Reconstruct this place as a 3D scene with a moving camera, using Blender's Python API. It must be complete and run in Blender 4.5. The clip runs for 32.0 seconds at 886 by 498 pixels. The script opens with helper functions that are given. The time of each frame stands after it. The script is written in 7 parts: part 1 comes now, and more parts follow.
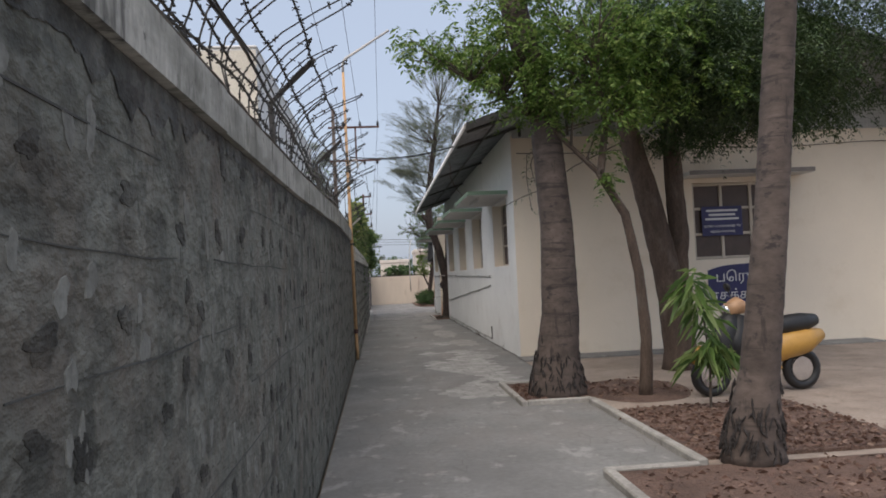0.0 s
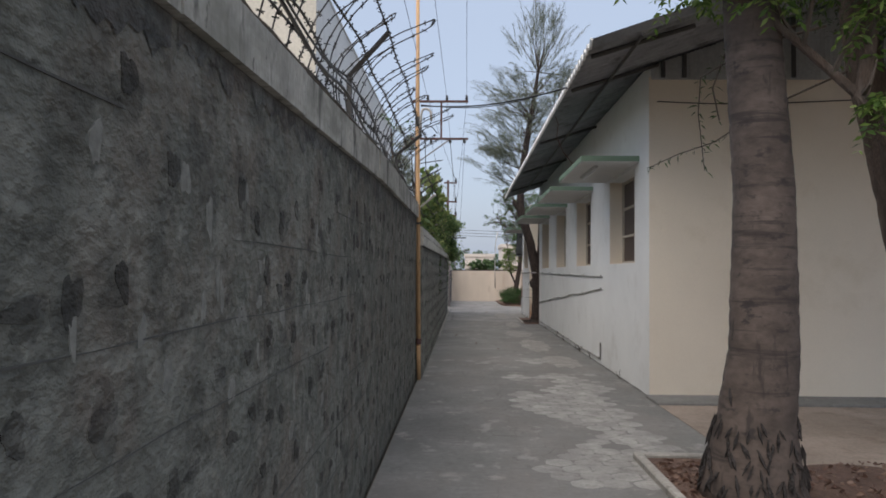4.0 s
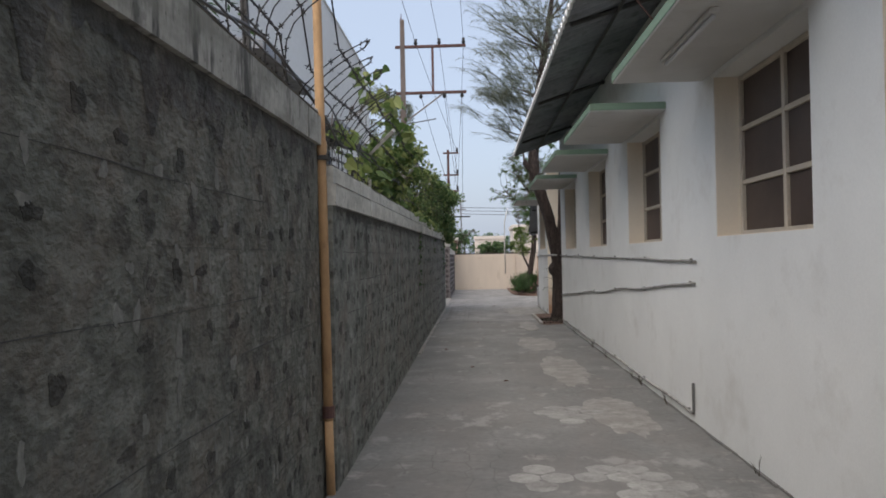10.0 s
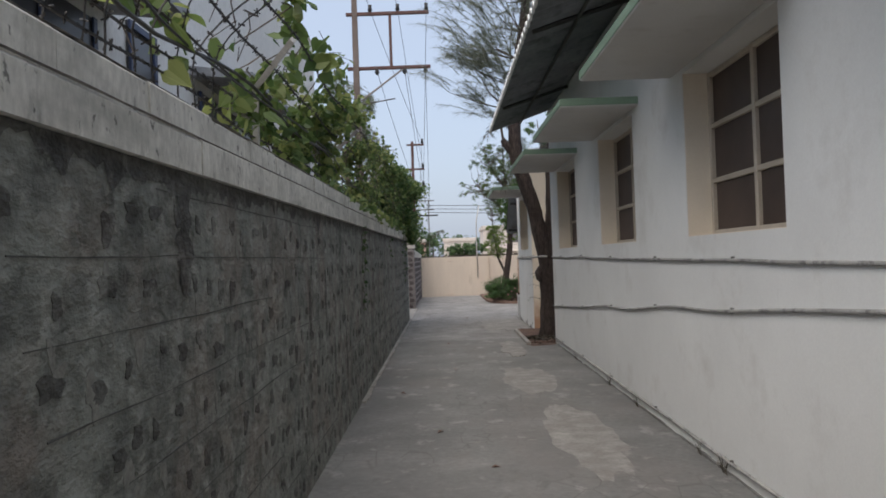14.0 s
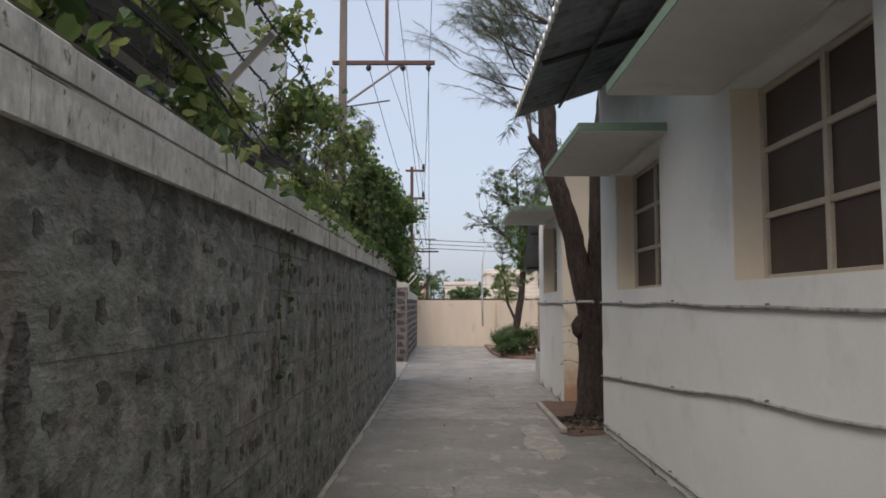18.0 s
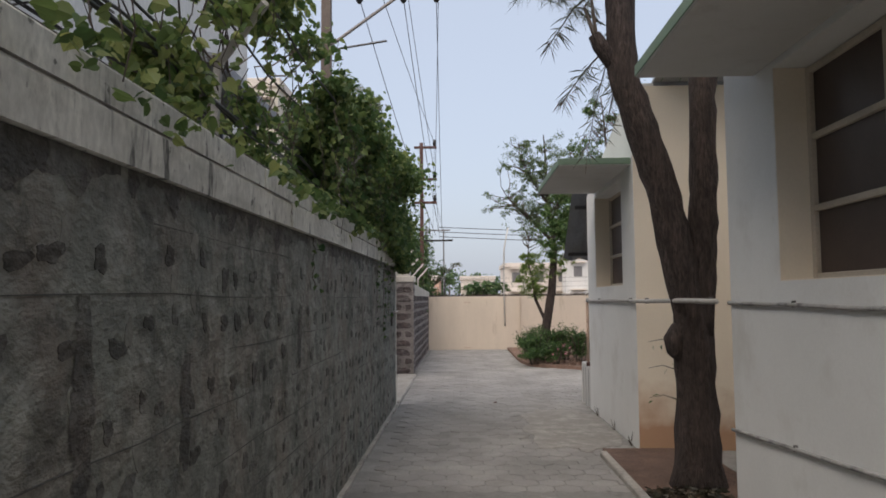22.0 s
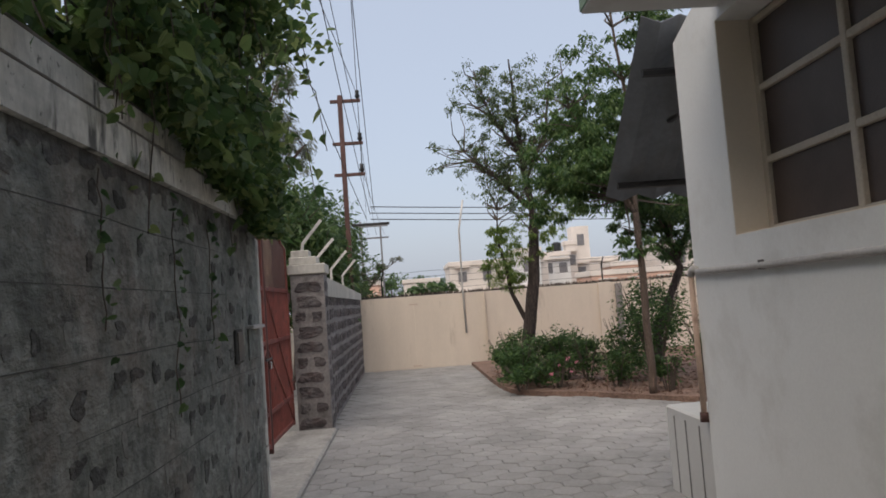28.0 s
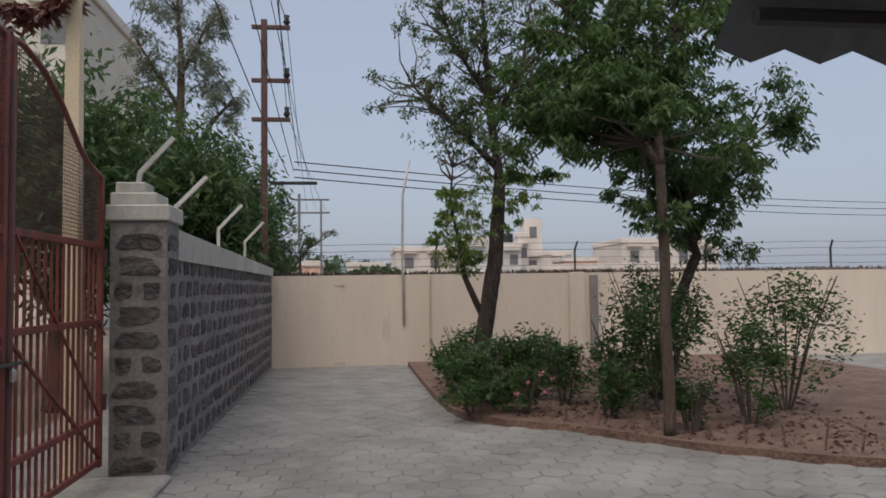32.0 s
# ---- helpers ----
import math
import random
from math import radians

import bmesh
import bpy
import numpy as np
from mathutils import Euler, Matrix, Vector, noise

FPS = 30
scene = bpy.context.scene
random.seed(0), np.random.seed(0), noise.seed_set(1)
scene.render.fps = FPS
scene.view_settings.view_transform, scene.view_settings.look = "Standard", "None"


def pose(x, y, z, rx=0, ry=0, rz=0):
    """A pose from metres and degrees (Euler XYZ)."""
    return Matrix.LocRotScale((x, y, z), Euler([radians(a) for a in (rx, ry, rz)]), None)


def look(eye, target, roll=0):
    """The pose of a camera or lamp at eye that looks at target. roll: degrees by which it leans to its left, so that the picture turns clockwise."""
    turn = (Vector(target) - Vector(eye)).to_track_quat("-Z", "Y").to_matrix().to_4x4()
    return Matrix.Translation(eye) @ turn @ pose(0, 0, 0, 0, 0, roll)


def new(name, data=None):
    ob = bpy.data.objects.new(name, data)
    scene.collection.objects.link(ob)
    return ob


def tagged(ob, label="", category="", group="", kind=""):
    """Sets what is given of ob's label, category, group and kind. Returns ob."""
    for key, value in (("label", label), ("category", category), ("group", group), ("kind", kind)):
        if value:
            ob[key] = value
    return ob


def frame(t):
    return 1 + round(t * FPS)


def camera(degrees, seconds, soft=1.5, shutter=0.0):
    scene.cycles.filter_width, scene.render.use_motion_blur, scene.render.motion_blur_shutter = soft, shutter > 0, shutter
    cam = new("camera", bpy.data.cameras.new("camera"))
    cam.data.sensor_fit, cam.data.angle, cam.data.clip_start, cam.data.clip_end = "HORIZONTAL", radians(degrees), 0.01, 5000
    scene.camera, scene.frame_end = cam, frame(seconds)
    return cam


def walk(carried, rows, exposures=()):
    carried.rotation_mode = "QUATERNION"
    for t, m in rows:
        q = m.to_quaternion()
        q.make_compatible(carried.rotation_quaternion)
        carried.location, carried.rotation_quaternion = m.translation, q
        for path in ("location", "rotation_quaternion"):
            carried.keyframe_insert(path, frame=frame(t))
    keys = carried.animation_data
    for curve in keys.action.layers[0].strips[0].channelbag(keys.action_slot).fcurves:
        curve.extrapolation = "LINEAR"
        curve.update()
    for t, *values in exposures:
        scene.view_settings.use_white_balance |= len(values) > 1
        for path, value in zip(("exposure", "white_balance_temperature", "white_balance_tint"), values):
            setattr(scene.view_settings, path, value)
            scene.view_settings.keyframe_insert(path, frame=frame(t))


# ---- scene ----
cam = camera(61.3, 32.0, soft=1.75)
PATH = [
    (0, (-0.231, -2.232, 1.568), (-0.056, -0.241, 1.641), -2.6),
    (0.5, (-0.249, -1.74, 1.559), (0.113, 0.226, 1.638), -3.7),
    (1, (-0.172, -1.293, 1.567), (0.203, 0.667, 1.704), -3.4),
    (1.5, (-0.069, -0.846, 1.651), (0.324, 1.106, 1.842), -2.0),
    (2, (-0.067, -0.384, 1.692), (0.3, 1.569, 1.922), -1.0),
    (2.5, (-0.016, 0.212, 1.63), (0.099, 2.2, 1.819), 0.0),
    (3, (-0.035, 0.679, 1.578), (-0.066, 2.675, 1.711), 0.9),
    (3.5, (-0.095, 1.249, 1.548), (-0.141, 3.247, 1.611), 0.7),
    (5.5, (0.112, 3.159, 1.652), (0.079, 5.157, 1.729), -1.5),
    (6, (0.124, 3.74, 1.672), (0.141, 5.739, 1.751), -2.5),
    (6.5, (0.253, 4.275, 1.644), (0.231, 6.274, 1.717), -3.1),
    (7, (0.279, 4.797, 1.646), (0.248, 6.795, 1.742), -2.9),
    (7.5, (0.357, 5.27, 1.643), (0.368, 7.267, 1.754), -2.8),
    (8, (0.479, 5.675, 1.659), (0.479, 7.671, 1.782), -2.5),
    (8.5, (0.439, 6.148, 1.642), (0.487, 8.144, 1.759), -2.7),
    (9, (0.401, 6.554, 1.63), (0.364, 8.553, 1.704), -2.0),
    (9.5, (0.41, 7.142, 1.567), (0.294, 9.138, 1.615), -1.1),
    (10, (0.304, 7.672, 1.593), (0.217, 9.67, 1.615), -1.1),
    (10.5, (0.303, 8.169, 1.59), (0.182, 10.165, 1.582), -1.4),
    (11, (0.25, 8.605, 1.572), (0.163, 10.603, 1.583), -2.8),
    (11.5, (0.259, 8.993, 1.577), (0.208, 10.992, 1.634), -3.5),
    (12, (0.358, 9.458, 1.59), (0.258, 11.454, 1.679), -3.5),
    (12.5, (0.365, 9.93, 1.592), (0.297, 11.926, 1.696), -3.0),
    (13, (0.398, 10.451, 1.555), (0.35, 12.45, 1.614), -2.8),
    (13.5, (0.408, 10.921, 1.579), (0.359, 12.92, 1.627), -2.5),
    (14, (0.329, 11.469, 1.604), (0.324, 13.468, 1.632), -2.0),
    (14.5, (0.365, 11.997, 1.573), (0.288, 13.996, 1.577), -1.0),
    (16.5, (0.425, 14.244, 1.589), (0.334, 16.24, 1.666), 1.5),
    (17, (0.395, 14.782, 1.57), (0.352, 16.778, 1.683), 0.0),
    (17.5, (0.367, 15.292, 1.579), (0.318, 17.287, 1.72), 0.5),
    (18, (0.358, 15.864, 1.571), (0.35, 17.859, 1.717), -0.0),
    (18.5, (0.417, 16.362, 1.592), (0.379, 18.355, 1.748), 0.2),
    (19, (0.421, 16.905, 1.567), (0.458, 18.898, 1.732), 0.6),
    (19.5, (0.394, 17.37, 1.552), (0.431, 19.365, 1.686), 0.0),
    (20, (0.37, 17.774, 1.559), (0.413, 19.769, 1.699), -0.6),
    (20.5, (0.307, 18.134, 1.633), (0.385, 20.128, 1.77), -2.1),
    (21, (0.325, 18.556, 1.676), (0.352, 20.552, 1.809), -2.0),
    (21.5, (0.276, 19.202, 1.644), (0.324, 21.198, 1.766), -1.8),
    (22, (0.363, 19.769, 1.629), (0.313, 21.763, 1.762), -0.5),
    (22.5, (0.37, 20.224, 1.623), (0.309, 22.216, 1.795), -0.1),
    (23, (0.403, 20.971, 1.629), (0.395, 22.963, 1.807), -0.2),
    (23.5, (0.411, 21.528, 1.666), (0.396, 23.521, 1.836), -0.1),
    (24, (0.326, 22.179, 1.642), (0.35, 24.173, 1.793), -0.6),
    (24.5, (0.285, 22.75, 1.613), (0.329, 24.743, 1.769), -0.8),
    (25, (0.249, 23.304, 1.614), (0.398, 25.292, 1.769), -1.1),
    (25.5, (0.225, 23.875, 1.613), (0.464, 25.855, 1.77), -1.5),
    (27.5, (0.322, 25.61, 1.529), (0.411, 27.6, 1.703), -4.2),
    (28, (0.344, 26.151, 1.515), (0.453, 28.143, 1.656), -4.2),
    (28.5, (0.526, 26.517, 1.561), (0.564, 28.513, 1.69), -2.7),
    (29, (0.614, 26.996, 1.546), (0.651, 28.992, 1.674), -1.4),
    (29.5, (0.716, 27.462, 1.52), (0.74, 29.46, 1.611), 0.2),
    (30, (0.756, 27.887, 1.514), (0.746, 29.884, 1.623), 0.5),
    (30.5, (0.764, 28.361, 1.495), (0.813, 30.358, 1.601), -0.1),
    (31, (0.815, 28.829, 1.501), (0.824, 30.826, 1.605), -0.1),
    (31.5, (0.795, 29.244, 1.49), (0.916, 31.237, 1.61), -1.2),
    (32, (0.752, 29.701, 1.44), (0.995, 31.684, 1.544), -0.8),
]
walk(cam, [(t, look(eye, target, roll)) for t, eye, target, roll in PATH], exposures=[(0.0, 0.82, 6500, 10), (6.0, 0.85, 6350, 9), (9.0, 0.9, 6400, 9), (11.5, 1.05, 6400, 9), (14.0, 0.95, 6400, 9), (18.0, 0.98, 6700, 10), (22.5, 0.96, 6750, 10), (25.5, 0.9, 6550, 9), (28.0, 0.83, 6700, 10), (30.5, 0.73, 6620, 10), (32.0, 0.46, 6520, 10)])

# ---- light ----
world = bpy.data.worlds.new("sky")
scene.world = world
world.use_nodes = True
wn = world.node_tree.nodes
sky = wn.new("ShaderNodeTexSky")
sky.sky_type, sky.sun_disc = "NISHITA", False
sky.sun_elevation, sky.sun_rotation = radians(58), radians(205)
sky.air_density, sky.dust_density, sky.ozone_density = 1.0, 5.0, 2.0
haze = wn.new("ShaderNodeMix")
haze.data_type, haze.blend_type = "RGBA", "MIX"
haze.inputs[0].default_value = 0.55
haze.inputs[7].default_value = (4.7, 5.2, 6.2, 1)
world.node_tree.links.new(sky.outputs[0], haze.inputs[6])
world.node_tree.links.new(haze.outputs[2], wn["Background"].inputs[0])
wn["Background"].inputs[1].default_value = 0.09
sun_data = bpy.data.lights.new("sun", "SUN")
sun_data.energy, sun_data.angle, sun_data.color = 1.4, radians(75), (1.0, 0.89, 0.76)
sun = new("sun", sun_data)
sun.matrix_world = look((-5.5, -7, 16), (0, 0, 0))


# ---- materials ----
def shade(name, base, rough=0.85, var=0.25, big=0.8, fine=25.0, bump=0.25, metal=0.0, stain=None, stain_at=(0.55, 0.7), stretch=(1, 1, 1), rand=0.0, island=False, grain=0.12, dist=0.01):
    """A surface: base colour, broad and fine variation, optional stains of a second colour, and relief."""
    m = bpy.data.materials.new(name)
    m.use_nodes = True
    nt = m.node_tree
    N, L = nt.nodes, nt.links
    out = N["Principled BSDF"]
    out.inputs["Roughness"].default_value, out.inputs["Metallic"].default_value = rough, metal
    geo = N.new("ShaderNodeNewGeometry")
    mp = N.new("ShaderNodeMapping")
    mp.inputs["Scale"].default_value = stretch
    L.new(geo.outputs["Position"], mp.inputs[0])

    def tex(scale, detail=5.0, rough_=0.6):
        n = N.new("ShaderNodeTexNoise")
        n.inputs["Scale"].default_value, n.inputs["Detail"].default_value, n.inputs["Roughness"].default_value = scale, detail, rough_
        L.new(mp.outputs[0], n.inputs["Vector"])
        return n

    def mixc(fac, a, b, kind="MIX"):
        x = N.new("ShaderNodeMix")
        x.data_type, x.blend_type = "RGBA", kind
        for sock, v in ((x.inputs[0], fac), (x.inputs[6], a), (x.inputs[7], b)):
            if isinstance(v, (int, float)):
                sock.default_value = v
            elif isinstance(v, tuple):
                sock.default_value = (*v, 1)
            else:
                L.new(v, sock)
        return x.outputs[2]

    def ramp(src, a, b, lo=0.0, hi=1.0):
        r = N.new("ShaderNodeMapRange")
        r.inputs[1].default_value, r.inputs[2].default_value, r.inputs[3].default_value, r.inputs[4].default_value = a, b, lo, hi
        L.new(src, r.inputs[0])
        return r.outputs[0]

    dark = tuple(c * (1 - var) for c in base)
    light = tuple(min(1, c * (1 + var * 0.7)) for c in base)
    col = mixc(ramp(tex(big).outputs[0], 0.3, 0.7), dark, light)
    if stain:
        st = tex(big * 2.3, 6.0, 0.65)
        col = mixc(ramp(st.outputs[0], *stain_at), col, tuple(stain))
    f = tex(fine, 3.0)
    col = mixc(1.0, col, mixc(ramp(f.outputs[0], 0.25, 0.75), (1 - grain,) * 3, (1 + grain,) * 3), "MULTIPLY")
    if rand or island:
        src = geo.outputs["Random Per Island"] if island else N.new("ShaderNodeObjectInfo").outputs["Random"]
        r = rand or 0.3
        col = mixc(1.0, col, mixc(src, (1 - r,) * 3, (1 + r,) * 3), "MULTIPLY")
    L.new(col, out.inputs["Base Color"])
    if bump:
        b = N.new("ShaderNodeBump")
        b.inputs["Strength"].default_value, b.inputs["Distance"].default_value = bump, dist
        L.new(f.outputs[0], b.inputs["Height"])
        L.new(b.outputs[0], out.inputs["Normal"])
    return m


def cracked(m, scale=4.2, width=0.035, depth=0.5):
    """Adds the faint outlines of old paving blocks, showing in patches, to a floor material."""
    N, L = m.node_tree.nodes, m.node_tree.links
    out = N["Principled BSDF"]
    geo = N.new("ShaderNodeNewGeometry")
    v = N.new("ShaderNodeTexVoronoi")
    v.feature = "DISTANCE_TO_EDGE"
    v.inputs["Scale"].default_value, v.inputs["Randomness"].default_value = scale, 0.55
    L.new(geo.outputs["Position"], v.inputs["Vector"])
    r = N.new("ShaderNodeMapRange")
    r.inputs[1].default_value, r.inputs[2].default_value, r.inputs[3].default_value, r.inputs[4].default_value = 0.0, width, 1.0, 0.0
    L.new(v.outputs["Distance"], r.inputs[0])
    n = N.new("ShaderNodeTexNoise")
    n.inputs["Scale"].default_value, n.inputs["Detail"].default_value = 0.7, 4
    L.new(geo.outputs["Position"], n.inputs["Vector"])
    k = N.new("ShaderNodeMapRange")
    k.inputs[1].default_value, k.inputs[2].default_value = 0.46, 0.62
    L.new(n.outputs[0], k.inputs[0])
    mu = N.new("ShaderNodeMath")
    mu.operation = "MULTIPLY"
    L.new(r.outputs[0], mu.inputs[0])
    L.new(k.outputs[0], mu.inputs[1])
    mx = N.new("ShaderNodeMix")
    mx.data_type, mx.blend_type = "RGBA", "MIX"
    old = out.inputs["Base Color"].links[0].from_socket
    half = N.new("ShaderNodeMath")
    half.operation = "MULTIPLY"
    half.inputs[1].default_value = depth
    L.new(mu.outputs[0], half.inputs[0])
    L.new(half.outputs[0], mx.inputs[0])
    L.new(old, mx.inputs[6])
    mx.inputs[7].default_value = (0.09, 0.083, 0.077, 1)
    L.new(mx.outputs[2], out.inputs["Base Color"])
    return m


def blotch(m, colour, scale, at, most=0.8, seed=0.0, detail=5.0):
    """Lays a second, ragged coat of colour over a material; scale is per axis."""
    N, L = m.node_tree.nodes, m.node_tree.links
    out = N["Principled BSDF"]
    geo = N.new("ShaderNodeNewGeometry")
    mp = N.new("ShaderNodeMapping")
    mp.inputs["Scale"].default_value, mp.inputs["Location"].default_value = scale, (seed, seed * 1.7, seed * 0.6)
    L.new(geo.outputs["Position"], mp.inputs[0])
    n = N.new("ShaderNodeTexNoise")
    n.inputs["Scale"].default_value, n.inputs["Detail"].default_value, n.inputs["Roughness"].default_value = 1.0, detail, 0.62
    L.new(mp.outputs[0], n.inputs["Vector"])
    r = N.new("ShaderNodeMapRange")
    r.inputs[1].default_value, r.inputs[2].default_value, r.inputs[3].default_value, r.inputs[4].default_value = at[0], at[1], 0.0, most
    L.new(n.outputs[0], r.inputs[0])
    mx = N.new("ShaderNodeMix")
    mx.data_type, mx.blend_type = "RGBA", "MIX"
    old = out.inputs["Base Color"].links[0].from_socket
    L.new(r.outputs[0], mx.inputs[0])
    L.new(old, mx.inputs[6])
    mx.inputs[7].default_value = (*colour, 1)
    L.new(mx.outputs[2], out.inputs["Base Color"])
    return m


def damp(m):
    """Orange rising damp with a ragged upper edge at a wall's foot."""
    N, L = m.node_tree.nodes, m.node_tree.links
    out = N["Principled BSDF"]
    geo = N.new("ShaderNodeNewGeometry")
    xyz = N.new("ShaderNodeSeparateXYZ")
    L.new(geo.outputs["Position"], xyz.inputs[0])
    n = N.new("ShaderNodeTexNoise")
    n.inputs["Scale"].default_value, n.inputs["Detail"].default_value = 3.0, 5
    L.new(geo.outputs["Position"], n.inputs["Vector"])
    ma = N.new("ShaderNodeMath")
    ma.operation = "MULTIPLY_ADD"
    ma.inputs[1].default_value = -1.1
    L.new(n.outputs[0], ma.inputs[0])
    L.new(xyz.outputs["Z"], ma.inputs[2])
    r = N.new("ShaderNodeMapRange")
    r.inputs[1].default_value, r.inputs[2].default_value, r.inputs[3].default_value, r.inputs[4].default_value = -0.42, 0.12, 0.8, 0.0
    L.new(ma.outputs[0], r.inputs[0])
    mx = N.new("ShaderNodeMix")
    mx.data_type, mx.blend_type = "RGBA", "MIX"
    old = out.inputs["Base Color"].links[0].from_socket
    L.new(r.outputs[0], mx.inputs[0])
    L.new(old, mx.inputs[6])
    mx.inputs[7].default_value = (0.36, 0.17, 0.075, 1)
    L.new(mx.outputs[2], out.inputs["Base Color"])
    return m


def masonry(name, base, dark, light, bare=0.0, rand=False, block=(0.29, 0.235, 0.055), soft=1.0):
    """Stone wall smeared with mortar: broad mottling, dark bare patches, runs of lime and soot, rough relief. bare raises the share of bare stone."""
    m = bpy.data.materials.new(name)
    m.use_nodes = True
    N, L = m.node_tree.nodes, m.node_tree.links
    out = N["Principled BSDF"]
    out.inputs["Roughness"].default_value = 0.95
    geo = N.new("ShaderNodeNewGeometry")

    def tex(sy, sz, detail, rough, seed):
        mp = N.new("ShaderNodeMapping")
        mp.inputs["Scale"].default_value = (sy, sy, sz)
        mp.inputs["Location"].default_value = (seed, seed * 2, seed)
        L.new(geo.outputs["Position"], mp.inputs[0])
        n = N.new("ShaderNodeTexNoise")
        n.inputs["Scale"].default_value, n.inputs["Detail"].default_value, n.inputs["Roughness"].default_value = 1.0, detail, rough
        L.new(mp.outputs[0], n.inputs["Vector"])
        return n.outputs[0]

    def ramp(src, a, b, lo=0.0, hi=1.0):
        r = N.new("ShaderNodeMapRange")
        r.inputs[1].default_value, r.inputs[2].default_value, r.inputs[3].default_value, r.inputs[4].default_value = a, b, lo, hi
        L.new(src, r.inputs[0])
        return r.outputs[0]

    def mix(fac, a, b, kind="MIX"):
        x = N.new("ShaderNodeMix")
        x.data_type, x.blend_type = "RGBA", kind
        for sock, v in ((x.inputs[0], fac), (x.inputs[6], a), (x.inputs[7], b)):
            if isinstance(v, (int, float)):
                sock.default_value = v
            elif isinstance(v, tuple):
                sock.default_value = (*v, 1)
            else:
                L.new(v, sock)
        return x.outputs[2]

    patch = tex(6.0, 8.0, 2.5, 0.5, 0.0)
    fine = tex(20.0, 32.0, 3.0, 0.6, 5.0)
    # coursed stones under the smeared mortar, soft at their borders
    xyz = N.new("ShaderNodeSeparateXYZ")
    L.new(geo.outputs["Position"], xyz.inputs[0])
    warp_y, warp_z = ramp(tex(4.0, 4.0, 3.0, 0.6, 23.0), 0.0, 1.0, -0.16, 0.16), ramp(tex(5.0, 5.0, 3.0, 0.6, 29.0), 0.0, 1.0, -0.09, 0.09)
    flat = N.new("ShaderNodeCombineXYZ")
    for k, (axis, w) in enumerate((("Y", warp_y), ("Z", warp_z))):
        s = N.new("ShaderNodeMath")
        L.new(xyz.outputs[axis], s.inputs[0])
        L.new(w, s.inputs[1])
        L.new(s.outputs[0], flat.inputs[k])
    br = N.new("ShaderNodeTexBrick")
    L.new(flat.outputs[0], br.inputs["Vector"])
    for key, v in (("Scale", 1.0), ("Mortar Size", block[2]), ("Mortar Smooth", 1.0), ("Bias", 0.0), ("Brick Width", block[0]), ("Row Height", block[1])):
        br.inputs[key].default_value = v
    br.inputs["Color1"].default_value, br.inputs["Color2"].default_value, br.inputs["Mortar"].default_value = (0.1, 0.1, 0.1, 1), (1, 1, 1, 1), (0, 0, 0, 1)
    ragged = N.new("ShaderNodeMath")
    ragged.operation = "MULTIPLY_ADD"
    ragged.inputs[1].default_value = 1.5
    L.new(patch, ragged.inputs[0])
    L.new(br.outputs["Color"], ragged.inputs[2])
    col = mix(ramp(tex(1.3, 0.8, 4.0, 0.6, 3.0), 0.32, 0.68), tuple(c * 0.72 for c in base), tuple(c * 1.25 for c in base))
    col = mix(ramp(tex(2.6, 2.2, 4.0, 0.6, 61.0), 0.45, 0.62, 0.0, 0.7), col, (base[0] * 1.06, base[1] * 0.88, base[2] * 0.84))
    col = mix(ramp(tex(5.0, 7.0, 4.0, 0.6, 11.0), 0.5, 0.62, 0.0, 0.6 * soft), col, light)
    col = mix(ramp(ragged.outputs[0], 1.2 - bare, 1.5 - bare, 0.0, 0.5 * soft), col, dark)
    col = mix(ramp(tex(4.0, 3.6, 5.0, 0.62, 17.0), 0.52, 0.64, 0.0, 0.6 * soft), col, dark)
    col = mix(ramp(tex(7.0, 10.0, 4.0, 0.65, 51.0), 0.57, 0.64, 0.0, 0.6 * soft), col, dark)
    col = mix(ramp(tex(8.0, 11.0, 4.0, 0.6, 41.0), 0.6, 0.66, 0.0, 0.45 * soft), col, light)
    grain = mix(ramp(fine, 0.3, 0.7), (1 - 0.2 * soft,) * 3, (1 + 0.2 * soft,) * 3)
    col = mix(1.0, col, grain, "MULTIPLY")
    if rand:
        col = mix(1.0, col, mix(N.new("ShaderNodeObjectInfo").outputs["Random"], (0.8,) * 3, (1.2,) * 3), "MULTIPLY")
    L.new(col, out.inputs["Base Color"])
    h = N.new("ShaderNodeMath")
    h.operation = "MULTIPLY_ADD"
    h.inputs[1].default_value = -1.6
    L.new(patch, h.inputs[0])
    L.new(fine, h.inputs[2])
    b = N.new("ShaderNodeBump")
    b.inputs["Strength"].default_value, b.inputs["Distance"].default_value = 0.8 * soft, 0.035
    L.new(h.outputs[0], b.inputs["Height"])
    L.new(b.outputs[0], out.inputs["Normal"])
    return m


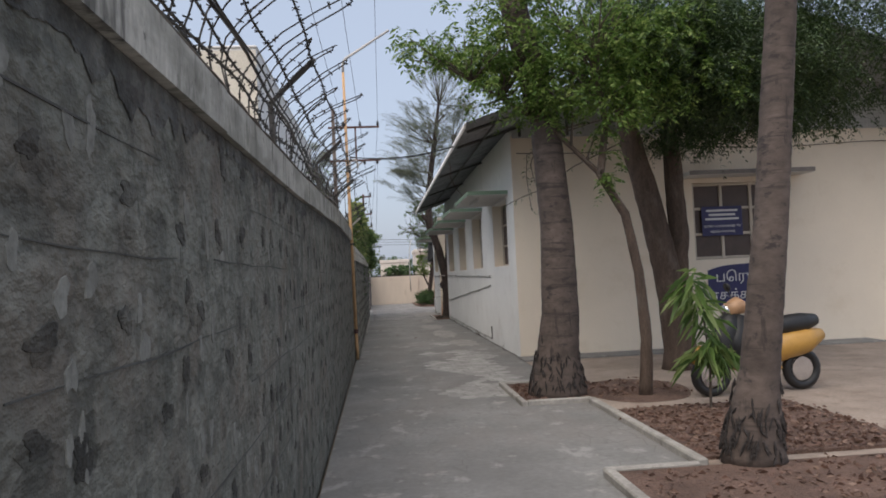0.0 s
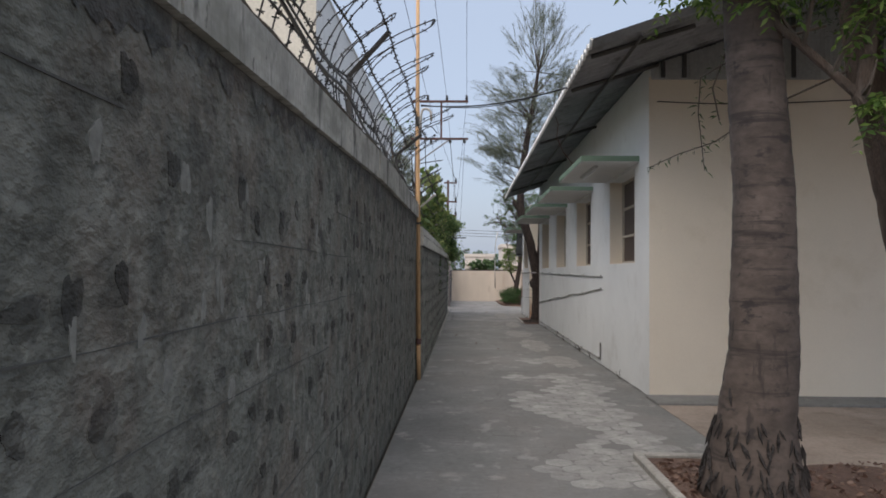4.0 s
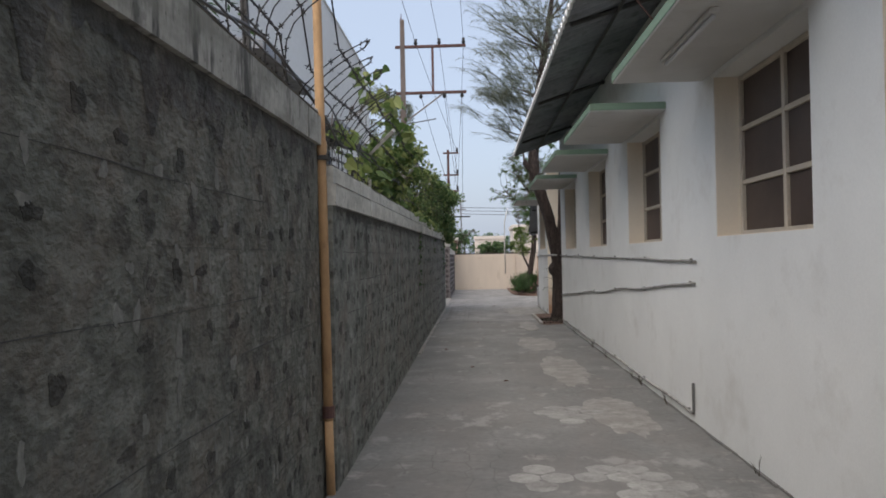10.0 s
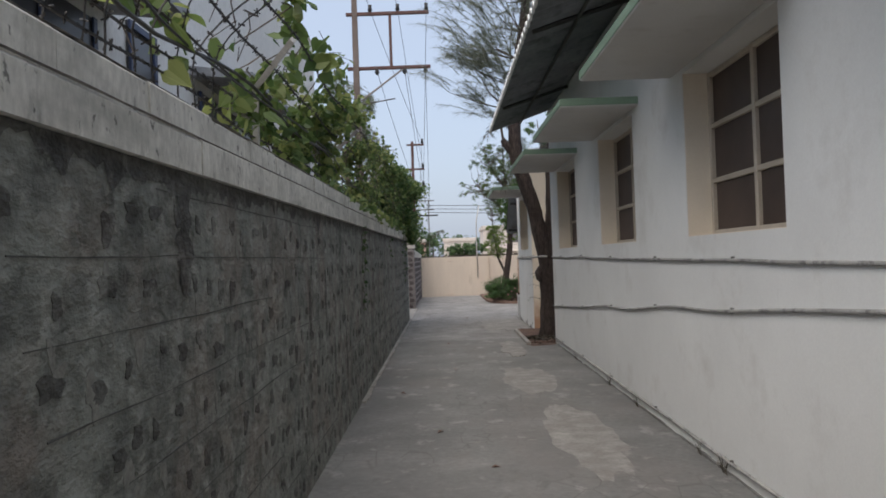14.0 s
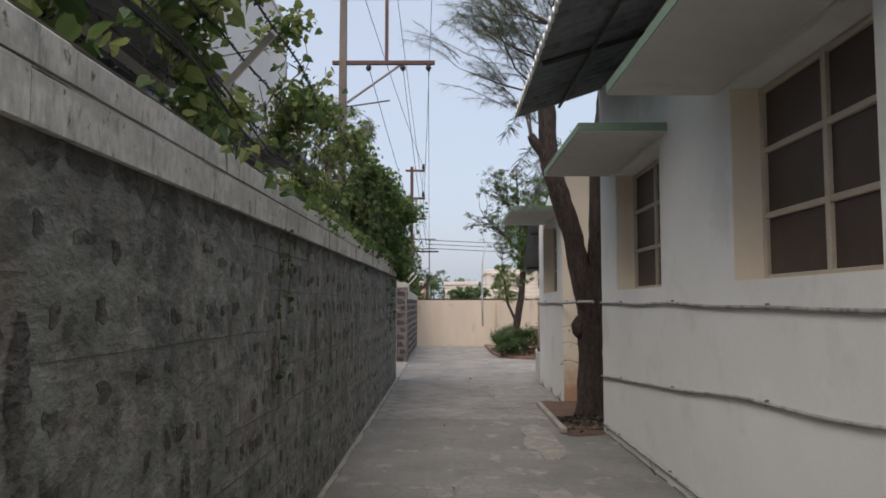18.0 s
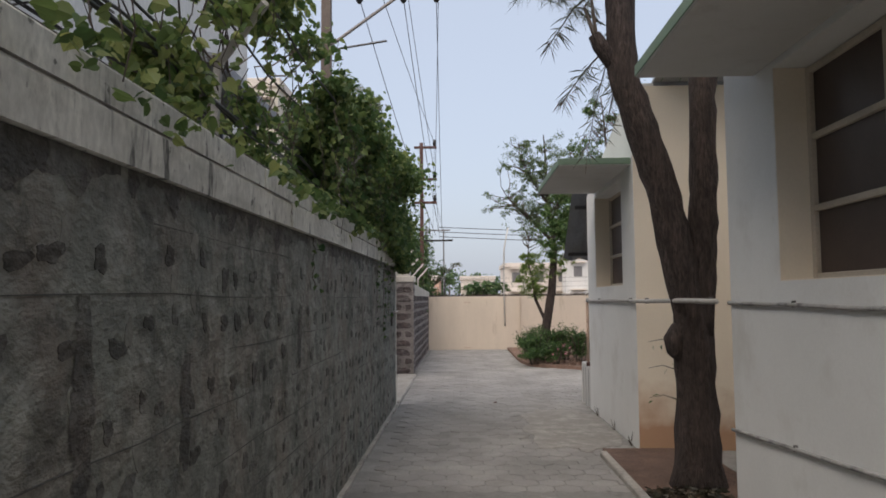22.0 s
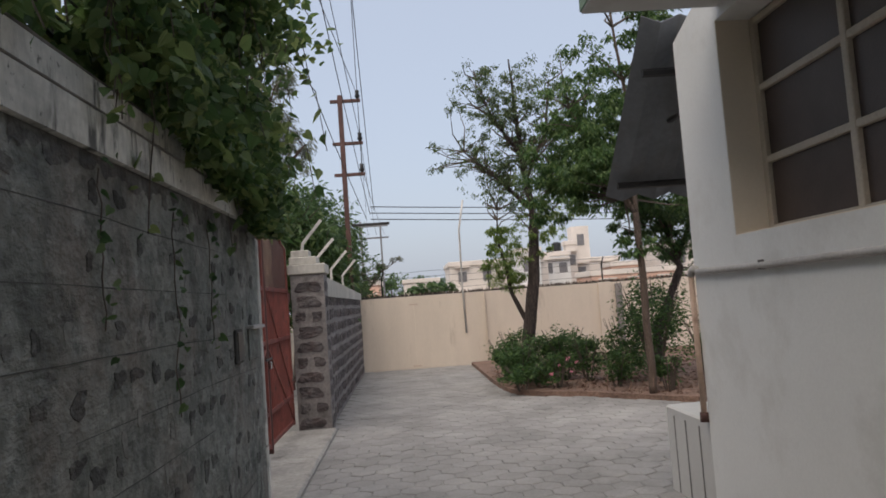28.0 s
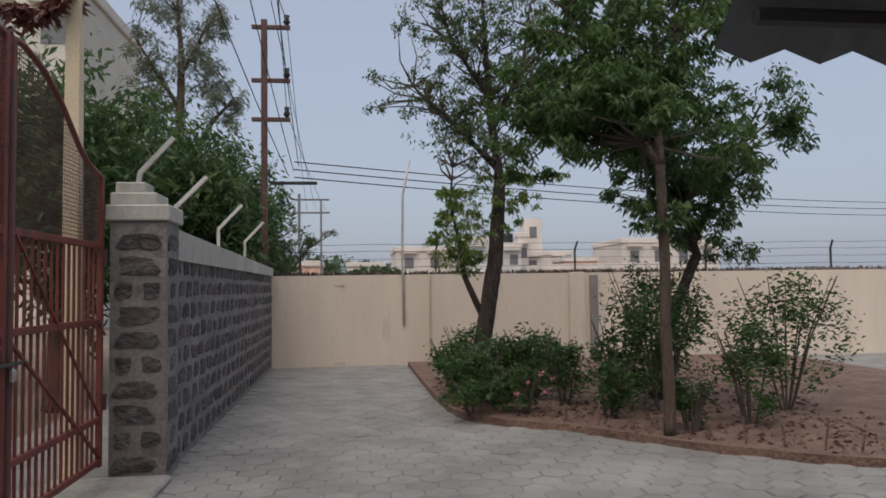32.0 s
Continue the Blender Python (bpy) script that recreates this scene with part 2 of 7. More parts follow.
def leafy(name, a, b, c, glow=0.35):
    """Leaves: a colour of its own for each one, some light through the blade."""
    m = bpy.data.materials.new(name)
    m.use_nodes = True
    N, L = m.node_tree.nodes, m.node_tree.links
    out = N["Principled BSDF"]
    out.inputs["Roughness"].default_value = 0.5
    geo = N.new("ShaderNodeNewGeometry")
    r = N.new("ShaderNodeValToRGB")
    e = r.color_ramp.elements
    e[0].color, e[1].color = (*a, 1), (*c, 1)
    mid = e.new(0.55)
    mid.color = (*b, 1)
    L.new(geo.outputs["Random Per Island"], r.inputs[0])
    L.new(r.outputs[0], out.inputs["Base Color"])
    t = N.new("ShaderNodeBsdfTranslucent")
    L.new(r.outputs[0], t.inputs[0])
    mx = N.new("ShaderNodeMixShader")
    mx.inputs[0].default_value = glow
    L.new(out.outputs[0], mx.inputs[1])
    L.new(t.outputs[0], mx.inputs[2])
    L.new(mx.outputs[0], N["Material Output"].inputs[0])
    return m


M_WALL = masonry("old_grey_masonry", (0.178, 0.187, 0.168), (0.045, 0.049, 0.044), (0.32, 0.33, 0.30), -0.06, block=(0.25, 0.235, 0.06), soft=0.75)
M_WALL_A = masonry("dark_grey_masonry", (0.138, 0.141, 0.121), (0.042, 0.043, 0.037), (0.235, 0.237, 0.207), -0.12, block=(0.21, 0.2, 0.068), soft=0.85)
M_STONE = masonry("bare_stone", (0.08, 0.082, 0.074), (0.03, 0.031, 0.028), (0.26, 0.262, 0.24), 0.1, True, (0.25, 0.235, 0.06), 0.8)
M_STONE2 = masonry("bare_stone_joined", (0.085, 0.086, 0.078), (0.03, 0.031, 0.028), (0.26, 0.262, 0.24), 0.1, block=(0.25, 0.235, 0.06), soft=0.8)
M_STONE_A = masonry("bare_dark_stone", (0.052, 0.052, 0.045), (0.022, 0.022, 0.019), (0.13, 0.128, 0.112), 0.12, block=(0.21, 0.2, 0.068))
M_SMEAR = masonry("smeared_dark_mortar", (0.1, 0.102, 0.088), (0.04, 0.041, 0.035), (0.2, 0.2, 0.175), 0.0, block=(0.21, 0.2, 0.068), soft=0.9)
M_BLOCK = masonry("grey_granite_block", (0.105, 0.092, 0.092), (0.042, 0.036, 0.037), (0.17, 0.155, 0.152), 0.05, True)
M_MORTAR = shade("pale_mortar", (0.225, 0.205, 0.197), 0.95, 0.3, 2.5, 30, 0.6, grain=0.25, stain=(0.15, 0.135, 0.13), stain_at=(0.55, 0.68))
M_COPE = shade("weathered_concrete", (0.60, 0.59, 0.54), 0.9, 0.22, 2.2, 22, 0.45, stain=(0.2, 0.2, 0.18), stain_at=(0.57, 0.74), stretch=(1, 1.6, 0.8), grain=0.22)
M_KERB = shade("dusty_cement_kerb", (0.33, 0.315, 0.29), 0.92, 0.25, 2.0, 22, 0.45, stain=(0.2, 0.185, 0.17), stain_at=(0.54, 0.7), grain=0.2)
M_COPE_A = shade("grey_weathered_concrete", (0.42, 0.41, 0.37), 0.9, 0.25, 2.2, 22, 0.45, stain=(0.10, 0.10, 0.09), stain_at=(0.55, 0.70), stretch=(1, 1.6, 0.8), grain=0.2)
blotch(M_COPE_A, (0.035, 0.035, 0.034), (5.0, 5.0, 1.2), (0.58, 0.66), 0.85, 2.0)
blotch(M_COPE_A, (0.20, 0.20, 0.17), (2.0, 1.2, 4.0), (0.48, 0.62), 0.7, 6.0)
blotch(M_COPE, (0.03, 0.03, 0.03), (7.0, 7.0, 1.6), (0.605, 0.68), 0.85, 3.0)
blotch(M_COPE, (0.33, 0.33, 0.295), (2.2, 1.6, 6.0), (0.5, 0.66), 0.6, 8.0)
blotch(M_COPE, (0.06, 0.06, 0.055), (24.0, 18.0, 14.0), (0.62, 0.68), 0.8, 5.0)
blotch(M_COPE_A, (0.06, 0.06, 0.055), (24.0, 18.0, 14.0), (0.63, 0.69), 0.7, 5.0)
M_CAP = shade("pale_cement_cap", (0.50, 0.48, 0.435), 0.9, 0.2, 1.5, 25, 0.3, stain=(0.30, 0.28, 0.25), stain_at=(0.56, 0.72), stretch=(1, 1, 0.5), grain=0.12)
M_FLAKE = shade("pale_mortar_flake", (0.20, 0.20, 0.18), 0.95, 0.3, 8, 40, 0.5, grain=0.25)
M_WHITE = shade("white_wall_paint", (0.75, 0.755, 0.74), 0.8, 0.07, 0.7, 60, 0.1, grain=0.03, stain=(0.60, 0.59, 0.56), stain_at=(0.54, 0.8))
M_CREAM = shade("cream_wall_paint", (0.775, 0.69, 0.572), 0.8, 0.05, 0.7, 60, 0.08, grain=0.03, stain=(0.67, 0.58, 0.45), stain_at=(0.55, 0.85))
M_FAR = shade("cream_boundary_paint", (0.66, 0.57, 0.475), 0.85, 0.1, 0.8, 50, 0.12, grain=0.04, stain=(0.43, 0.355, 0.27), stain_at=(0.58, 0.75), stretch=(1.6, 1.6, 0.3))
M_DAMP = damp(shade("cream_wall_paint_damp", (0.80, 0.72, 0.60), 0.8, 0.05, 0.7, 60, 0.08, grain=0.03))
M_GREEN = shade("green_slab_paint", (0.19, 0.275, 0.20), 0.7, 0.12, 2, 50, 0.1, grain=0.06)
M_SOFFIT = shade("grey_soffit", (0.56, 0.555, 0.535), 0.8, 0.07, 1.5, 50, 0.06, grain=0.03, stain=(0.47, 0.455, 0.43), stain_at=(0.55, 0.75))
M_SHEET = shade("grey_roof_sheet", (0.27, 0.28, 0.30), 0.7, 0.3, 1.2, 20, 0.15, metal=0.1, stain=(0.11, 0.11, 0.115), stain_at=(0.52, 0.7))
M_AWNING = shade("dark_awning_sheet", (0.17, 0.18, 0.195), 0.65, 0.25, 1.2, 20, 0.15, stain=(0.16, 0.16, 0.165), stain_at=(0.52, 0.7))
M_SHEETW = shade("pale_sheet", (0.42, 0.43, 0.43), 0.7, 0.25, 1.5, 25, 0.1)
# light showing along the eave's waves, put into a white edge colour
M_EDGE = shade("white_eave_light", (0.75, 0.75, 0.74), 0.7, 0.1, 3, 25, 0.1)
M_FLOOR = shade("old_cement_floor", (0.2, 0.198, 0.192), 0.92, 0.25, 0.9, 18, 0.4, grain=0.14, stain=(0.33, 0.315, 0.295), stain_at=(0.60, 0.68))
blotch(M_FLOOR, (0.2, 0.183, 0.171), (1.3, 0.6, 1), (0.48, 0.62), 0.4, 4.0)
blotch(M_FLOOR, (0.15, 0.146, 0.142), (1.0, 0.8, 1), (0.5, 0.66), 0.55, 24.0)
blotch(M_FLOOR, (0.14, 0.135, 0.13), (7.0, 5.0, 1), (0.6, 0.68), 0.55, 9.0)
blotch(M_FLOOR, (0.34, 0.33, 0.315), (3.2, 2.2, 1), (0.6, 0.68), 0.6, 14.0)
cracked(M_FLOOR)
M_PAVER = shade("hexagonal_paver", (0.255, 0.247, 0.24), 0.9, 0.25, 0.9, 45, 0.4, rand=0.09, grain=0.16)
M_PAVER2 = shade("hexagonal_paver_joined", (0.255, 0.247, 0.24), 0.9, 0.25, 0.9, 45, 0.4, island=True, rand=0.09, grain=0.16)
for pv in (M_PAVER, M_PAVER2):
    blotch(pv, (0.15, 0.145, 0.14), (1.6, 1.1, 1), (0.5, 0.68), 0.55, 11.0)
    blotch(pv, (0.32, 0.305, 0.285), (2.4, 1.8, 1), (0.58, 0.7), 0.5, 17.0)
M_WORN = shade("pale_worn_block", (0.315, 0.308, 0.295), 0.92, 0.3, 3, 40, 0.4, rand=0.1, grain=0.15, stain=(0.22, 0.212, 0.203), stain_at=(0.5, 0.66))
M_PATCH = shade("pale_cement_smear", (0.30, 0.287, 0.27), 0.92, 0.3, 2.5, 30, 0.4, grain=0.16, stain=(0.225, 0.213, 0.2), stain_at=(0.42, 0.58))
M_JOINT = shade("dirty_joint_sand", (0.235, 0.23, 0.222), 0.95, 0.3, 3, 60, 0.3)
M_SOIL = shade("dry_soil", (0.135, 0.085, 0.066), 0.97, 0.4, 2.5, 35, 0.9, grain=0.3, dist=0.04)
M_SAND = shade("trodden_sandy_ground", (0.30, 0.245, 0.205), 0.95, 0.25, 1.2, 30, 0.5, grain=0.18, stain=(0.21, 0.165, 0.135), stain_at=(0.52, 0.7))
M_RED = shade("red_garden_soil", (0.205, 0.13, 0.10), 0.97, 0.35, 2.2, 30, 0.9, grain=0.3, dist=0.04, stain=(0.12, 0.085, 0.065), stain_at=(0.52, 0.66))
M_EARTH = shade("outer_ground", (0.17, 0.14, 0.105), 0.97, 0.3, 0.3, 8, 0.3, grain=0.2)
M_BARK = shade("brown_bark", (0.112, 0.08, 0.062), 0.95, 0.35, 4, 28, 1.0, stretch=(3, 3, 0.7), grain=0.35, dist=0.03)
blotch(M_BARK, (0.19, 0.155, 0.13), (5.0, 5.0, 2.5), (0.56, 0.68), 0.55, 12.0)
M_BARK_D = shade("dark_bark", (0.075, 0.056, 0.05), 0.95, 0.45, 5, 22, 1.0, stretch=(3, 3, 0.6), grain=0.5, dist=0.05, stain=(0.045, 0.034, 0.03), stain_at=(0.5, 0.6))
M_PALM = shade("ringed_palm_bark", (0.095, 0.074, 0.064), 0.95, 0.35, 2.2, 9, 0.7, stretch=(1.3, 1.3, 2.2), grain=0.25, dist=0.008, stain=(0.04, 0.033, 0.032), stain_at=(0.56, 0.66))
blotch(M_PALM, (0.035, 0.028, 0.027), (0.8, 0.8, 13.0), (0.57, 0.65), 0.75, 3.0)
blotch(M_PALM, (0.03, 0.025, 0.024), (9.0, 9.0, 1.6), (0.6, 0.66), 0.7, 7.0)
M_SHAG = shade("black_shaggy_bark", (0.035, 0.03, 0.029), 0.95, 0.4, 6, 25, 1.0, grain=0.4, dist=0.03)
M_TWIG = shade("grey_twig", (0.10, 0.08, 0.065), 0.9, 0.3, 4, 40, 0.4)
M_POLE = shade("rusty_yellow_paint", (0.56, 0.345, 0.175), 0.6, 0.2, 3, 40, 0.15, stain=(0.28, 0.15, 0.08), stain_at=(0.58, 0.72), stretch=(1, 1, 0.4))
M_STEEL = shade("dark_galvanised_steel", (0.085, 0.082, 0.08), 0.6, 0.3, 5, 40, 0.2, metal=0.5)
M_WIRE = shade("rusty_black_wire", (0.035, 0.033, 0.032), 0.6, 0.3, 8, 60, 0.1, metal=0.3)
M_CONC = shade("grey_concrete_pole", (0.24, 0.22, 0.21), 0.9, 0.2, 3, 40, 0.25)
M_RUST = shade("red_brown_steel", (0.095, 0.045, 0.038), 0.7, 0.3, 4, 50, 0.3, grain=0.2)
M_GATE = shade("red_oxide_gate_paint", (0.20, 0.052, 0.04), 0.6, 0.3, 3, 50, 0.2, stain=(0.09, 0.038, 0.03), stain_at=(0.54, 0.68))
M_PIPE = shade("painted_pipe", (0.46, 0.44, 0.42), 0.6, 0.2, 5, 50, 0.1)
M_TERRA = shade("pinkish_pipe_paint", (0.50, 0.36, 0.28), 0.7, 0.2, 5, 50, 0.1, stain=(0.3, 0.2, 0.15), stain_at=(0.58, 0.7))
M_PIPE_W = shade("dusty_white_pipe", (0.40, 0.39, 0.375), 0.6, 0.25, 3, 50, 0.1, stain=(0.16, 0.155, 0.15), stain_at=(0.5, 0.62))
M_PIPE_D = shade("dusty_dark_pipe", (0.15, 0.145, 0.14), 0.7, 0.25, 5, 50, 0.1)
M_DARK = shade("dark_window_mesh", (0.075, 0.052, 0.044), 0.5, 0.25, 3, 90, 0.1)
M_FRAME = shade("cream_window_bar", (0.50, 0.44, 0.36), 0.6, 0.1, 5, 60, 0.08)
M_BLACK = shade("black_plastic", (0.015, 0.015, 0.016), 0.45, 0.2, 5, 60, 0.05)
M_GOLD = shade("gold_scooter_paint", (0.45, 0.25, 0.055), 0.35, 0.12, 4, 80, 0.03)
M_TAN = shade("tan_scooter_panel", (0.42, 0.25, 0.14), 0.4, 0.15, 4, 80, 0.03)
M_CHROME = shade("bright_metal", (0.65, 0.65, 0.66), 0.2, 0.1, 6, 60, 0.02, metal=1.0)
M_BLUE = shade("blue_sign_enamel", (0.022, 0.022, 0.10), 0.45, 0.2, 4, 60, 0.05)
M_LETTER = shade("white_sign_paint", (0.62, 0.62, 0.62), 0.6, 0.08, 6, 60, 0.03)
M_HOUSE = shade("pale_house_paint", (0.66, 0.60, 0.545), 0.85, 0.1, 0.3, 10, 0.05)
M_HOUSE_P = shade("pink_house_paint", (0.62, 0.40, 0.31), 0.85, 0.1, 0.3, 10, 0.05)
M_NEIGH = shade("white_house_wall", (0.66, 0.655, 0.64), 0.85, 0.1, 0.6, 30, 0.1, stain=(0.48, 0.47, 0.45), stain_at=(0.6, 0.8), stretch=(1, 1, 0.3))
M_ACROSS = shade("yellow_cream_paint", (0.74, 0.61, 0.42), 0.85, 0.1, 0.8, 50, 0.1)
M_NEIGH_C = shade("cream_house_wall", (0.62, 0.58, 0.50), 0.85, 0.12, 0.6, 30, 0.1)
M_WIN = shade("dark_far_window", (0.03, 0.03, 0.035), 0.3, 0.2, 3, 30, 0.0)
# distance haze put into the colour: far panes paler than dark glass
M_WINF = shade("haze_paled_window", (0.17, 0.165, 0.17), 0.5, 0.2, 3, 30, 0.0)
M_BLUEF = shade("blue_window_frame", (0.03, 0.045, 0.10), 0.5, 0.15, 4, 40, 0.05)
M_LINE = shade("dark_joint", (0.075, 0.075, 0.07), 0.95, 0.3, 6, 40, 0.3)
M_MARK = masonry("dark_mark_masonry", (0.112, 0.114, 0.104), (0.032, 0.032, 0.03), (0.16, 0.158, 0.145), 0.3)
L_VINE = leafy("vine_leaves", (0.055, 0.105, 0.032), (0.15, 0.215, 0.065), (0.30, 0.33, 0.115), 0.5)
L_VINE_D = leafy("dense_vine_leaves", (0.05, 0.10, 0.034), (0.115, 0.185, 0.058), (0.24, 0.29, 0.10), 0.5)
L_BRIGHT = leafy("fresh_leaves", (0.05, 0.10, 0.02), (0.14, 0.24, 0.05), (0.29, 0.38, 0.11), 0.45)
L_DEEP = leafy("deep_leaves", (0.034, 0.072, 0.028), (0.068, 0.128, 0.045), (0.12, 0.18, 0.066), 0.45)
# shade inside the old tree's crown is put into these darker greens
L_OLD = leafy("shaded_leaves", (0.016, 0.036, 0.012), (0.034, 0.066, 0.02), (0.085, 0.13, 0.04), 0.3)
L_HEDGE = leafy("roadside_leaves", (0.03, 0.068, 0.022), (0.066, 0.125, 0.04), (0.125, 0.18, 0.06), 0.45)
L_GREY = leafy("grey_needles", (0.09, 0.105, 0.07), (0.15, 0.165, 0.115), (0.22, 0.23, 0.17))
L_MANGO = leafy("long_leaves", (0.06, 0.12, 0.03), (0.15, 0.24, 0.065), (0.28, 0.36, 0.13), 0.45)
L_DRY = leafy("dry_leaves", (0.10, 0.055, 0.04), (0.17, 0.10, 0.075), (0.25, 0.17, 0.13), 0.15)
L_LITTER = leafy("rotting_leaves", (0.03, 0.03, 0.02), (0.06, 0.05, 0.035), (0.11, 0.085, 0.06), 0.15)
L_RED = leafy("dead_red_leaves", (0.10, 0.03, 0.025), (0.16, 0.055, 0.045), (0.22, 0.09, 0.07), 0.15)
L_TREE = leafy("garden_leaves", (0.035, 0.08, 0.025), (0.075, 0.145, 0.04), (0.15, 0.22, 0.07), 0.45)
L_AIRY = leafy("airy_garden_leaves", (0.046, 0.078, 0.032), (0.09, 0.135, 0.055), (0.17, 0.215, 0.09), 0.5)
L_LOW = leafy("yellow_green_leaves", (0.08, 0.14, 0.03), (0.16, 0.24, 0.06), (0.28, 0.34, 0.11), 0.5)
# acacia's grey green lightened, with the haze before it in the leaf colour
L_ACACIA = leafy("haze_pale_leaves", (0.12, 0.14, 0.1), (0.19, 0.215, 0.16), (0.27, 0.29, 0.22), 0.5)
L_BUSH = leafy("shrub_leaves", (0.025, 0.06, 0.018), (0.05, 0.11, 0.03), (0.11, 0.18, 0.05), 0.4)


# ---- mesh helpers ----
class Mesh:
    """Collects vertices and faces for one mesh."""

    def __init__(self):
        self.v, self.f = [], []

    def add(self, verts, faces):
        n = len(self.v)
        self.v.extend(tuple(p) for p in verts)
        self.f.extend(tuple(i + n for i in q) for q in faces)
        return self

    def box(self, x0, x1, y0, y1, z0, z1, c=0.0):
        if c <= 0:
            p = [(x, y, z) for z in (z0, z1) for y in (y0, y1) for x in (x0, x1)]
            return self.add(p, [(0, 2, 3, 1), (4, 5, 7, 6), (0, 1, 5, 4), (2, 6, 7, 3), (0, 4, 6, 2), (1, 3, 7, 5)])
        c = min(c, 0.45 * abs(x1 - x0), 0.45 * abs(y1 - y0), 0.45 * abs(z1 - z0))
        v, idx = [], {}
        for ix, (x, sx) in enumerate(((x0, 1), (x1, -1))):
            for iy, (y, sy) in enumerate(((y0, 1), (y1, -1))):
                for iz, (z, sz) in enumerate(((z0, 1), (z1, -1))):
                    for a in range(3):
                        idx[ix, iy, iz, a] = len(v)
                        v.append((x + (0 if a == 0 else sx * c), y + (0 if a == 1 else sy * c), z + (0 if a == 2 else sz * c)))
        f = []
        for i in (0, 1):
            q = [idx[i, a, b, 0] for a, b in ((0, 0), (1, 0), (1, 1), (0, 1))]
            f.append(q if i else q[::-1])
            q = [idx[a, i, b, 1] for a, b in ((0, 0), (0, 1), (1, 1), (1, 0))]
            f.append(q if i else q[::-1])
            q = [idx[a, b, i, 2] for a, b in ((0, 0), (1, 0), (1, 1), (0, 1))]
            f.append(q if i else q[::-1])
        for i in (0, 1):
            for j in (0, 1):
                f.append([idx[i, j, 0, 0], idx[i, j, 1, 0], idx[i, j, 1, 1], idx[i, j, 0, 1]])
                f.append([idx[i, 0, j, 0], idx[i, 1, j, 0], idx[i, 1, j, 2], idx[i, 0, j, 2]])
                f.append([idx[0, i, j, 1], idx[1, i, j, 1], idx[1, i, j, 2], idx[0, i, j, 2]])
                for k in (0, 1):
                    f.append([idx[i, j, k, 0], idx[i, j, k, 1], idx[i, j, k, 2]])
        return self.add(v, f)

    def tube(self, pts, radii, seg=8, wob=0.0, rng=None, caps=True):
        pts = [Vector(p) for p in pts]
        if isinstance(radii, (int, float)):
            radii = [radii] * len(pts)
        v, f = [], []
        side = None
        for i, p in enumerate(pts):
            d = (pts[min(i + 1, len(pts) - 1)] - pts[max(i - 1, 0)]).normalized()
            if side is None:
                side = d.orthogonal().normalized()
            side = (side - d * side.dot(d)).normalized()
            up = d.cross(side)
            for k in range(seg):
                a = 2 * math.pi * k / seg
                r = radii[i] * (1 + (rng.uniform(-wob, wob) if rng and wob else 0))
                v.append(p + r * (math.cos(a) * side + math.sin(a) * up))
        for i in range(len(pts) - 1):
            for k in range(seg):
                a, b = i * seg + k, i * seg + (k + 1) % seg
                f.append((a, b, b + seg, a + seg))
        if caps:
            f.append(tuple(range(seg))[::-1])
            f.append(tuple(range(len(v) - seg, len(v))))
        return self.add(v, f)

    def leaves(self, rng, centres, size, aspect=0.45, droop=0.3, spread=1.0, up=0.0, jit=0.35, round_=False):
        """Pointed blades, each folded along its rib, one at every centre."""
        n = len(centres)
        c = np.asarray(centres, float)
        a = rng.uniform(0, 2 * np.pi, n)
        d = np.stack([np.cos(a) * spread, np.sin(a) * spread, rng.normal(up - droop, 0.45, n)], 1)
        d /= np.linalg.norm(d, axis=1, keepdims=True)
        s = np.cross(d, rng.normal(size=(n, 3)))
        s /= np.linalg.norm(s, axis=1, keepdims=True) + 1e-9
        k = np.cross(d, s)
        ln = (size * (1 + rng.uniform(-jit, jit, n)))[:, None]
        w = ln * aspect * 0.5
        base, tip = c, c + d * ln - np.array([0, 0, 1]) * ln * 0.15
        o = len(self.v)
        if round_:
            side = lambda g: [c + d * ln * u + s * w * (g * e) + k * w * (0.35 * e) for u, e in ((-0.13, 0.55), (0.12, 0.98), (0.42, 0.92), (0.72, 0.5))]
            cols = [base] + side(1) + [tip] + side(-1)[::-1]
            self.v.extend(map(tuple, np.stack(cols, 1).reshape(-1, 3).tolist()))
            for i in range(n):
                q = o + 10 * i
                self.f += [(q, q + 1, q + 2, q + 3, q + 4, q + 5), (q, q + 5, q + 6, q + 7, q + 8, q + 9)]
            return self
        l = c + d * ln * 0.45 + s * w + k * w * 0.35
        r = c + d * ln * 0.45 - s * w + k * w * 0.35
        v = np.stack([base, l, tip, r], 1).reshape(-1, 3)
        self.v.extend(map(tuple, v.tolist()))
        self.f.extend((o + 4 * i, o + 4 * i + 1, o + 4 * i + 2) for i in range(n))
        self.f.extend((o + 4 * i, o + 4 * i + 2, o + 4 * i + 3) for i in range(n))
        return self

    def sprays(self, rng, centres, stalk, pairs, size, aspect=0.36, droop=0.5):
        """Feathered leaves: at every centre a drooping stalk with leaflets in pairs."""
        c = np.asarray(centres, float)
        n = len(c)
        a = rng.uniform(0, 2 * np.pi, n)
        d = np.stack([np.cos(a), np.sin(a), rng.normal(-0.15, 0.3, n)], 1)
        d /= np.linalg.norm(d, axis=1, keepdims=True)
        side = np.cross(d, np.array([0, 0, 1.0]))
        side /= np.linalg.norm(side, axis=1, keepdims=True) + 1e-9
        ln = (stalk * rng.uniform(0.65, 1.3, n))[:, None]
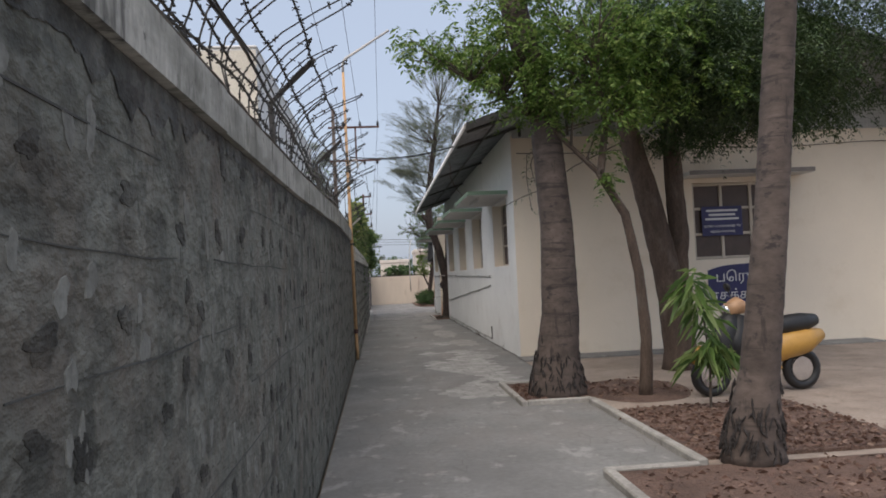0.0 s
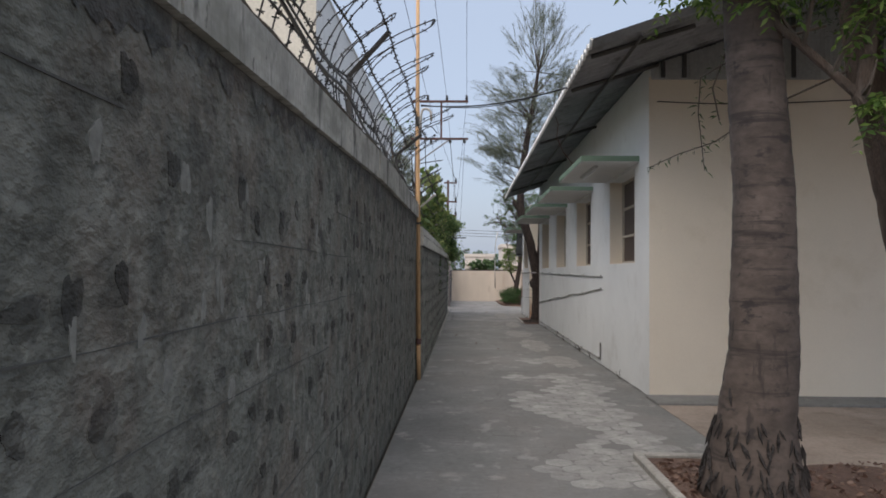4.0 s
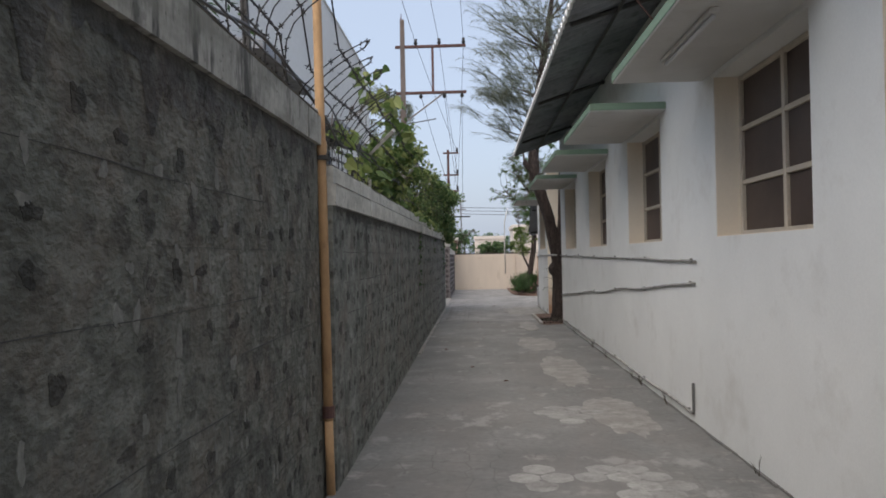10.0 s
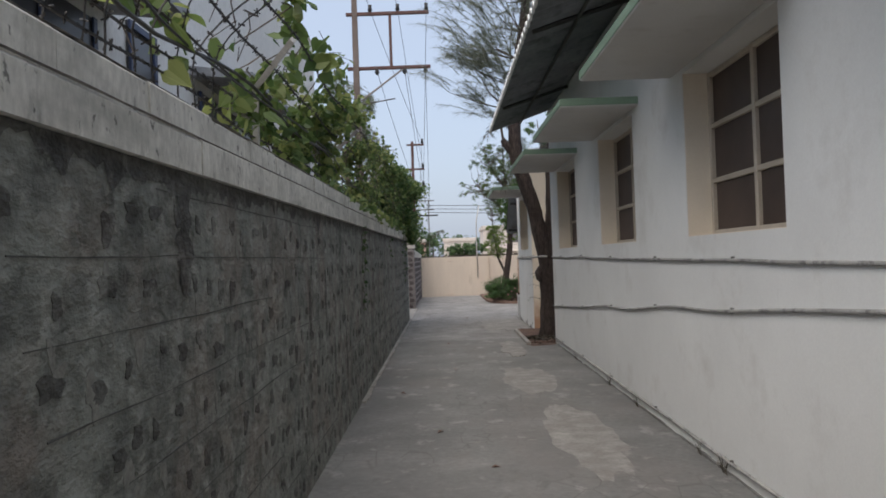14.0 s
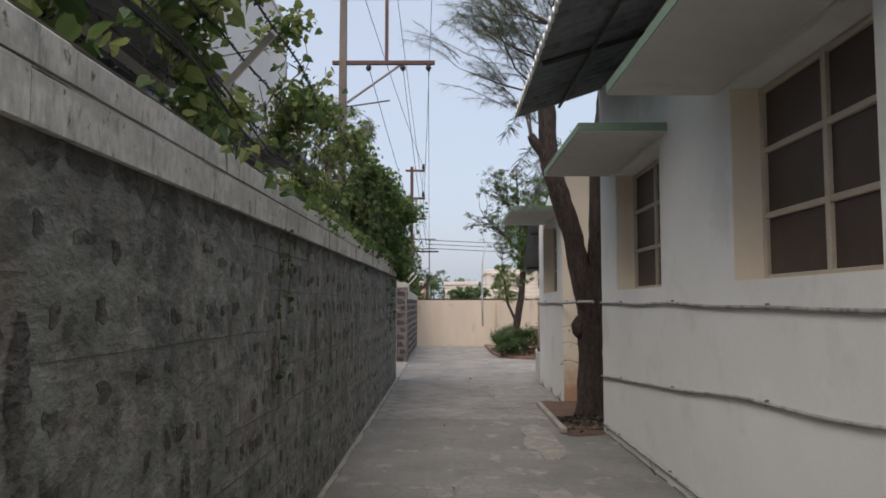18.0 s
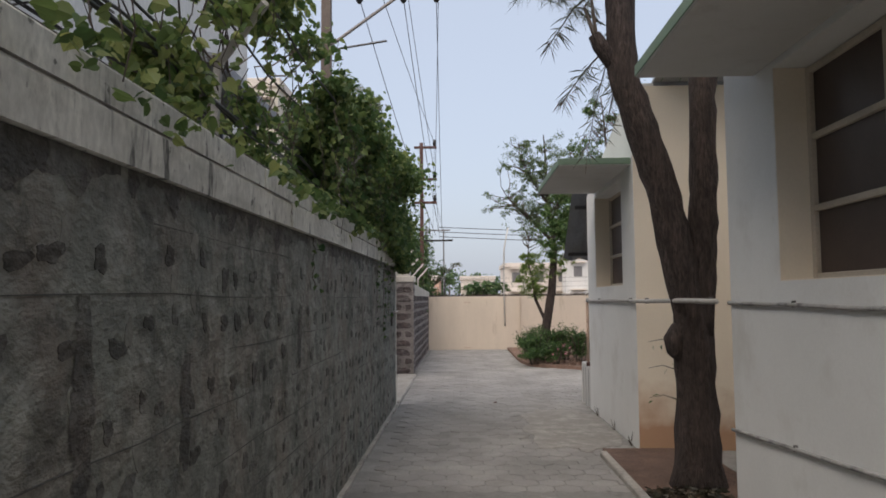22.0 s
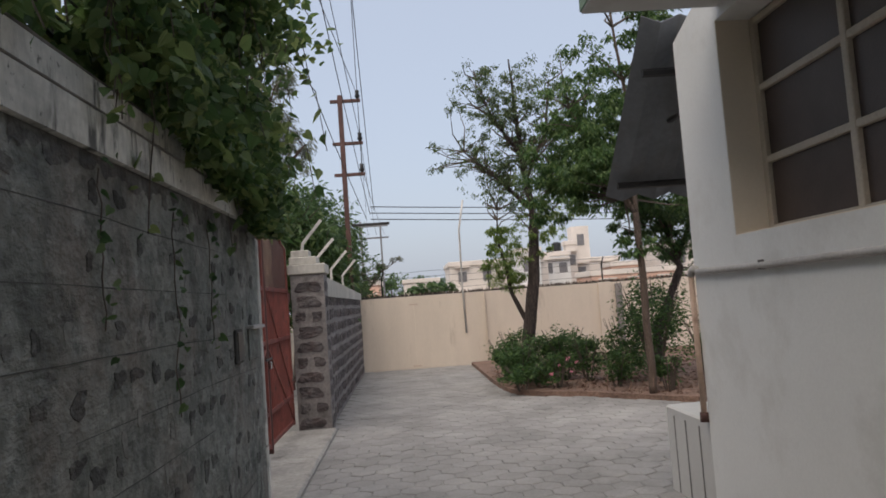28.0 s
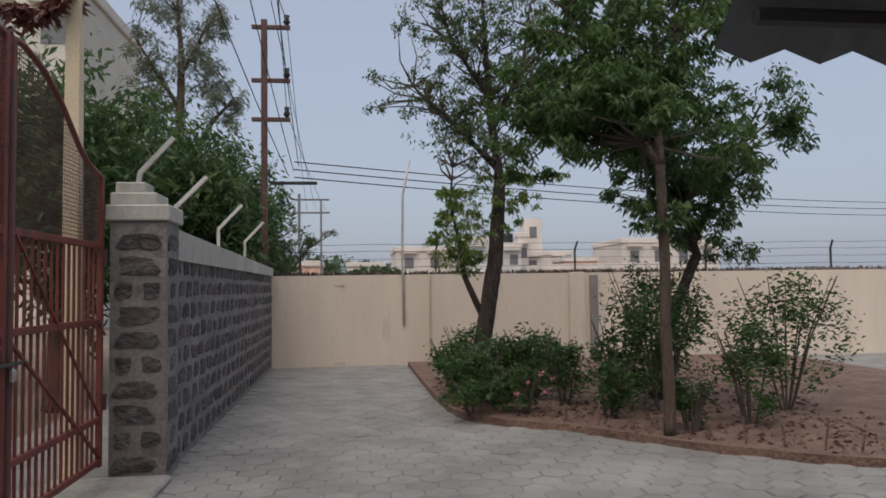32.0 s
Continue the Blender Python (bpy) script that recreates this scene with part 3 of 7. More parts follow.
        for k in range(pairs):
            u = (k + 0.6) / pairs
            base = c + d * ln * u - np.array([0, 0, 1.0]) * ln * droop * u * u
            fwd = d - np.array([0, 0, 1.0]) * droop * 2 * u
            for g in (-1, 1):
                e = side * g + fwd * 0.55 + rng.normal(0, 0.25, (n, 3))
                e /= np.linalg.norm(e, axis=1, keepdims=True)
                w = np.cross(e, rng.normal(0, 0.5, (n, 3)) + np.array([0, 0, 1.0]))
                w /= np.linalg.norm(w, axis=1, keepdims=True) + 1e-9
                sz = (size * rng.uniform(0.7, 1.25, n) * (1.1 - 0.4 * abs(u - 0.45)))[:, None]
                v = np.stack([base, base + e * sz * 0.5 + w * sz * aspect * 0.5, base + e * sz - np.array([0, 0, 0.12]) * sz, base + e * sz * 0.5 - w * sz * aspect * 0.5], 1).reshape(-1, 3)
                o = len(self.v)
                self.v.extend(map(tuple, v.tolist()))
                self.f.extend((o + 4 * i, o + 4 * i + 1, o + 4 * i + 2, o + 4 * i + 3) for i in range(n))
        return self

    def data(self, name, material, smooth=False):
        me = bpy.data.meshes.new(name)
        me.from_pydata(self.v, [], self.f)
        me.materials.append(material)
        if smooth:
            me.polygons.foreach_set("use_smooth", [True] * len(me.polygons))
        me.update()
        return me


def part(name, mesh, material, parent=None, label="", smooth=False, at=None):
    me = mesh.data(name, material, smooth) if isinstance(mesh, Mesh) else mesh
    ob = new(name, me)
    ob.parent = parent
    if at is not None:
        ob.location = at
    return tagged(ob, label)


def thing(name, label, category, at=(0, 0, 0), group="", turn=0.0):
    ob = new(name)
    ob.empty_display_size = 0.2
    ob.location, ob.rotation_euler = at, (0, 0, radians(turn))
    return tagged(ob, label, category, group)


def setting(name, mesh, material, label, category, smooth=False):
    ob = part(name, mesh, material, None, "", smooth)
    return tagged(ob, label, category, kind="structure")


def B(*a):
    return Mesh().box(*a)


def T(*a, **k):
    return Mesh().tube(*a, **k)


def fuzz(rng, blobs):
    """Points in a set of uneven ellipsoids (centre, radii, count), denser towards the skin and in clumps."""
    out = []
    for (cx, cy, cz), (rx, ry, rz), n in blobs:
        clumps = rng.normal(size=(max(6, n // 55), 3))
        clumps /= np.linalg.norm(clumps, axis=1, keepdims=True)
        clumps *= rng.uniform(0.35, 1.0, (len(clumps), 1))
        pick = clumps[rng.integers(0, len(clumps), n)] + rng.normal(scale=0.135, size=(n, 3))
        out.append(pick * (rx, ry, rz) + (cx, cy, cz))
    return np.concatenate(out)


# ---- plan ----
XA, XL = -0.755, -0.675   # faces of the boundary wall, first and second stretch
XB = 2.31           # face of the long building
XC = 2.24           # face of the end block
Y_STEP = 12.78      # the boundary wall steps down
Y_GATE = 31.4       # the wall ends at the gate
Y_PAVE = 26.2       # bare paving blocks begin
Y_FAR = 43.82       # the cream wall at the end
Y_B0, Y_B1 = 11.4, 25.25
Y_C0, Y_C1 = 27.92, 30.95
WINDOWS = [(12.2, 13.98), (15.8, 17.55), (19.2, 20.93), (22.65, 24.4)]
SILL, HEAD = 1.72, 3.045


def cope_low(y):
    """Underside of the wall's coping, which climbs gently along the path and drops at the step."""
    if y < Y_STEP:
        return float(np.interp(y, [-9, -0.3, 2.9, 7.5, 12.8], [1.97, 2.08, 2.14, 2.3, 2.37]))
    return float(np.interp(y, [12.78, 31.4], [1.968, 2.125]))


def cope_high(y):
    return cope_low(y) + (float(np.interp(y, [-9, 0, 7, 9, 12.8], [0.15, 0.16, 0.22, 0.245, 0.205])) if y < Y_STEP else 0.275)


def prism(x0, x1, ys, low, high, chamfer=0.0):
    """A long body along y whose underside and top follow low(y) and high(y)."""
    m, c = Mesh(), chamfer
    n = 6 if c else 4
    v, f = [], []
    for y in ys:
        a, b = low(y), high(y)
        v += [(x0, y, a), (x1, y, a), (x1, y, b - c), (x1 - c, y, b), (x0 + c, y, b), (x0, y, b - c)] if c else [(x0, y, a), (x1, y, a), (x1, y, b), (x0, y, b)]
    for i in range(len(ys) - 1):
        f += [(i * n + k, i * n + (k + 1) % n, (i + 1) * n + (k + 1) % n, (i + 1) * n + k) for k in range(n)]
    f += [tuple(range(n))[::-1], tuple(range((len(ys) - 1) * n, len(ys) * n))]
    f = [q[::-1] for q in f]
    return m.add(v, f)


# ---- ground ----
setting("ground", B(-600, 600, -400, 900, -0.6, -0.06), M_EARTH, "dry brown earth spreading to the horizon", "ground")
floor = setting("pavement", B(XL - 0.05, 9.0, -9, Y_PAVE, -0.3, 0.0, 0.0), M_FLOOR, "worn grey cement path with pale patches and cracks", "path")
setting("yard_bed", B(-2.6, 12, Y_PAVE, Y_FAR, -0.3, -0.007), M_JOINT, "dark sandy bed under the paving blocks", "ground")

# ---- boundary wall ----
ya, yb = [float(q) for q in np.linspace(-9, Y_STEP - 0.001, 24)], [float(q) for q in np.linspace(Y_STEP + 0.003, Y_GATE, 20)]
wall_1 = setting("wall_boundary_1", prism(XA - 0.32, XA, ya, lambda y: -0.2, lambda y: cope_low(y) - 0.002), M_WALL_A, "tall grey stone boundary wall with smeared mortar", "wall")
wall_2 = setting("wall_boundary_2", prism(XL - 0.32, XL, yb, lambda y: -0.2, lambda y: cope_low(y) - 0.002), M_WALL, "grey stone boundary wall with dark damp stains", "wall")
crng = np.random.default_rng(77)


def coping_course(host, x0, x1, y0, y1, low, high, length, material):
    """A row of cast coping blocks with open joints, each a little out of line."""
    y = y0
    while y < y1 - 0.05:
        ln = min(length * crng.uniform(0.85, 1.15), y1 - y)
        if y1 - y - ln < 0.3:
            ln = y1 - y
        dx, dz = crng.uniform(-0.006, 0.006), crng.uniform(-0.005, 0.005)
        part("coping_block", prism(x0 + dx, x1 + dx, [y + 0.004, y + ln * 0.5, y + ln - 0.004], low, lambda q: high(q) + dz, 0.012), material, host)
        y += ln


cope_1 = tagged(new("wall_coping_1"), "weathered concrete coping streaked with black", "coping", kind="structure")
coping_course(cope_1, XA - 0.38, XA + 0.03, -9, Y_STEP - 0.005, cope_low, cope_high, 1.5, M_COPE_A)
cope_2 = tagged(new("wall_coping_2"), "stepped weathered concrete coping", "coping", kind="structure")
coping_course(cope_2, XL - 0.38, XL + 0.03, Y_STEP + 0.005, Y_GATE, cope_low, lambda y: cope_low(y) + 0.145, 1.6, M_COPE)
coping_course(cope_2, XL - 0.34, XL + 0.005, Y_STEP + 0.005, Y_GATE, lambda y: cope_low(y) + 0.147, cope_high, 0.62, M_COPE)

for host, x0, x1, y0, y1, lift in ((cope_1, XA - 0.2, XA + 0.026, -6.0, Y_STEP - 0.02, None), (cope_2, XL + 0.008, XL + 0.027, Y_STEP + 0.02, Y_GATE - 0.05, 0.145), (cope_2, XL - 0.2, XL - 0.0, Y_STEP + 0.02, Y_GATE - 0.05, None)):
    n = int((y1 - y0) / 0.08)
    ys = [y0 + (y1 - y0) * k / n for k in range(n + 1)]
    zs = [(cope_high(y) if lift is None else cope_low(y) + lift) + 0.0075 for y in ys]
    rag = [x1 - 0.012 * max(0.0, noise.noise((y * 5, x0, 1)) + 0.2) * (1 if lift is None else 0.5) for y in ys]
    part("grime", Mesh().add([(x0, y, z) for y, z in zip(ys, zs)] + [(x, y, z) for x, y, z in zip(rag, ys, zs)], [(k, n + 1 + k, n + 2 + k, k + 1) for k in range(n)]), M_KERB, host, "dark grime on the coping's ledge")

# ---- long building ----
def wall_grid(ys, zs, x0, x1, holes):
    """A wall in one piece along y, with holes given as (y0, y1, z0, z1)."""
    m, ids = Mesh(), {}

    def p(i, j, k):
        if (i, j, k) not in ids:
            ids[i, j, k] = len(m.v)
            m.v.append(((x0, x1)[k], ys[i], zs[j]))
        return ids[i, j, k]

    def solid(i, j):
        if not (0 <= i < len(ys) - 1 and 0 <= j < len(zs) - 1):
            return False
        y, z = (ys[i] + ys[i + 1]) / 2, (zs[j] + zs[j + 1]) / 2
        return not any(a < y < b and c < z < d for a, b, c, d in holes)

    for i in range(len(ys) - 1):
        for j in range(len(zs) - 1):
            if not solid(i, j):
                continue
            m.f.append((p(i, j, 0), p(i, j + 1, 0), p(i + 1, j + 1, 0), p(i + 1, j, 0)))
            m.f.append((p(i, j, 1), p(i + 1, j, 1), p(i + 1, j + 1, 1), p(i, j + 1, 1)))
            if not solid(i - 1, j):
                m.f.append((p(i, j, 0), p(i, j, 1), p(i, j + 1, 1), p(i, j + 1, 0)))
            if not solid(i + 1, j):
                m.f.append((p(i + 1, j, 0), p(i + 1, j + 1, 0), p(i + 1, j + 1, 1), p(i + 1, j, 1)))
            if not solid(i, j - 1):
                m.f.append((p(i, j, 0), p(i + 1, j, 0), p(i + 1, j, 1), p(i, j, 1)))
            if not solid(i, j + 1):
                m.f.append((p(i, j + 1, 0), p(i, j + 1, 1), p(i + 1, j + 1, 1), p(i + 1, j + 1, 0)))
    return m


def wall_with_openings(y0, y1, x0, x1, z1, wins, sill, head):
    return wall_grid([y0] + [e for w in wins for e in w] + [y1], [-0.2, sill, head, z1], x0, x1, [(a, b, sill, head) for a, b in wins])


def turned(m):
    """The same wall along x: swaps x and y."""
    m.v = [(y, x, z) for x, y, z in m.v]
    m.f = [tuple(reversed(q)) for q in m.f]
    return m


setting("wall_long_building", wall_with_openings(Y_B0, Y_B1, XB, XB + 0.25, 4.25, WINDOWS, SILL, HEAD), M_WHITE, "long white painted side wall of a low building", "wall")
setting("wall_building_end", turned(wall_grid([XB + 0.002, 5.74, 7.5, 11], [-0.2, 1.66, 3.11, 4.1], Y_B0 - 0.004, Y_B0 + 0.25, [(5.74, 7.5, 1.66, 3.11)])), M_CREAM, "cream painted end wall of the long building", "wall")
setting("wall_building_back", Mesh().box(XB + 0.002, 11, Y_B1 - 0.25, Y_B1 + 0.003, -0.2, 4.4).box(10.8, 11, Y_B0, Y_B1, -0.2, 4.4), M_CREAM, "plain cream back wall", "wall")
setting("wall_end_block", wall_with_openings(Y_C0 + 0.003, Y_C1, XC, XC + 0.25, 3.05, [(28.56, 30.3)], 1.77, 3.02), M_WHITE, "white painted front wall of the end block", "wall")
setting("floor_inside", B(XB + 0.25, 10.8, Y_B0 + 0.25, Y_B1 - 0.25, 0.0, 0.02), M_FLOOR, "dark indoor floor", "floor")
gable = Mesh().add([(x, y, z) for x in (XC, XC + 0.25) for y, z in ((Y_C0 + 0.003, 3.05), (Y_C1, 3.05), (Y_C1, 3.12), (Y_C0 + 0.003, 3.98))], [(0, 3, 2, 1), (4, 5, 6, 7), (3, 7, 6, 2), (0, 4, 7, 3), (1, 2, 6, 5), (0, 1, 5, 4)])
setting("wall_end_block_gable", gable, M_WHITE, "white sloping gable above the slab", "wall")
setting("wall_end_block_side", B(XC + 0.002, 9, Y_C0, Y_C0 + 0.25, -0.2, 3.95), M_DAMP, "cream painted side wall with an orange damp foot", "wall")
er = Mesh().add([(x, y, z) for x in (XC + 0.255, 9.2) for y, z in ((Y_C0 - 0.1, 4.03), (Y_C1 + 0.02, 3.14), (Y_C1 + 0.02, 3.18), (Y_C0 - 0.1, 4.07))], [(0, 3, 2, 1), (4, 5, 6, 7), (3, 7, 6, 2), (0, 4, 7, 3), (1, 2, 6, 5), (0, 1, 5, 4)])
tagged(part("roof_end_block", er, M_SHEETW), "pale sheet roof sloping over the end block", "roof", kind="structure")
setting("wall_end_block_far", B(8.75, 9, Y_C0 + 0.255, Y_C1 - 0.255, -0.2, 3.1), M_CREAM, "plain cream far wall of the end block", "wall")
setting("wall_end_block_back", B(XC + 0.25, 9, Y_C1 - 0.25, Y_C1 - 0.002, -0.2, 3.1), M_CREAM, "plain cream back wall of the end block", "wall")


def window(name, y0, y1, z0, z1, x):
    w = tagged(new(name), "recessed dark window with cream glazing bars", "window", "windows of the low building", "structure")
    w.location = (x + 0.2, y0, z0)
    d, h = y1 - y0, z1 - z0
    cols, rows = 2, 3
    for i in range(cols):
        for j in range(rows):
            part("pane", B(0.03, 0.045, i * d / cols + 0.02, (i + 1) * d / cols - 0.02, j * h / rows + 0.02, (j + 1) * h / rows - 0.02, 0.004), M_DARK, w)
    for i in range(cols + 1):
        y = min(max(i * d / cols, 0.025), d - 0.025)
        part("window_frame", B(0.0, 0.05, y - 0.025, y + 0.025, 0.002, h - 0.002, 0.005), M_FRAME, w)
    for j in range(rows + 1):
        z = min(max(j * h / rows, 0.025), h - 0.025)
        part("window_frame", B(0.004, 0.046, 0.002, d - 0.002, z - 0.02, z + 0.02, 0.005), M_FRAME, w)
    part("reveal", Mesh().box(-0.196, 0.05, d - 0.004, d + 0.001, 0.0, h).box(-0.196, 0.05, 0.0, d, -0.002, 0.005), M_CREAM, w, "cream painted reveal")
    return w


def sunshade(name, y0, y1, x0, x1, z, tube=False):
    s = thing(name, "concrete sunshade slab with a green painted edge", "sunshade", (x1, y0, z), "sunshades over the windows")
    d, w = y1 - y0, x1 - x0
    part("slab", Mesh().box(-w, 0.0, 0, d, 0.0, 0.075, 0.008), M_SOFFIT, s)
    part("edge_band", Mesh().box(-w - 0.006, 0, -0.006, 0.03, 0.012, 0.086, 0.004).box(-w - 0.006, -w + 0.03, 0.03, d + 0.004, 0.012, 0.086, 0.004).box(-w + 0.03, 0, 0.03, d, 0.076, 0.088), M_GREEN, s, "green painted edge")
    return s


for i, (a, b) in enumerate(WINDOWS):
    window(f"window_{i + 1}", a, b, SILL, HEAD, XB)
    sunshade("sunshade", a - 0.28, b + 0.28, 1.53, XB - 0.002, 3.08)
window("window_5", 28.56, 30.3, 1.77, 3.02, XC)
sunshade("sunshade", 28.0, 30.25, 1.45, XC - 0.002, 3.085)


def corrugated(x0, z0, x1, z1, y0, y1, pitch=0.2, amp=0.036, step=0.025, thick=0.006):
    """A sheet whose waves run from (x0, z0) to (x1, z1)."""
    n = int((y1 - y0) / step)
    m = Mesh()
    v, f = [], []
    for i in range(n + 1):
        y = y0 + (y1 - y0) * i / n
        dz = amp * math.cos(2 * math.pi * (y - y0) / pitch)
        for t in (0, thick):
            v += [(x0, y, z0 + dz + t), (x1, y, z1 + dz + t)]
    for i in range(n):
        a = 4 * i
        f += [(a, a + 1, a + 5, a + 4), (a + 2, a + 6, a + 7, a + 3), (a, a + 4, a + 6, a + 2), (a + 1, a + 3, a + 7, a + 5)]
    return m.add(v, f)


roof = tagged(new("roof"), "grey corrugated sheet roof overhanging the wall", "roof", kind="structure")
part("roof_sheet", corrugated(1.24, 3.93, 6.6, 5.75, 9.4, 25.2), M_SHEET, roof)
part("roof_sheet", corrugated(6.6, 5.75, 11.2, 4.2, 9.4, 25.2), M_SHEET, roof)
# bright tube added along the sheet edge for light at the corrugation ends
edge = [(1.236, 9.4 + i * 0.03, 3.934 + 0.036 * math.cos(2 * math.pi * i * 0.03 / 0.2)) for i in range(int(15.8 / 0.03))]
part("sheet_edge", T(edge, 0.018, seg=5), M_EDGE, roof, "pale sheet edge whitened for light between the waves")
for y in (9.8, 11.3, 15.2, 19.1, 23.0):
    part("rafter", T([(1.3, y, 3.90), (XB + 0.1, y, 4.24)], 0.025, seg=6), M_STEEL, roof)
for x, z in ((1.78, 4.075),):
    part("purlin", T([(x, 9.45, z - 0.04), (x, 25.1, z - 0.04)], 0.02, seg=6), M_STEEL, roof)
hang = Mesh()
for i in range(156):
    x = XB + 0.02 + i * 0.055
    top = 4.24 + (x - XB) * 0.34 if x < 6.6 else 5.72 - (x - 6.6) * 0.337
    hang.box(x, x + 0.03, Y_B0 - 0.06, Y_B0 - 0.045, 4.06, top).box(x + 0.03, x + 0.055, Y_B0 - 0.05, Y_B0 - 0.04, 4.06, top)
for x in (2.45, 2.72, 3.35, 4.1, 5.2, 6.4):
    part("bracket", Mesh().box(x, x + 0.05, Y_B0 - 0.095, Y_B0 - 0.062, 4.08, 4.24 + (x - XB) * 0.34, 0.004), M_STEEL, roof)
part("hanging_sheet", hang, M_SHEETW, roof, "pale ribbed sheet closing the gable")
awn = thing("awning", "dark corrugated sheet awning sloping off the end block", "awning", (0, 0, 0))
aw = Mesh()
n = 60
vv, ff = [], []
for i in range(n + 1):
    x = 2.05 + 4 * i / n
    dz = 0.026 * math.cos(2 * math.pi * i / 4)
    for t in (0, 0.006):
        vv += [(x, Y_C1 + 0.02, 3.3 + dz + t), (x, 32.2, 2.26 + dz + t)]
for i in range(n):
    a = 4 * i
    ff += [(a, a + 1, a + 5, a + 4), (a + 2, a + 6, a + 7, a + 3), (a, a + 4, a + 6, a + 2), (a + 1, a + 3, a + 7, a + 5)]
part("sheet", aw.add(vv, ff), M_AWNING, awn)
for t in (0.2, 0.85):
    y, z = Y_C1 + t * 1.25, 3.25 - t * 1.03
    part("purlin", T([(2.1, y, z - 0.04), (6.0, y, z - 0.04)], 0.03, seg=6), M_BLACK, awn)
for x in (2.4, 3.4, 4.6):
    part("bracket", T([(x, Y_C1 - 0.05, 2.72), (x, Y_C1 + 0.03, 2.72), (x, Y_C1 + 0.62, 2.74)], 0.02, seg=6), M_BLACK, awn)
    part("bracket", T([(x, Y_C1 - 0.05, 3.2), (x, Y_C1 + 0.16, 3.14)], 0.02, seg=6), M_BLACK, awn)
roof_c = setting("roof_end_block", Mesh().add([(x, y, z) for x in (XC + 0.255, 9) for y, z in ((Y_C0 + 0.02, 3.96), (Y_C1 - 0.01, 3.12), (Y_C1 - 0.01, 3.18), (Y_C0 + 0.02, 4.02))], [(0, 3, 2, 1), (4, 5, 6, 7), (3, 7, 6, 2), (0, 4, 7, 3), (1, 2, 6, 5), (0, 1, 5, 4)]), M_SHEET, "dark sloping roof of the end block", "roof")

eave = corrugated(0, 0, 0.9, 0.25, 0, 4.5)
eave.v = [(2.48 + y, Y_C0 + 0.02 - x, 4.03 + z) for x, y, z in eave.v]
part("eave_sheet", eave, M_GREEN, roof_c, "dark green sheet eave")
fil = Mesh()
for i in range(60):
    y = 20.0 + i * 0.2
    w = 0.045 + 0.03 * noise.noise((y * 1.7, 0, 0))
    fil.box(XL - 0.01, XL + w, y, y + 0.2, -0.02, 0.022 + 0.01 * noise.noise((y * 2.1, 3, 0)))
setting("wall_foot_fillet", fil, M_KERB, "rough pale cement fillet at the wall foot", "fillet")
fil = Mesh()
for i in range(68):
    y = Y_B0 + i * 0.2
    fil.box(XB - 0.012 - 0.022 * noise.noise((y * 1.9, 7, 0)), XB + 0.01, y, y + 0.2, -0.02, 0.016 + 0.016 * noise.noise((y * 2.3, 9, 0)))
setting("building_foot_fillet", fil, M_FLOOR, "rough cement edge along the building's foot", "fillet")

# ---- end wall and stone wall past the gate ----
far = setting("wall_far", B(-1.2, 16, Y_FAR, Y_FAR + 0.25, -0.2, 1.70), M_FAR, "cream painted boundary wall closing the yard", "wall")
part("pipe_strip", B(5.34, 5.5, Y_FAR - 0.05, Y_FAR - 0.003, -0.05, 1.66, 0.01), M_CONC, far, "grey strip down the wall")
for x, w in ((2.2, 0.012), (4.93, 0.30), (9.5, 0.3)):
    part("pilaster", B(x, x + w, Y_FAR - 0.06, Y_FAR - 0.002, -0.05, 1.71, 0.01), M_FAR, far)
for x in (0.52, 5.9):
    for z in (0.06, 1.5):
        part("rust_mark", Mesh().box(x - 0.1, x + 0.1, Y_FAR - 0.012, Y_FAR - 0.003, z, z + 0.018, 0.002), M_TERRA, far, "rusty iron strip")
    part("crack_line", T([(x + 0.02 * noise.noise((k * 0.7, x, 0)), Y_FAR - 0.003, 0.1 + 1.4 * k / 12) for k in range(13)], 0.003, seg=4), M_CREAM, far)
shard_rng = np.random.default_rng(19)
shards = Mesh()
for q in range(420):
    x, w, h = shard_rng.uniform(-0.9, 9.0), shard_rng.uniform(0.012, 0.035), shard_rng.uniform(0.02, 0.085)
    y, a = Y_FAR + shard_rng.uniform(0.02, 0.1), shard_rng.uniform(-0.03, 0.03)
    shards.add([(x - w, y, 1.695), (x + w, y + 0.004, 1.695), (x + a, y + 0.002, 1.70 + h), (x, y + 0.02, 1.695)], [(0, 1, 2), (1, 3, 2), (3, 0, 2)])
tagged(part("dry_growth", shards, M_SHAG, far, "dark dry growth along the wall top"), kind="stuff")
stone_wall = setting("wall_past_gate", Mesh().box(-1.1, -0.72, 36.1, Y_FAR - 0.003, -0.2, 1.70), M_MORTAR, "coursed grey stone wall with pale mortar", "wall")
pier = tagged(new("gate_pillar"), "stone gate pillar with stepped pale cap", "pillar", kind="structure")
part("pier_core", B(-1.10, -0.68, 35.74, 36.16, -0.2, 1.99), M_MORTAR, pier)
part("cap", Mesh().box(-1.13, -0.65, 35.71, 36.19, 1.993, 2.12, 0.01).box(-1.11, -0.76, 35.76, 36.14, 2.12, 2.22, 0.01).box(-1.09, -0.86, 35.82, 36.08, 2.22, 2.31, 0.01), M_CAP, pier)
setting("wall_past_gate_coping", Mesh().add([(x, y, z) for x in (-1.13, -0.69) for y, z in ((36.19, 1.703), (Y_FAR - 0.01, 1.703), (Y_FAR - 0.01, 1.84), (36.19, 1.96))], [(0, 3, 2, 1), (4, 5, 6, 7), (3, 7, 6, 2), (0, 4, 7, 3), (1, 2, 6, 5), (0, 1, 5, 4)]), M_CAP, "pale sloping concrete coping", "coping")
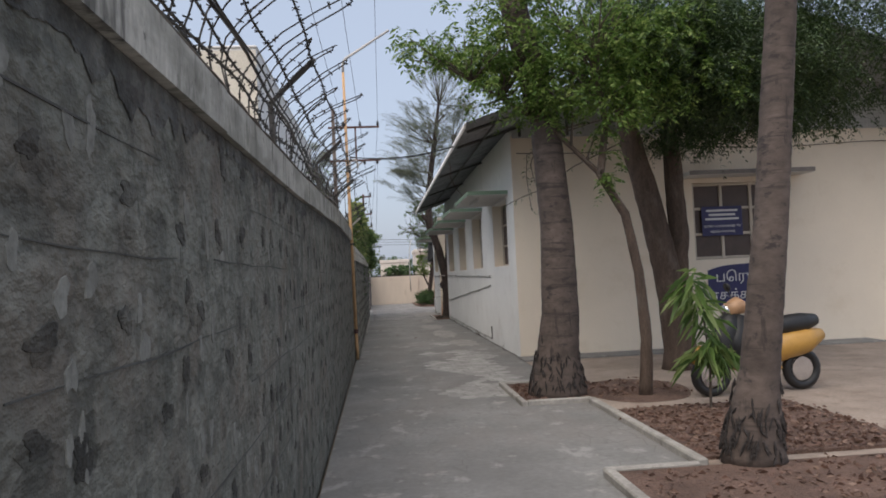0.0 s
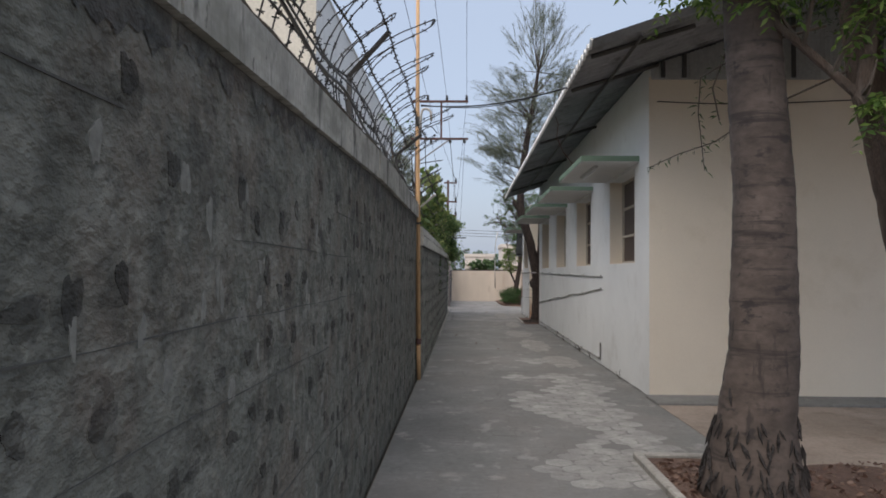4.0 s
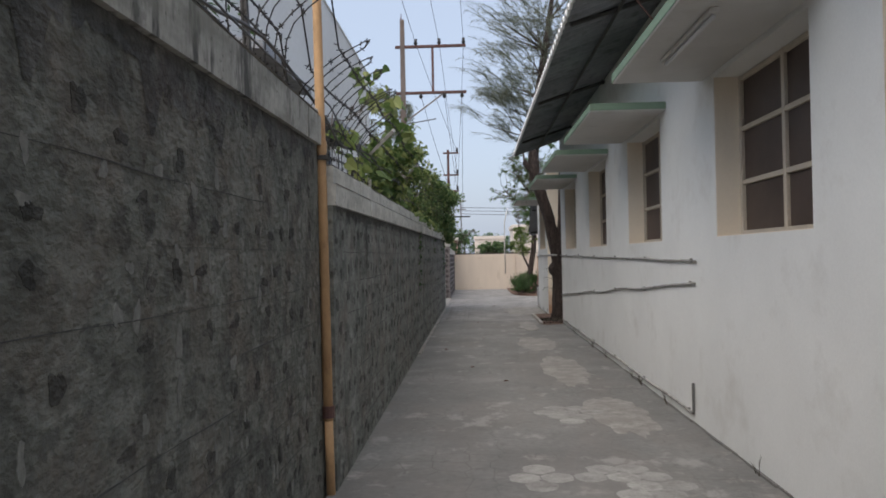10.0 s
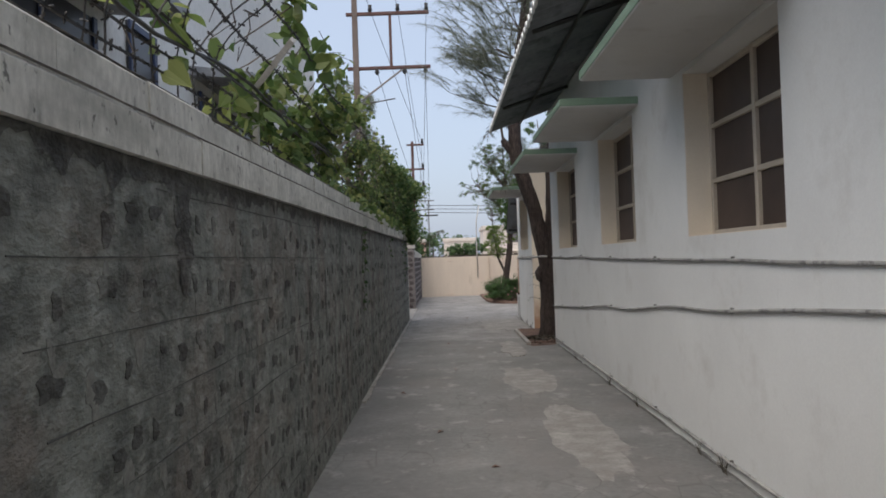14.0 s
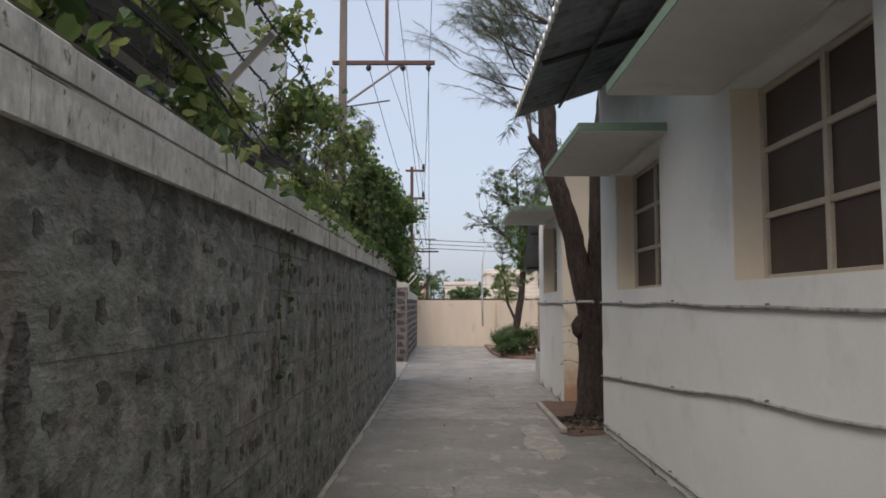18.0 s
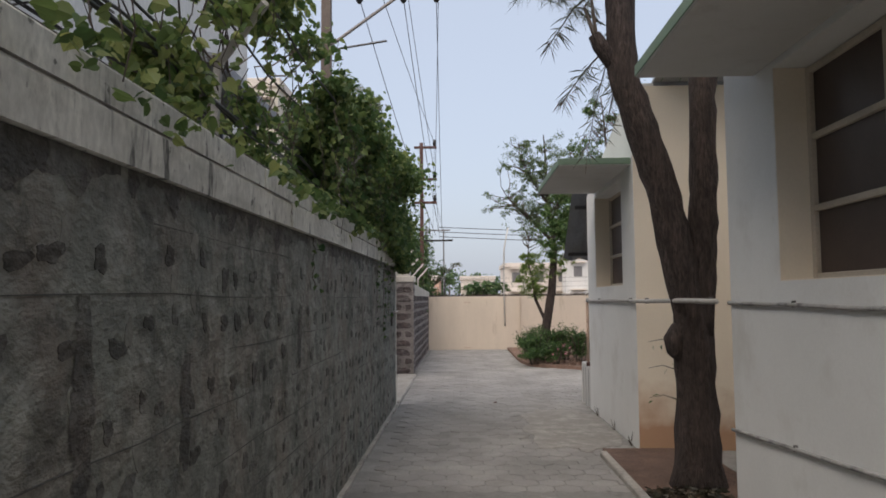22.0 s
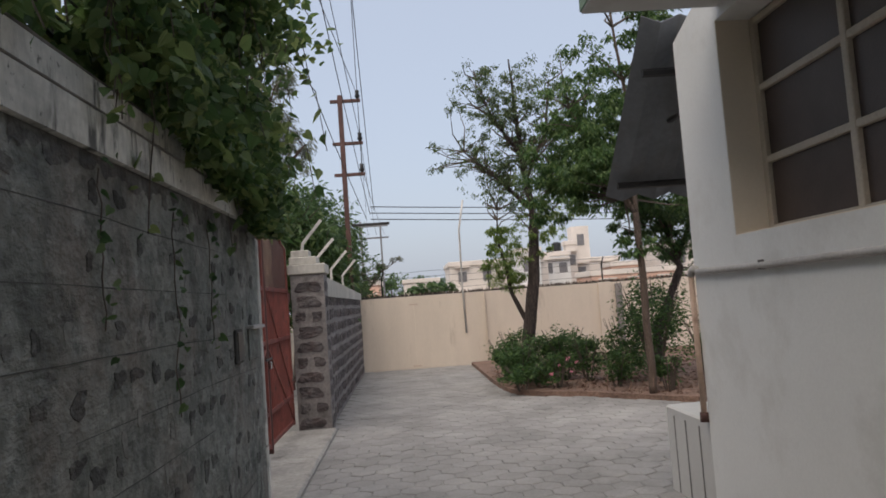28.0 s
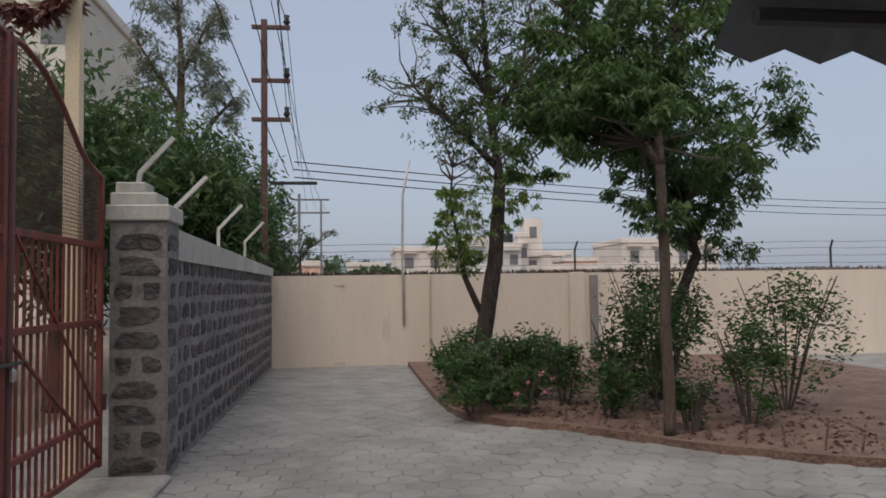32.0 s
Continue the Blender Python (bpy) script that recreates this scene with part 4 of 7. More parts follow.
setting("gate_sill", Mesh().box(-1.5, -0.62, Y_GATE + 0.095, 35.7, -0.1, 0.05, 0.02), M_KERB, "pale cement threshold under the gate", "sill")
setting("plinth_box", Mesh().box(XC + 0.01, XC + 0.6, Y_C1 + 0.01, 31.8, -0.05, 0.62, 0.015), M_SOFFIT, "low white cement box with joint lines", "plinth")

# ---- stones in the walls ----
def stone_mesh(rng, w, h, d, n=16):
    """The bare face of a stone showing through smeared mortar: an uneven rounded patch, nearly flush."""
    m = Mesh()
    rim, face = [], []
    a0, a1, b0, b1 = rng.uniform(0, 6.28, 4)
    for k in range(n):
        a = 2 * math.pi * k / n
        r = 0.8 + 0.16 * math.sin(2 * a + a0) + 0.13 * math.sin(3 * a + a1) + 0.08 * math.sin(5 * a + b0) + rng.uniform(-0.05, 0.05)
        sq = 1 / max(abs(math.cos(a)), abs(math.sin(a))) ** 0.4
        y, z = 0.5 * w * r * sq * math.cos(a), 0.5 * h * r * sq * math.sin(a)
        rim.append((-0.012, y * 1.05, z * 1.05))
        q = rng.uniform(0.88, 0.97)
        face.append((d * rng.uniform(0.5, 1.2), y * q, z * q))
    v = rim + face + [(d * 1.1, 0, 0)]
    f = [(k, (k + 1) % n, n + (k + 1) % n, n + k) for k in range(n)] + [(n + k, n + (k + 1) % n, 2 * n) for k in range(n)]
    return m.add(v, f)


srng = np.random.default_rng(11)
stone_kinds = [stone_mesh(srng, srng.uniform(0.06, 0.16), srng.uniform(0.06, 0.125), 0.0025) for _ in range(22)]
stone_data = [m.data("stone", M_STONE) for m in stone_kinds]
pit_kinds = [stone_mesh(srng, srng.uniform(0.06, 0.15), srng.uniform(0.05, 0.13), 0.002, 20) for _ in range(22)]
rest, halo = {1: Mesh(), 2: Mesh()}, Mesh()
count = 0
for row in range(10):
    z = 0.12 + row * 0.235
    y = -6.5 + srng.uniform(0, 0.3)
    while y < Y_GATE - 0.15:
        w = 1 if y < Y_STEP else 2
        if srng.random() < (0.6 if y < Y_STEP else 0.85) and z < cope_low(y) - 0.09:
            k = int(srng.integers(0, 22))
            zz = z + srng.uniform(-0.05, 0.05)
            if y > 21.0 and count < 300:
                count += 1
                part("stone", stone_data[k], None, wall_2, at=(XL + 0.001, y, zz))
            else:
                kind = (pit_kinds if w == 1 else stone_kinds)[k]
                if w == 1:
                    ring, g = pit_kinds[(k + 7) % 22], srng.uniform(1.15, 1.6)
                    oy, oz = srng.uniform(-0.03, 0.03), srng.uniform(-0.05, 0.02)
                    halo.add([(XA + 0.0004 + 0.4 * p[0], y + oy + g * p[1], zz + oz + g * p[2]) for p in ring.v], ring.f)
                rest[w].add([((XA if w == 1 else XL) + 0.001 + p[0], y + p[1], zz + p[2]) for p in kind.v], kind.f)
        y += srng.uniform(0.13, 0.34)
for w, host in ((1, wall_1), (2, wall_2)):
    tagged(part("stones", rest[w], M_STONE_A if w == 1 else M_STONE2, host), kind="stuff")
tagged(part("mortar_smears", halo, M_SMEAR, wall_1), kind="stuff")
for host, y0, y1 in ((wall_1, -6, Y_STEP - 0.1), (wall_2, Y_STEP + 0.1, Y_GATE - 0.2)):
    for row in range(1, 10):
        z = 0.005 + row * 0.235
        y = y0 + srng.uniform(0, 1.5)
        while y < y1 - 0.6:
            ln = min(srng.uniform(1.5, 5.0), y1 - y)
            if z > cope_low(y) - 0.04:
                break
            k = int(ln / 0.3) + 2
            part("joint_line", T([((XA if host is wall_1 else XL) + 0.0008, y + ln * q / k, z + 0.012 * noise.noise((y + ln * q / k, z * 9, 0)) + srng.uniform(-0.004, 0.004)) for q in range(k + 1)], [srng.uniform(0.001, 0.0042) for q in range(k + 1)], seg=4), M_LINE, host)
            y += ln + srng.uniform(0.4, 2.6)
for host, x, y0, y1, n in ((wall_1, XA, -4.0, Y_STEP, 330), (wall_2, XL, Y_STEP, Y_GATE - 0.1, 260)):
    flakes = Mesh()
    for q in range(n):
        fm = stone_mesh(srng, srng.uniform(0.035, 0.09), srng.uniform(0.05, 0.14), 0.0015, 13)
        yy, zz = srng.uniform(y0, y1), srng.uniform(0.1, 1.95)
        flakes.add([(x + 0.0012 + p[0], yy + p[1], zz + p[2]) for p in fm.v], fm.f)
    tagged(part("mortar_flakes", flakes, M_FLAKE, host), kind="stuff")

# dark ragged band under the coping, and dark damp streaks down the wall
streaks = [(21.8, 1.05, 1.65, 0.12), (17.68, 1.15, 1.55, 0.1), (18.88, 0.4, 0.98, 0.12), (16.95, 1.05, 1.5, 0.1), (18.1, 0.38, 0.95, 0.12), (24.52, 1.2, 1.6, 0.1), (22.57, 1.0, 1.43, 0.1), (20.37, 1.0, 1.38, 0.09), (14.35, 1.5, 2.06, 0.16)]
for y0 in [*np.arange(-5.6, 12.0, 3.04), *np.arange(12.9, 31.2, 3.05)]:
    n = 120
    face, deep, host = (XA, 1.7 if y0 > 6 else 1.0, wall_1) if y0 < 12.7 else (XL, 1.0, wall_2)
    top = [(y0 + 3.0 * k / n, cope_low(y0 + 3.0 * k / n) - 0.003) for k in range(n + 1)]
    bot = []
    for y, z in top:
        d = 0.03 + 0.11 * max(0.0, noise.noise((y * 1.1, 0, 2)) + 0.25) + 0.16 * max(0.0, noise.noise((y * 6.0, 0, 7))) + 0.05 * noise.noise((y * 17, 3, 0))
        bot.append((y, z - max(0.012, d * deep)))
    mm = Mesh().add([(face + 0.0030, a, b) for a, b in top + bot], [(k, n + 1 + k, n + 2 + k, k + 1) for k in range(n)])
    part("damp_stain", mm, M_MARK, host, "black ragged band under the coping")
for si, (y, z0, z1, w) in enumerate(streaks):
    n = 22
    L0 = [(y - w * 0.5 * (0.5 + 0.5 * math.sin(math.pi * i / n)) * (1 + 0.7 * noise.noise((i * 0.6, y, 0))), z0 + (z1 - z0) * i / n) for i in range(n + 1)]
    R0 = [(y + w * 0.5 * (0.5 + 0.5 * math.sin(math.pi * i / n)) * (1 + 0.7 * noise.noise((i * 0.6, y, 9))), z0 + (z1 - z0) * i / n) for i in range(n + 1)]
    mm = Mesh().add([(XL + 0.0034 + 0.00012 * si, a, b) for a, b in L0 + R0], [(i, n + 1 + i, n + 2 + i, i + 1) for i in range(n)])
    part("damp_stain", mm, M_MARK, wall_2, "dark damp streak")

# stones of the gate pillar and of the wall past the gate
def block_mesh(rng, w, h):
    n = 18
    ring = []
    p0, p1 = rng.uniform(0, 6.28, 2)
    for k in range(n):
        a = 2 * math.pi * (k + 0.5) / n
        sq = 1 / max(abs(math.cos(a)), abs(math.sin(a))) ** 0.9
        g = 0.9 + 0.09 * math.sin(2 * a + p0) + 0.08 * math.sin(3 * a + p1) + rng.uniform(-0.08, 0.05)
        ring.append((0.5 * w * sq * math.cos(a) * g, 0.5 * h * sq * math.sin(a) * g))
    v = [(-0.02, a, b) for a, b in ring] + [(0.006 * rng.uniform(0.3, 1.7), a * 0.95, b * 0.93) for a, b in ring] + [(0.009, 0, 0)]
    f = [(k, (k + 1) % n, n + (k + 1) % n, n + k) for k in range(n)] + [(n + k, n + (k + 1) % n, 2 * n) for k in range(n)]
    return Mesh().add(v, f)


blocks = [block_mesh(srng, srng.uniform(0.2, 0.3), srng.uniform(0.12, 0.165)).data("stone", M_BLOCK) for _ in range(10)]
wide = [block_mesh(srng, srng.uniform(0.3, 0.36), 0.155).data("stone", M_BLOCK) for _ in range(4)]
small = [block_mesh(srng, srng.uniform(0.14, 0.18), 0.14).data("stone", M_BLOCK) for _ in range(4)]
for row in range(9):
    z = 0.13 + row * 0.19
    y = 36.3 + (0.15 if row % 2 else 0)
    while y < Y_FAR - 0.12 and z < 1.66:
        part("stone", blocks[int(srng.integers(0, 10))], None, stone_wall, at=(-0.718, y, z + srng.uniform(-0.01, 0.01)))
        y += srng.uniform(0.29, 0.36)
for row in range(10):
    z = 0.12 + row * 0.19
    if row % 3 != 1:
        spots = [(-0.90 + srng.uniform(-0.03, 0.03), wide)]
    else:
        spots = [(-1.0, small), (-0.79, small)]
    for x, kinds in spots:
        ob = part("stone", kinds[int(srng.integers(0, 4))], None, pier, at=(x, 35.738, z))
        ob.rotation_euler = (0, 0, radians(-90))
    ob = part("stone", kinds[int(srng.integers(0, 4))], None, pier, at=(-0.678, 35.95, z))

# ---- barbed fence on the wall ----
frng = np.random.default_rng(5)
fence = thing("barbed_fence", "rusty barbed wire fence with leaning angle posts on the wall", "fence", (-0.97, 0, 2.44))
posts_y = [-5.0, -0.7, 3.5, 7.6, 11.9, 16.7, 20.3, 23.7, 27.8, 31.1]


def wall_top(y):
    return cope_high(y) - 2.44


for y in posts_y:
    a, b = frng.uniform(-0.05, 0.05), frng.uniform(-0.08, 0.02)
    part("post", T([(0, y, wall_top(y)), (a * 0.4, y + a, 0.58 + wall_top(y)), (0.34, y + a + b - 0.25, 0.82 + wall_top(y))], 0.028, seg=4), M_STEEL if y < 14 else M_PIPE, fence, "" if y < 14 else "pale bent post")
y0, y1 = -6.0, 31.1
for i in range(6):
    t = i / 5
    x, z = (0.0, 0.10 + 0.70 * t) if t < 0.65 else (0.34 * (t - 0.65) / 0.35, 0.58 + 0.26 * (t - 0.65) / 0.35)
    pts = [(x + 0.05 * noise.noise((y * 0.8, i, 0)), y, z + wall_top(y) + 0.07 * noise.noise((y * 0.7, i, 4))) for y in np.arange(y0, y1 + 0.01, 0.3)]
    part("strand", T(pts, 0.007, seg=4), M_WIRE, fence)


def leg(y, u, top, reach):
    """A point at height share u of one upright of the net, which leans over the path above the bend of the posts."""
    z = 0.03 + top * u
    over = max(0.0, z - 0.35)
    return Vector((0.06 * noise.noise((y * 1.3, 0, z * 3)) + over * over * 1.9 * reach, y + 0.09 * noise.noise((y * 3, 5, z * 2.5)), z - 0.25 * over * over + wall_top(y)))


net, barbs = Mesh(), Mesh()


def barb(p, ln=0.025):
    """Two short wires twisted crosswise round a strand."""
    for _ in range(2):
        d = Vector(frng.normal(size=3)).normalized() * ln
        barbs.tube([p - d, p + d], 0.0045, seg=3, caps=False)


y = y0
while y < 15.6:
    gap, top, reach, skew = frng.uniform(0.19, 0.28), 0.92 + frng.uniform(-0.1, 0.12), frng.uniform(0.5, 0.85), frng.uniform(-0.1, 0.04)
    up = [leg(y, k / 8, top, reach) for k in range(9)]
    down = [leg(y + gap, k / 8, top * 0.97, reach * 0.95) for k in range(9)]
    for k in range(5, 9):
        up[k].y += skew * (k - 4) / 4 + 0.03
        down[k].y += skew * (k - 4) / 4 - 0.02
    bend = up[8] * 0.5 + down[8] * 0.5 + Vector((0.045, 0, 0.03))
    run = up + [up[8] * 0.35 + bend * 0.65 + Vector((0.012, -0.02, 0)), bend, down[8] * 0.35 + bend * 0.65 + Vector((0.012, 0.02, 0))] + down[::-1]
    net.tube(run, 0.0052, seg=4, caps=False)
    for a, b in zip(run, run[1:]):
        if (b - a).length > 0.05:
            barb(a.lerp(b, frng.uniform(0.1, 0.9)), 0.021)
    y += gap + frng.uniform(0.16, 0.3)
tagged(part("netting", net, M_WIRE, fence), kind="stuff")
for q in range(2):
    cable = [(0.06 + 0.03 * q + 0.06 * noise.noise((y * 0.7, q, 7)), y, 0.5 + 0.22 * noise.noise((y * 0.45, q * 0.6, 1)) - 0.009 * (y + 6) + 0.03 * q) for y in np.arange(y0, y1, 0.4)]
    part("cable", T(cable, (0.011, 0.007)[q], seg=6), M_BLACK, fence, "sagging black cable")
for i in range(6):
    t = i / 5
    x, z = (0.0, 0.10 + 0.70 * t) if t < 0.65 else (0.34 * (t - 0.65) / 0.35, 0.58 + 0.26 * (t - 0.65) / 0.35)
    for y in np.arange(y0 + 0.02 * i, 22.0, 0.12):
        barb(Vector((x + 0.05 * noise.noise((y * 0.8, i, 0)), y, z + wall_top(y) + 0.07 * noise.noise((y * 0.7, i, 4)))))
tagged(part("barbs", barbs, M_WIRE, fence), kind="stuff")

# shrub in the neighbour's yard, its crown showing through the fence
hedge = thing("garden_bush", "dark small-leaved bush behind the wire fence", "plant", (-1.9, 11.9, 0.0))
hrng = np.random.default_rng(77)
for q in range(7):
    tip = Vector((hrng.uniform(-0.5, 0.5), hrng.uniform(-0.7, 0.9), hrng.uniform(3.2, 3.75)))
    part("stem", T([(0.03 * q, 0, -0.1), tuple(tip * 0.55 + Vector((0, 0, 0.5))), tuple(tip)], [0.025, 0.016, 0.006], seg=5), M_TWIG, hedge)
hc = np.array([hrng.normal(0, 1, 3) * (0.3, 0.5, 0.24) + (0.0, 0.1, 3.3) for _ in range(150)])
part("foliage", Mesh().sprays(hrng, hc, 0.26, 6, 0.07, 0.42, 0.5), L_DEEP, hedge)

# ---- lamp pole against the wall ----
lamp = thing("street_lamp", "yellow ochre steel lamp pole strapped to the wall", "lamp", (-0.716, 12.72, 0.0))
part("pole", T([(0.01, 0, 0), (0.0, 0, 0.55)], 0.03, seg=12), M_POLE, lamp, "slimmer foot", True)
part("pole", T([(0, 0, 0.5), (-0.02, 0, 2.4), (-0.04, 0, 4.2), (-0.05, 0, 5.75)], [0.033, 0.033, 0.028, 0.026], seg=12), M_POLE, lamp, "", True)
part("arm", T([(-0.05, 0, 5.74), (-0.05, 0, 5.9), (-0.03, 0, 5.98), (0.03, 0, 6.03), (0.9, 0.0, 6.58)], [0.027, 0.026, 0.026, 0.026, 0.024], seg=12), M_PIPE, lamp, "pale bent arm without a lamp", True)
part("collar", T([(0, 0, 0.52), (0, 0, 0.6)], 0.043, seg=12), M_RUST, lamp)
part("collar", T([(-0.02, 0, 2.32), (-0.02, 0, 2.4)], 0.04, seg=12), M_POLE, lamp)
part("strap", Mesh().box(-0.12, 0.035, -0.045, 0.045, 2.27, 2.3, 0.004), M_STEEL, lamp)
hook = [(0.0, -0.03, 3.55), (0.015, -0.03, 3.9), (0.04, -0.03, 3.965), (0.1, -0.03, 3.975), (0.15, -0.03, 3.94), (0.165, -0.03, 3.88), (0.165, -0.03, 3.8)]
part("cable_hook", T(hook, 0.02, seg=8), M_PIPE, lamp, "pale bent cable pipe", True)
part("clamp", T([(-0.03, 0, 3.72), (-0.03, 0, 3.86)], 0.04, seg=10), M_STEEL, lamp)
part("strut", T([(-0.26, -0.75, 2.66), (-0.03, 0, 2.6)], 0.014, seg=6), M_PIPE, lamp, "pale strut to the fence")
part("tail_wire", T([(0.165, -0.03, 3.8), (0.15, -0.03, 3.74), (0.05, -0.03, 3.72), (0.18, -0.05, 3.7), (0.26, -0.08, 3.6)], 0.007, seg=5), M_BLACK, lamp)
line = thing("service_cable", "thin black service cable strung to the roof edge", "cable", (0, 0, 0))
for dz, sg, r in ((0.0, 0.10, 0.010), (0.015, 0.14, 0.006)):
    pts = [(-0.70 + 1.96 * i / 16, 12.70 - 1.6 * i / 16, 4.02 + dz - 0.12 * i / 16 - sg * math.sin(math.pi * i / 16)) for i in range(17)]
    part("cable", T(pts, r, seg=6), M_BLACK, line)
loose = thing("loose_wire", "thin brown wire dangling from the roof edge", "wire", (1.30, 12.9, 3.9))
part("wire", T([(0, 0, 0), (0.03, -0.05, -0.12), (0.0, -0.1, -0.32), (0.1, -0.12, -0.55), (0.24, -0.1, -0.72)], 0.006, seg=5), M_RUST, loose)

# ---- pipes along the building ----
def wall_pipe(label, y0, y1, z, x, r, material, sag=0.01, slope=0.0, seedy=1):
    p = thing("wall_pipe", label, "pipe", (x - r - 0.004, y0, z))
    pts = [(0.006 * noise.noise((y * 1.3, seedy, 0)), y, slope * y + sag * noise.noise((y * 0.7, seedy, 5))) for y in np.linspace(0, y1 - y0, int((y1 - y0) / 0.35) + 2)]
    part("pipe", T(pts, r, seg=8), material, p, "", True)
    for y in np.arange(0.15, y1 - y0, 1.9):
        zz = slope * y + sag * noise.noise((y * 0.7, seedy, 5))
        part("clip", Mesh().box(-r * 0.5, r + 0.004, y - 0.008, y + 0.008, zz - r - 0.003, zz + r + 0.012, 0.002), M_PIPE_D, p)
    return p


wall_pipe("thin dusty pipe clipped along the white wall", 14.55, 25.25, 1.512, XB, 0.0125, M_PIPE_W, 0.03, 0.0065, 1)
wall_pipe("thin dusty pipe clipped along the white wall", 14.6, 25.25, 1.31, XB, 0.0125, M_PIPE_W, 0.03, -0.0595, 2)
wall_pipe("thin pipe along the foot of the white wall", 14.72, 25.2, 0.10, XB, 0.0125, M_PIPE_W, 0.012, 0.0, 3)
wall_pipe("pale pipe bridging to the end block", 25.2, 27.95, 1.592, XC - 0.03, 0.02, M_PIPE, 0.008, 0.0, 4)
wall_pipe("pale pipe clipped along the end block", 27.95, 30.86, 1.59, XC, 0.018, M_PIPE, 0.01, 0.0, 6)
dp = thing("down_pipe", "cream painted down pipe at the block's corner", "pipe", (XC - 0.02, Y_C1 + 0.02, 0.62))
part("pipe", T([(0, 0, 0), (0, 0, 0.95)], 0.02, seg=8), M_TERRA, dp, "", True)
part("elbow", T([(0, 0, 0.95), (0, -0.03, 0.985), (0.0, -0.1, 0.985)], 0.024, seg=8), M_PIPE, dp, "", True)
part("foot", T([(0, 0, 0.0), (0, 0, 0.06)], 0.03, seg=8), M_RUST, dp, "", True)
riser = thing("pipe_end", "short bent pipe end at the wall foot", "pipe", (XB - 0.02, 14.72, 0.1))
part("pipe", T([(0, 0, 0), (0, -0.02, 0.02), (0, -0.02, 0.28)], 0.012, seg=6), M_PIPE_D, riser)

# tube light under the first sunshade
tl = thing("tube_light", "slim white tube light under the sunshade", "lamp", (1.78, 12.25, 3.045))
part("housing", Mesh().box(-0.03, 0.03, 0, 1.2, 0.0, 0.034, 0.006), M_SOFFIT, tl)
part("tube", T([(0, 0.03, -0.018), (0, 1.17, -0.018)], 0.014, seg=8), M_LETTER, tl, "", True)

# plinth box joint lines
for y in (31.15, 31.4, 31.62):
    part("joint_line", Mesh().box(XC + 0.004, XC + 0.0095, y, y + 0.012, 0.0, 0.56), M_JOINT, bpy.data.objects["plinth_box"])

# ---- gate ----
gate = thing("metal_gate", "red brown double steel gate with bars below wire mesh", "gate", (-1.15, 0, 0.05))


def gate_top(y):
    return float(np.interp(abs(y - 34.1), [0, 0.2, 0.5, 0.76, 0.95, 1.1, 1.35, 1.75], [2.89, 2.9, 2.83, 2.71, 2.58, 2.47, 2.36, 2.31]))


for side, (a, b) in enumerate(((32.3, 34.08), (34.12, 35.7))):
    leaf = part("gate_leaf", Mesh().box(-0.02, 0.02, a, a + 0.05, 0.08, gate_top(a) - 0.05, 0.004), M_GATE, gate)
    part("stile", Mesh().box(-0.02, 0.02, b - 0.05, b, 0.08, gate_top(b) - 0.05, 0.004), M_GATE, leaf)
    for z in (0.1, 0.42, 1.15, 1.72):
        part("rail", Mesh().box(-0.018, 0.018, a + 0.051, b - 0.051, z, z + 0.045, 0.004), M_GATE, leaf)
    y = a + 0.13
    while y < b - 0.1:
        part("bar", T([(0, y, 0.12), (0, y, 1.74)], 0.0115, seg=6), M_GATE, leaf)
        y += 0.098
    part("brace", T([(0.012, a + 0.05, 0.16 if side == 0 else 1.1), (0.012, b - 0.05, 1.1 if side == 0 else 0.16)], 0.014, seg=4), M_GATE, leaf)
    part("brace", T([(0.012, a + 0.06, 1.74), (0.012, b - 0.05, 0.46)], 0.012, seg=4), M_GATE, leaf)
    n = 10
    wm = Mesh()
    for y in np.arange(a + 0.06, b - 0.05, 0.028):
        wm.tube([(0, y, 1.765), (0, y, gate_top(y) - 0.06)], 0.0026, seg=3, caps=False)
    z = 1.79
    while z < 2.8:
        ok = [y for y in np.linspace(a + 0.05, b - 0.05, 40) if gate_top(y) - 0.07 > z]
        if len(ok) > 1:
            wm.tube([(0.003, min(ok), z), (0.003, max(ok), z)], 0.0026, seg=3, caps=False)
        z += 0.028
    part("mesh_panel", wm, M_RUST, leaf, "brown woven wire mesh")
    part("top_rail", T([(0, a + (b - a) * i / n, gate_top(a + (b - a) * i / n) - 0.05) for i in range(n + 1)], 0.02, seg=6), M_GATE, leaf)
part("bolt", T([(0.03, 33.95, 1.0), (0.03, 34.25, 1.0)], 0.012, seg=6), M_STEEL, gate)
part("padlock", Mesh().box(0.03, 0.06, 34.08, 34.13, 0.9, 0.98, 0.008), M_CHROME, gate)
part("centre_post", Mesh().box(-0.03, 0.03, 34.083, 34.117, 0.03, 2.6, 0.006), M_RUST, gate)
for y in (0.5, 1.6):
    part("hinge", T([(0.02, 35.72, y), (0.02, 35.72, y + 0.12)], 0.02, seg=8), M_RUST, gate)
ant = thing("letter_slot", "dark recessed slot box in the wall end", "slot", (XL, 30.69, 1.34))
part("frame", Mesh().box(0.001, 0.02, -0.085, 0.085, -0.1, 0.1, 0.006), M_LINE, ant)
part("flap", Mesh().box(0.021, 0.026, -0.07, 0.07, -0.085, 0.085, 0.002), M_BLACK, ant)
bar = thing("iron_bar", "pale flat iron ledge fixed in the wall", "bar", (XL, 31.15, 1.445))
part("ledge", Mesh().box(0.001, 0.05, -0.18, 0.18, -0.012, 0.012, 0.004), M_PIPE, bar)
part("back_plate", Mesh().box(0.001, 0.012, -0.16, 0.18, -0.21, -0.013, 0.004), M_WALL, bar, "grey cement panel")
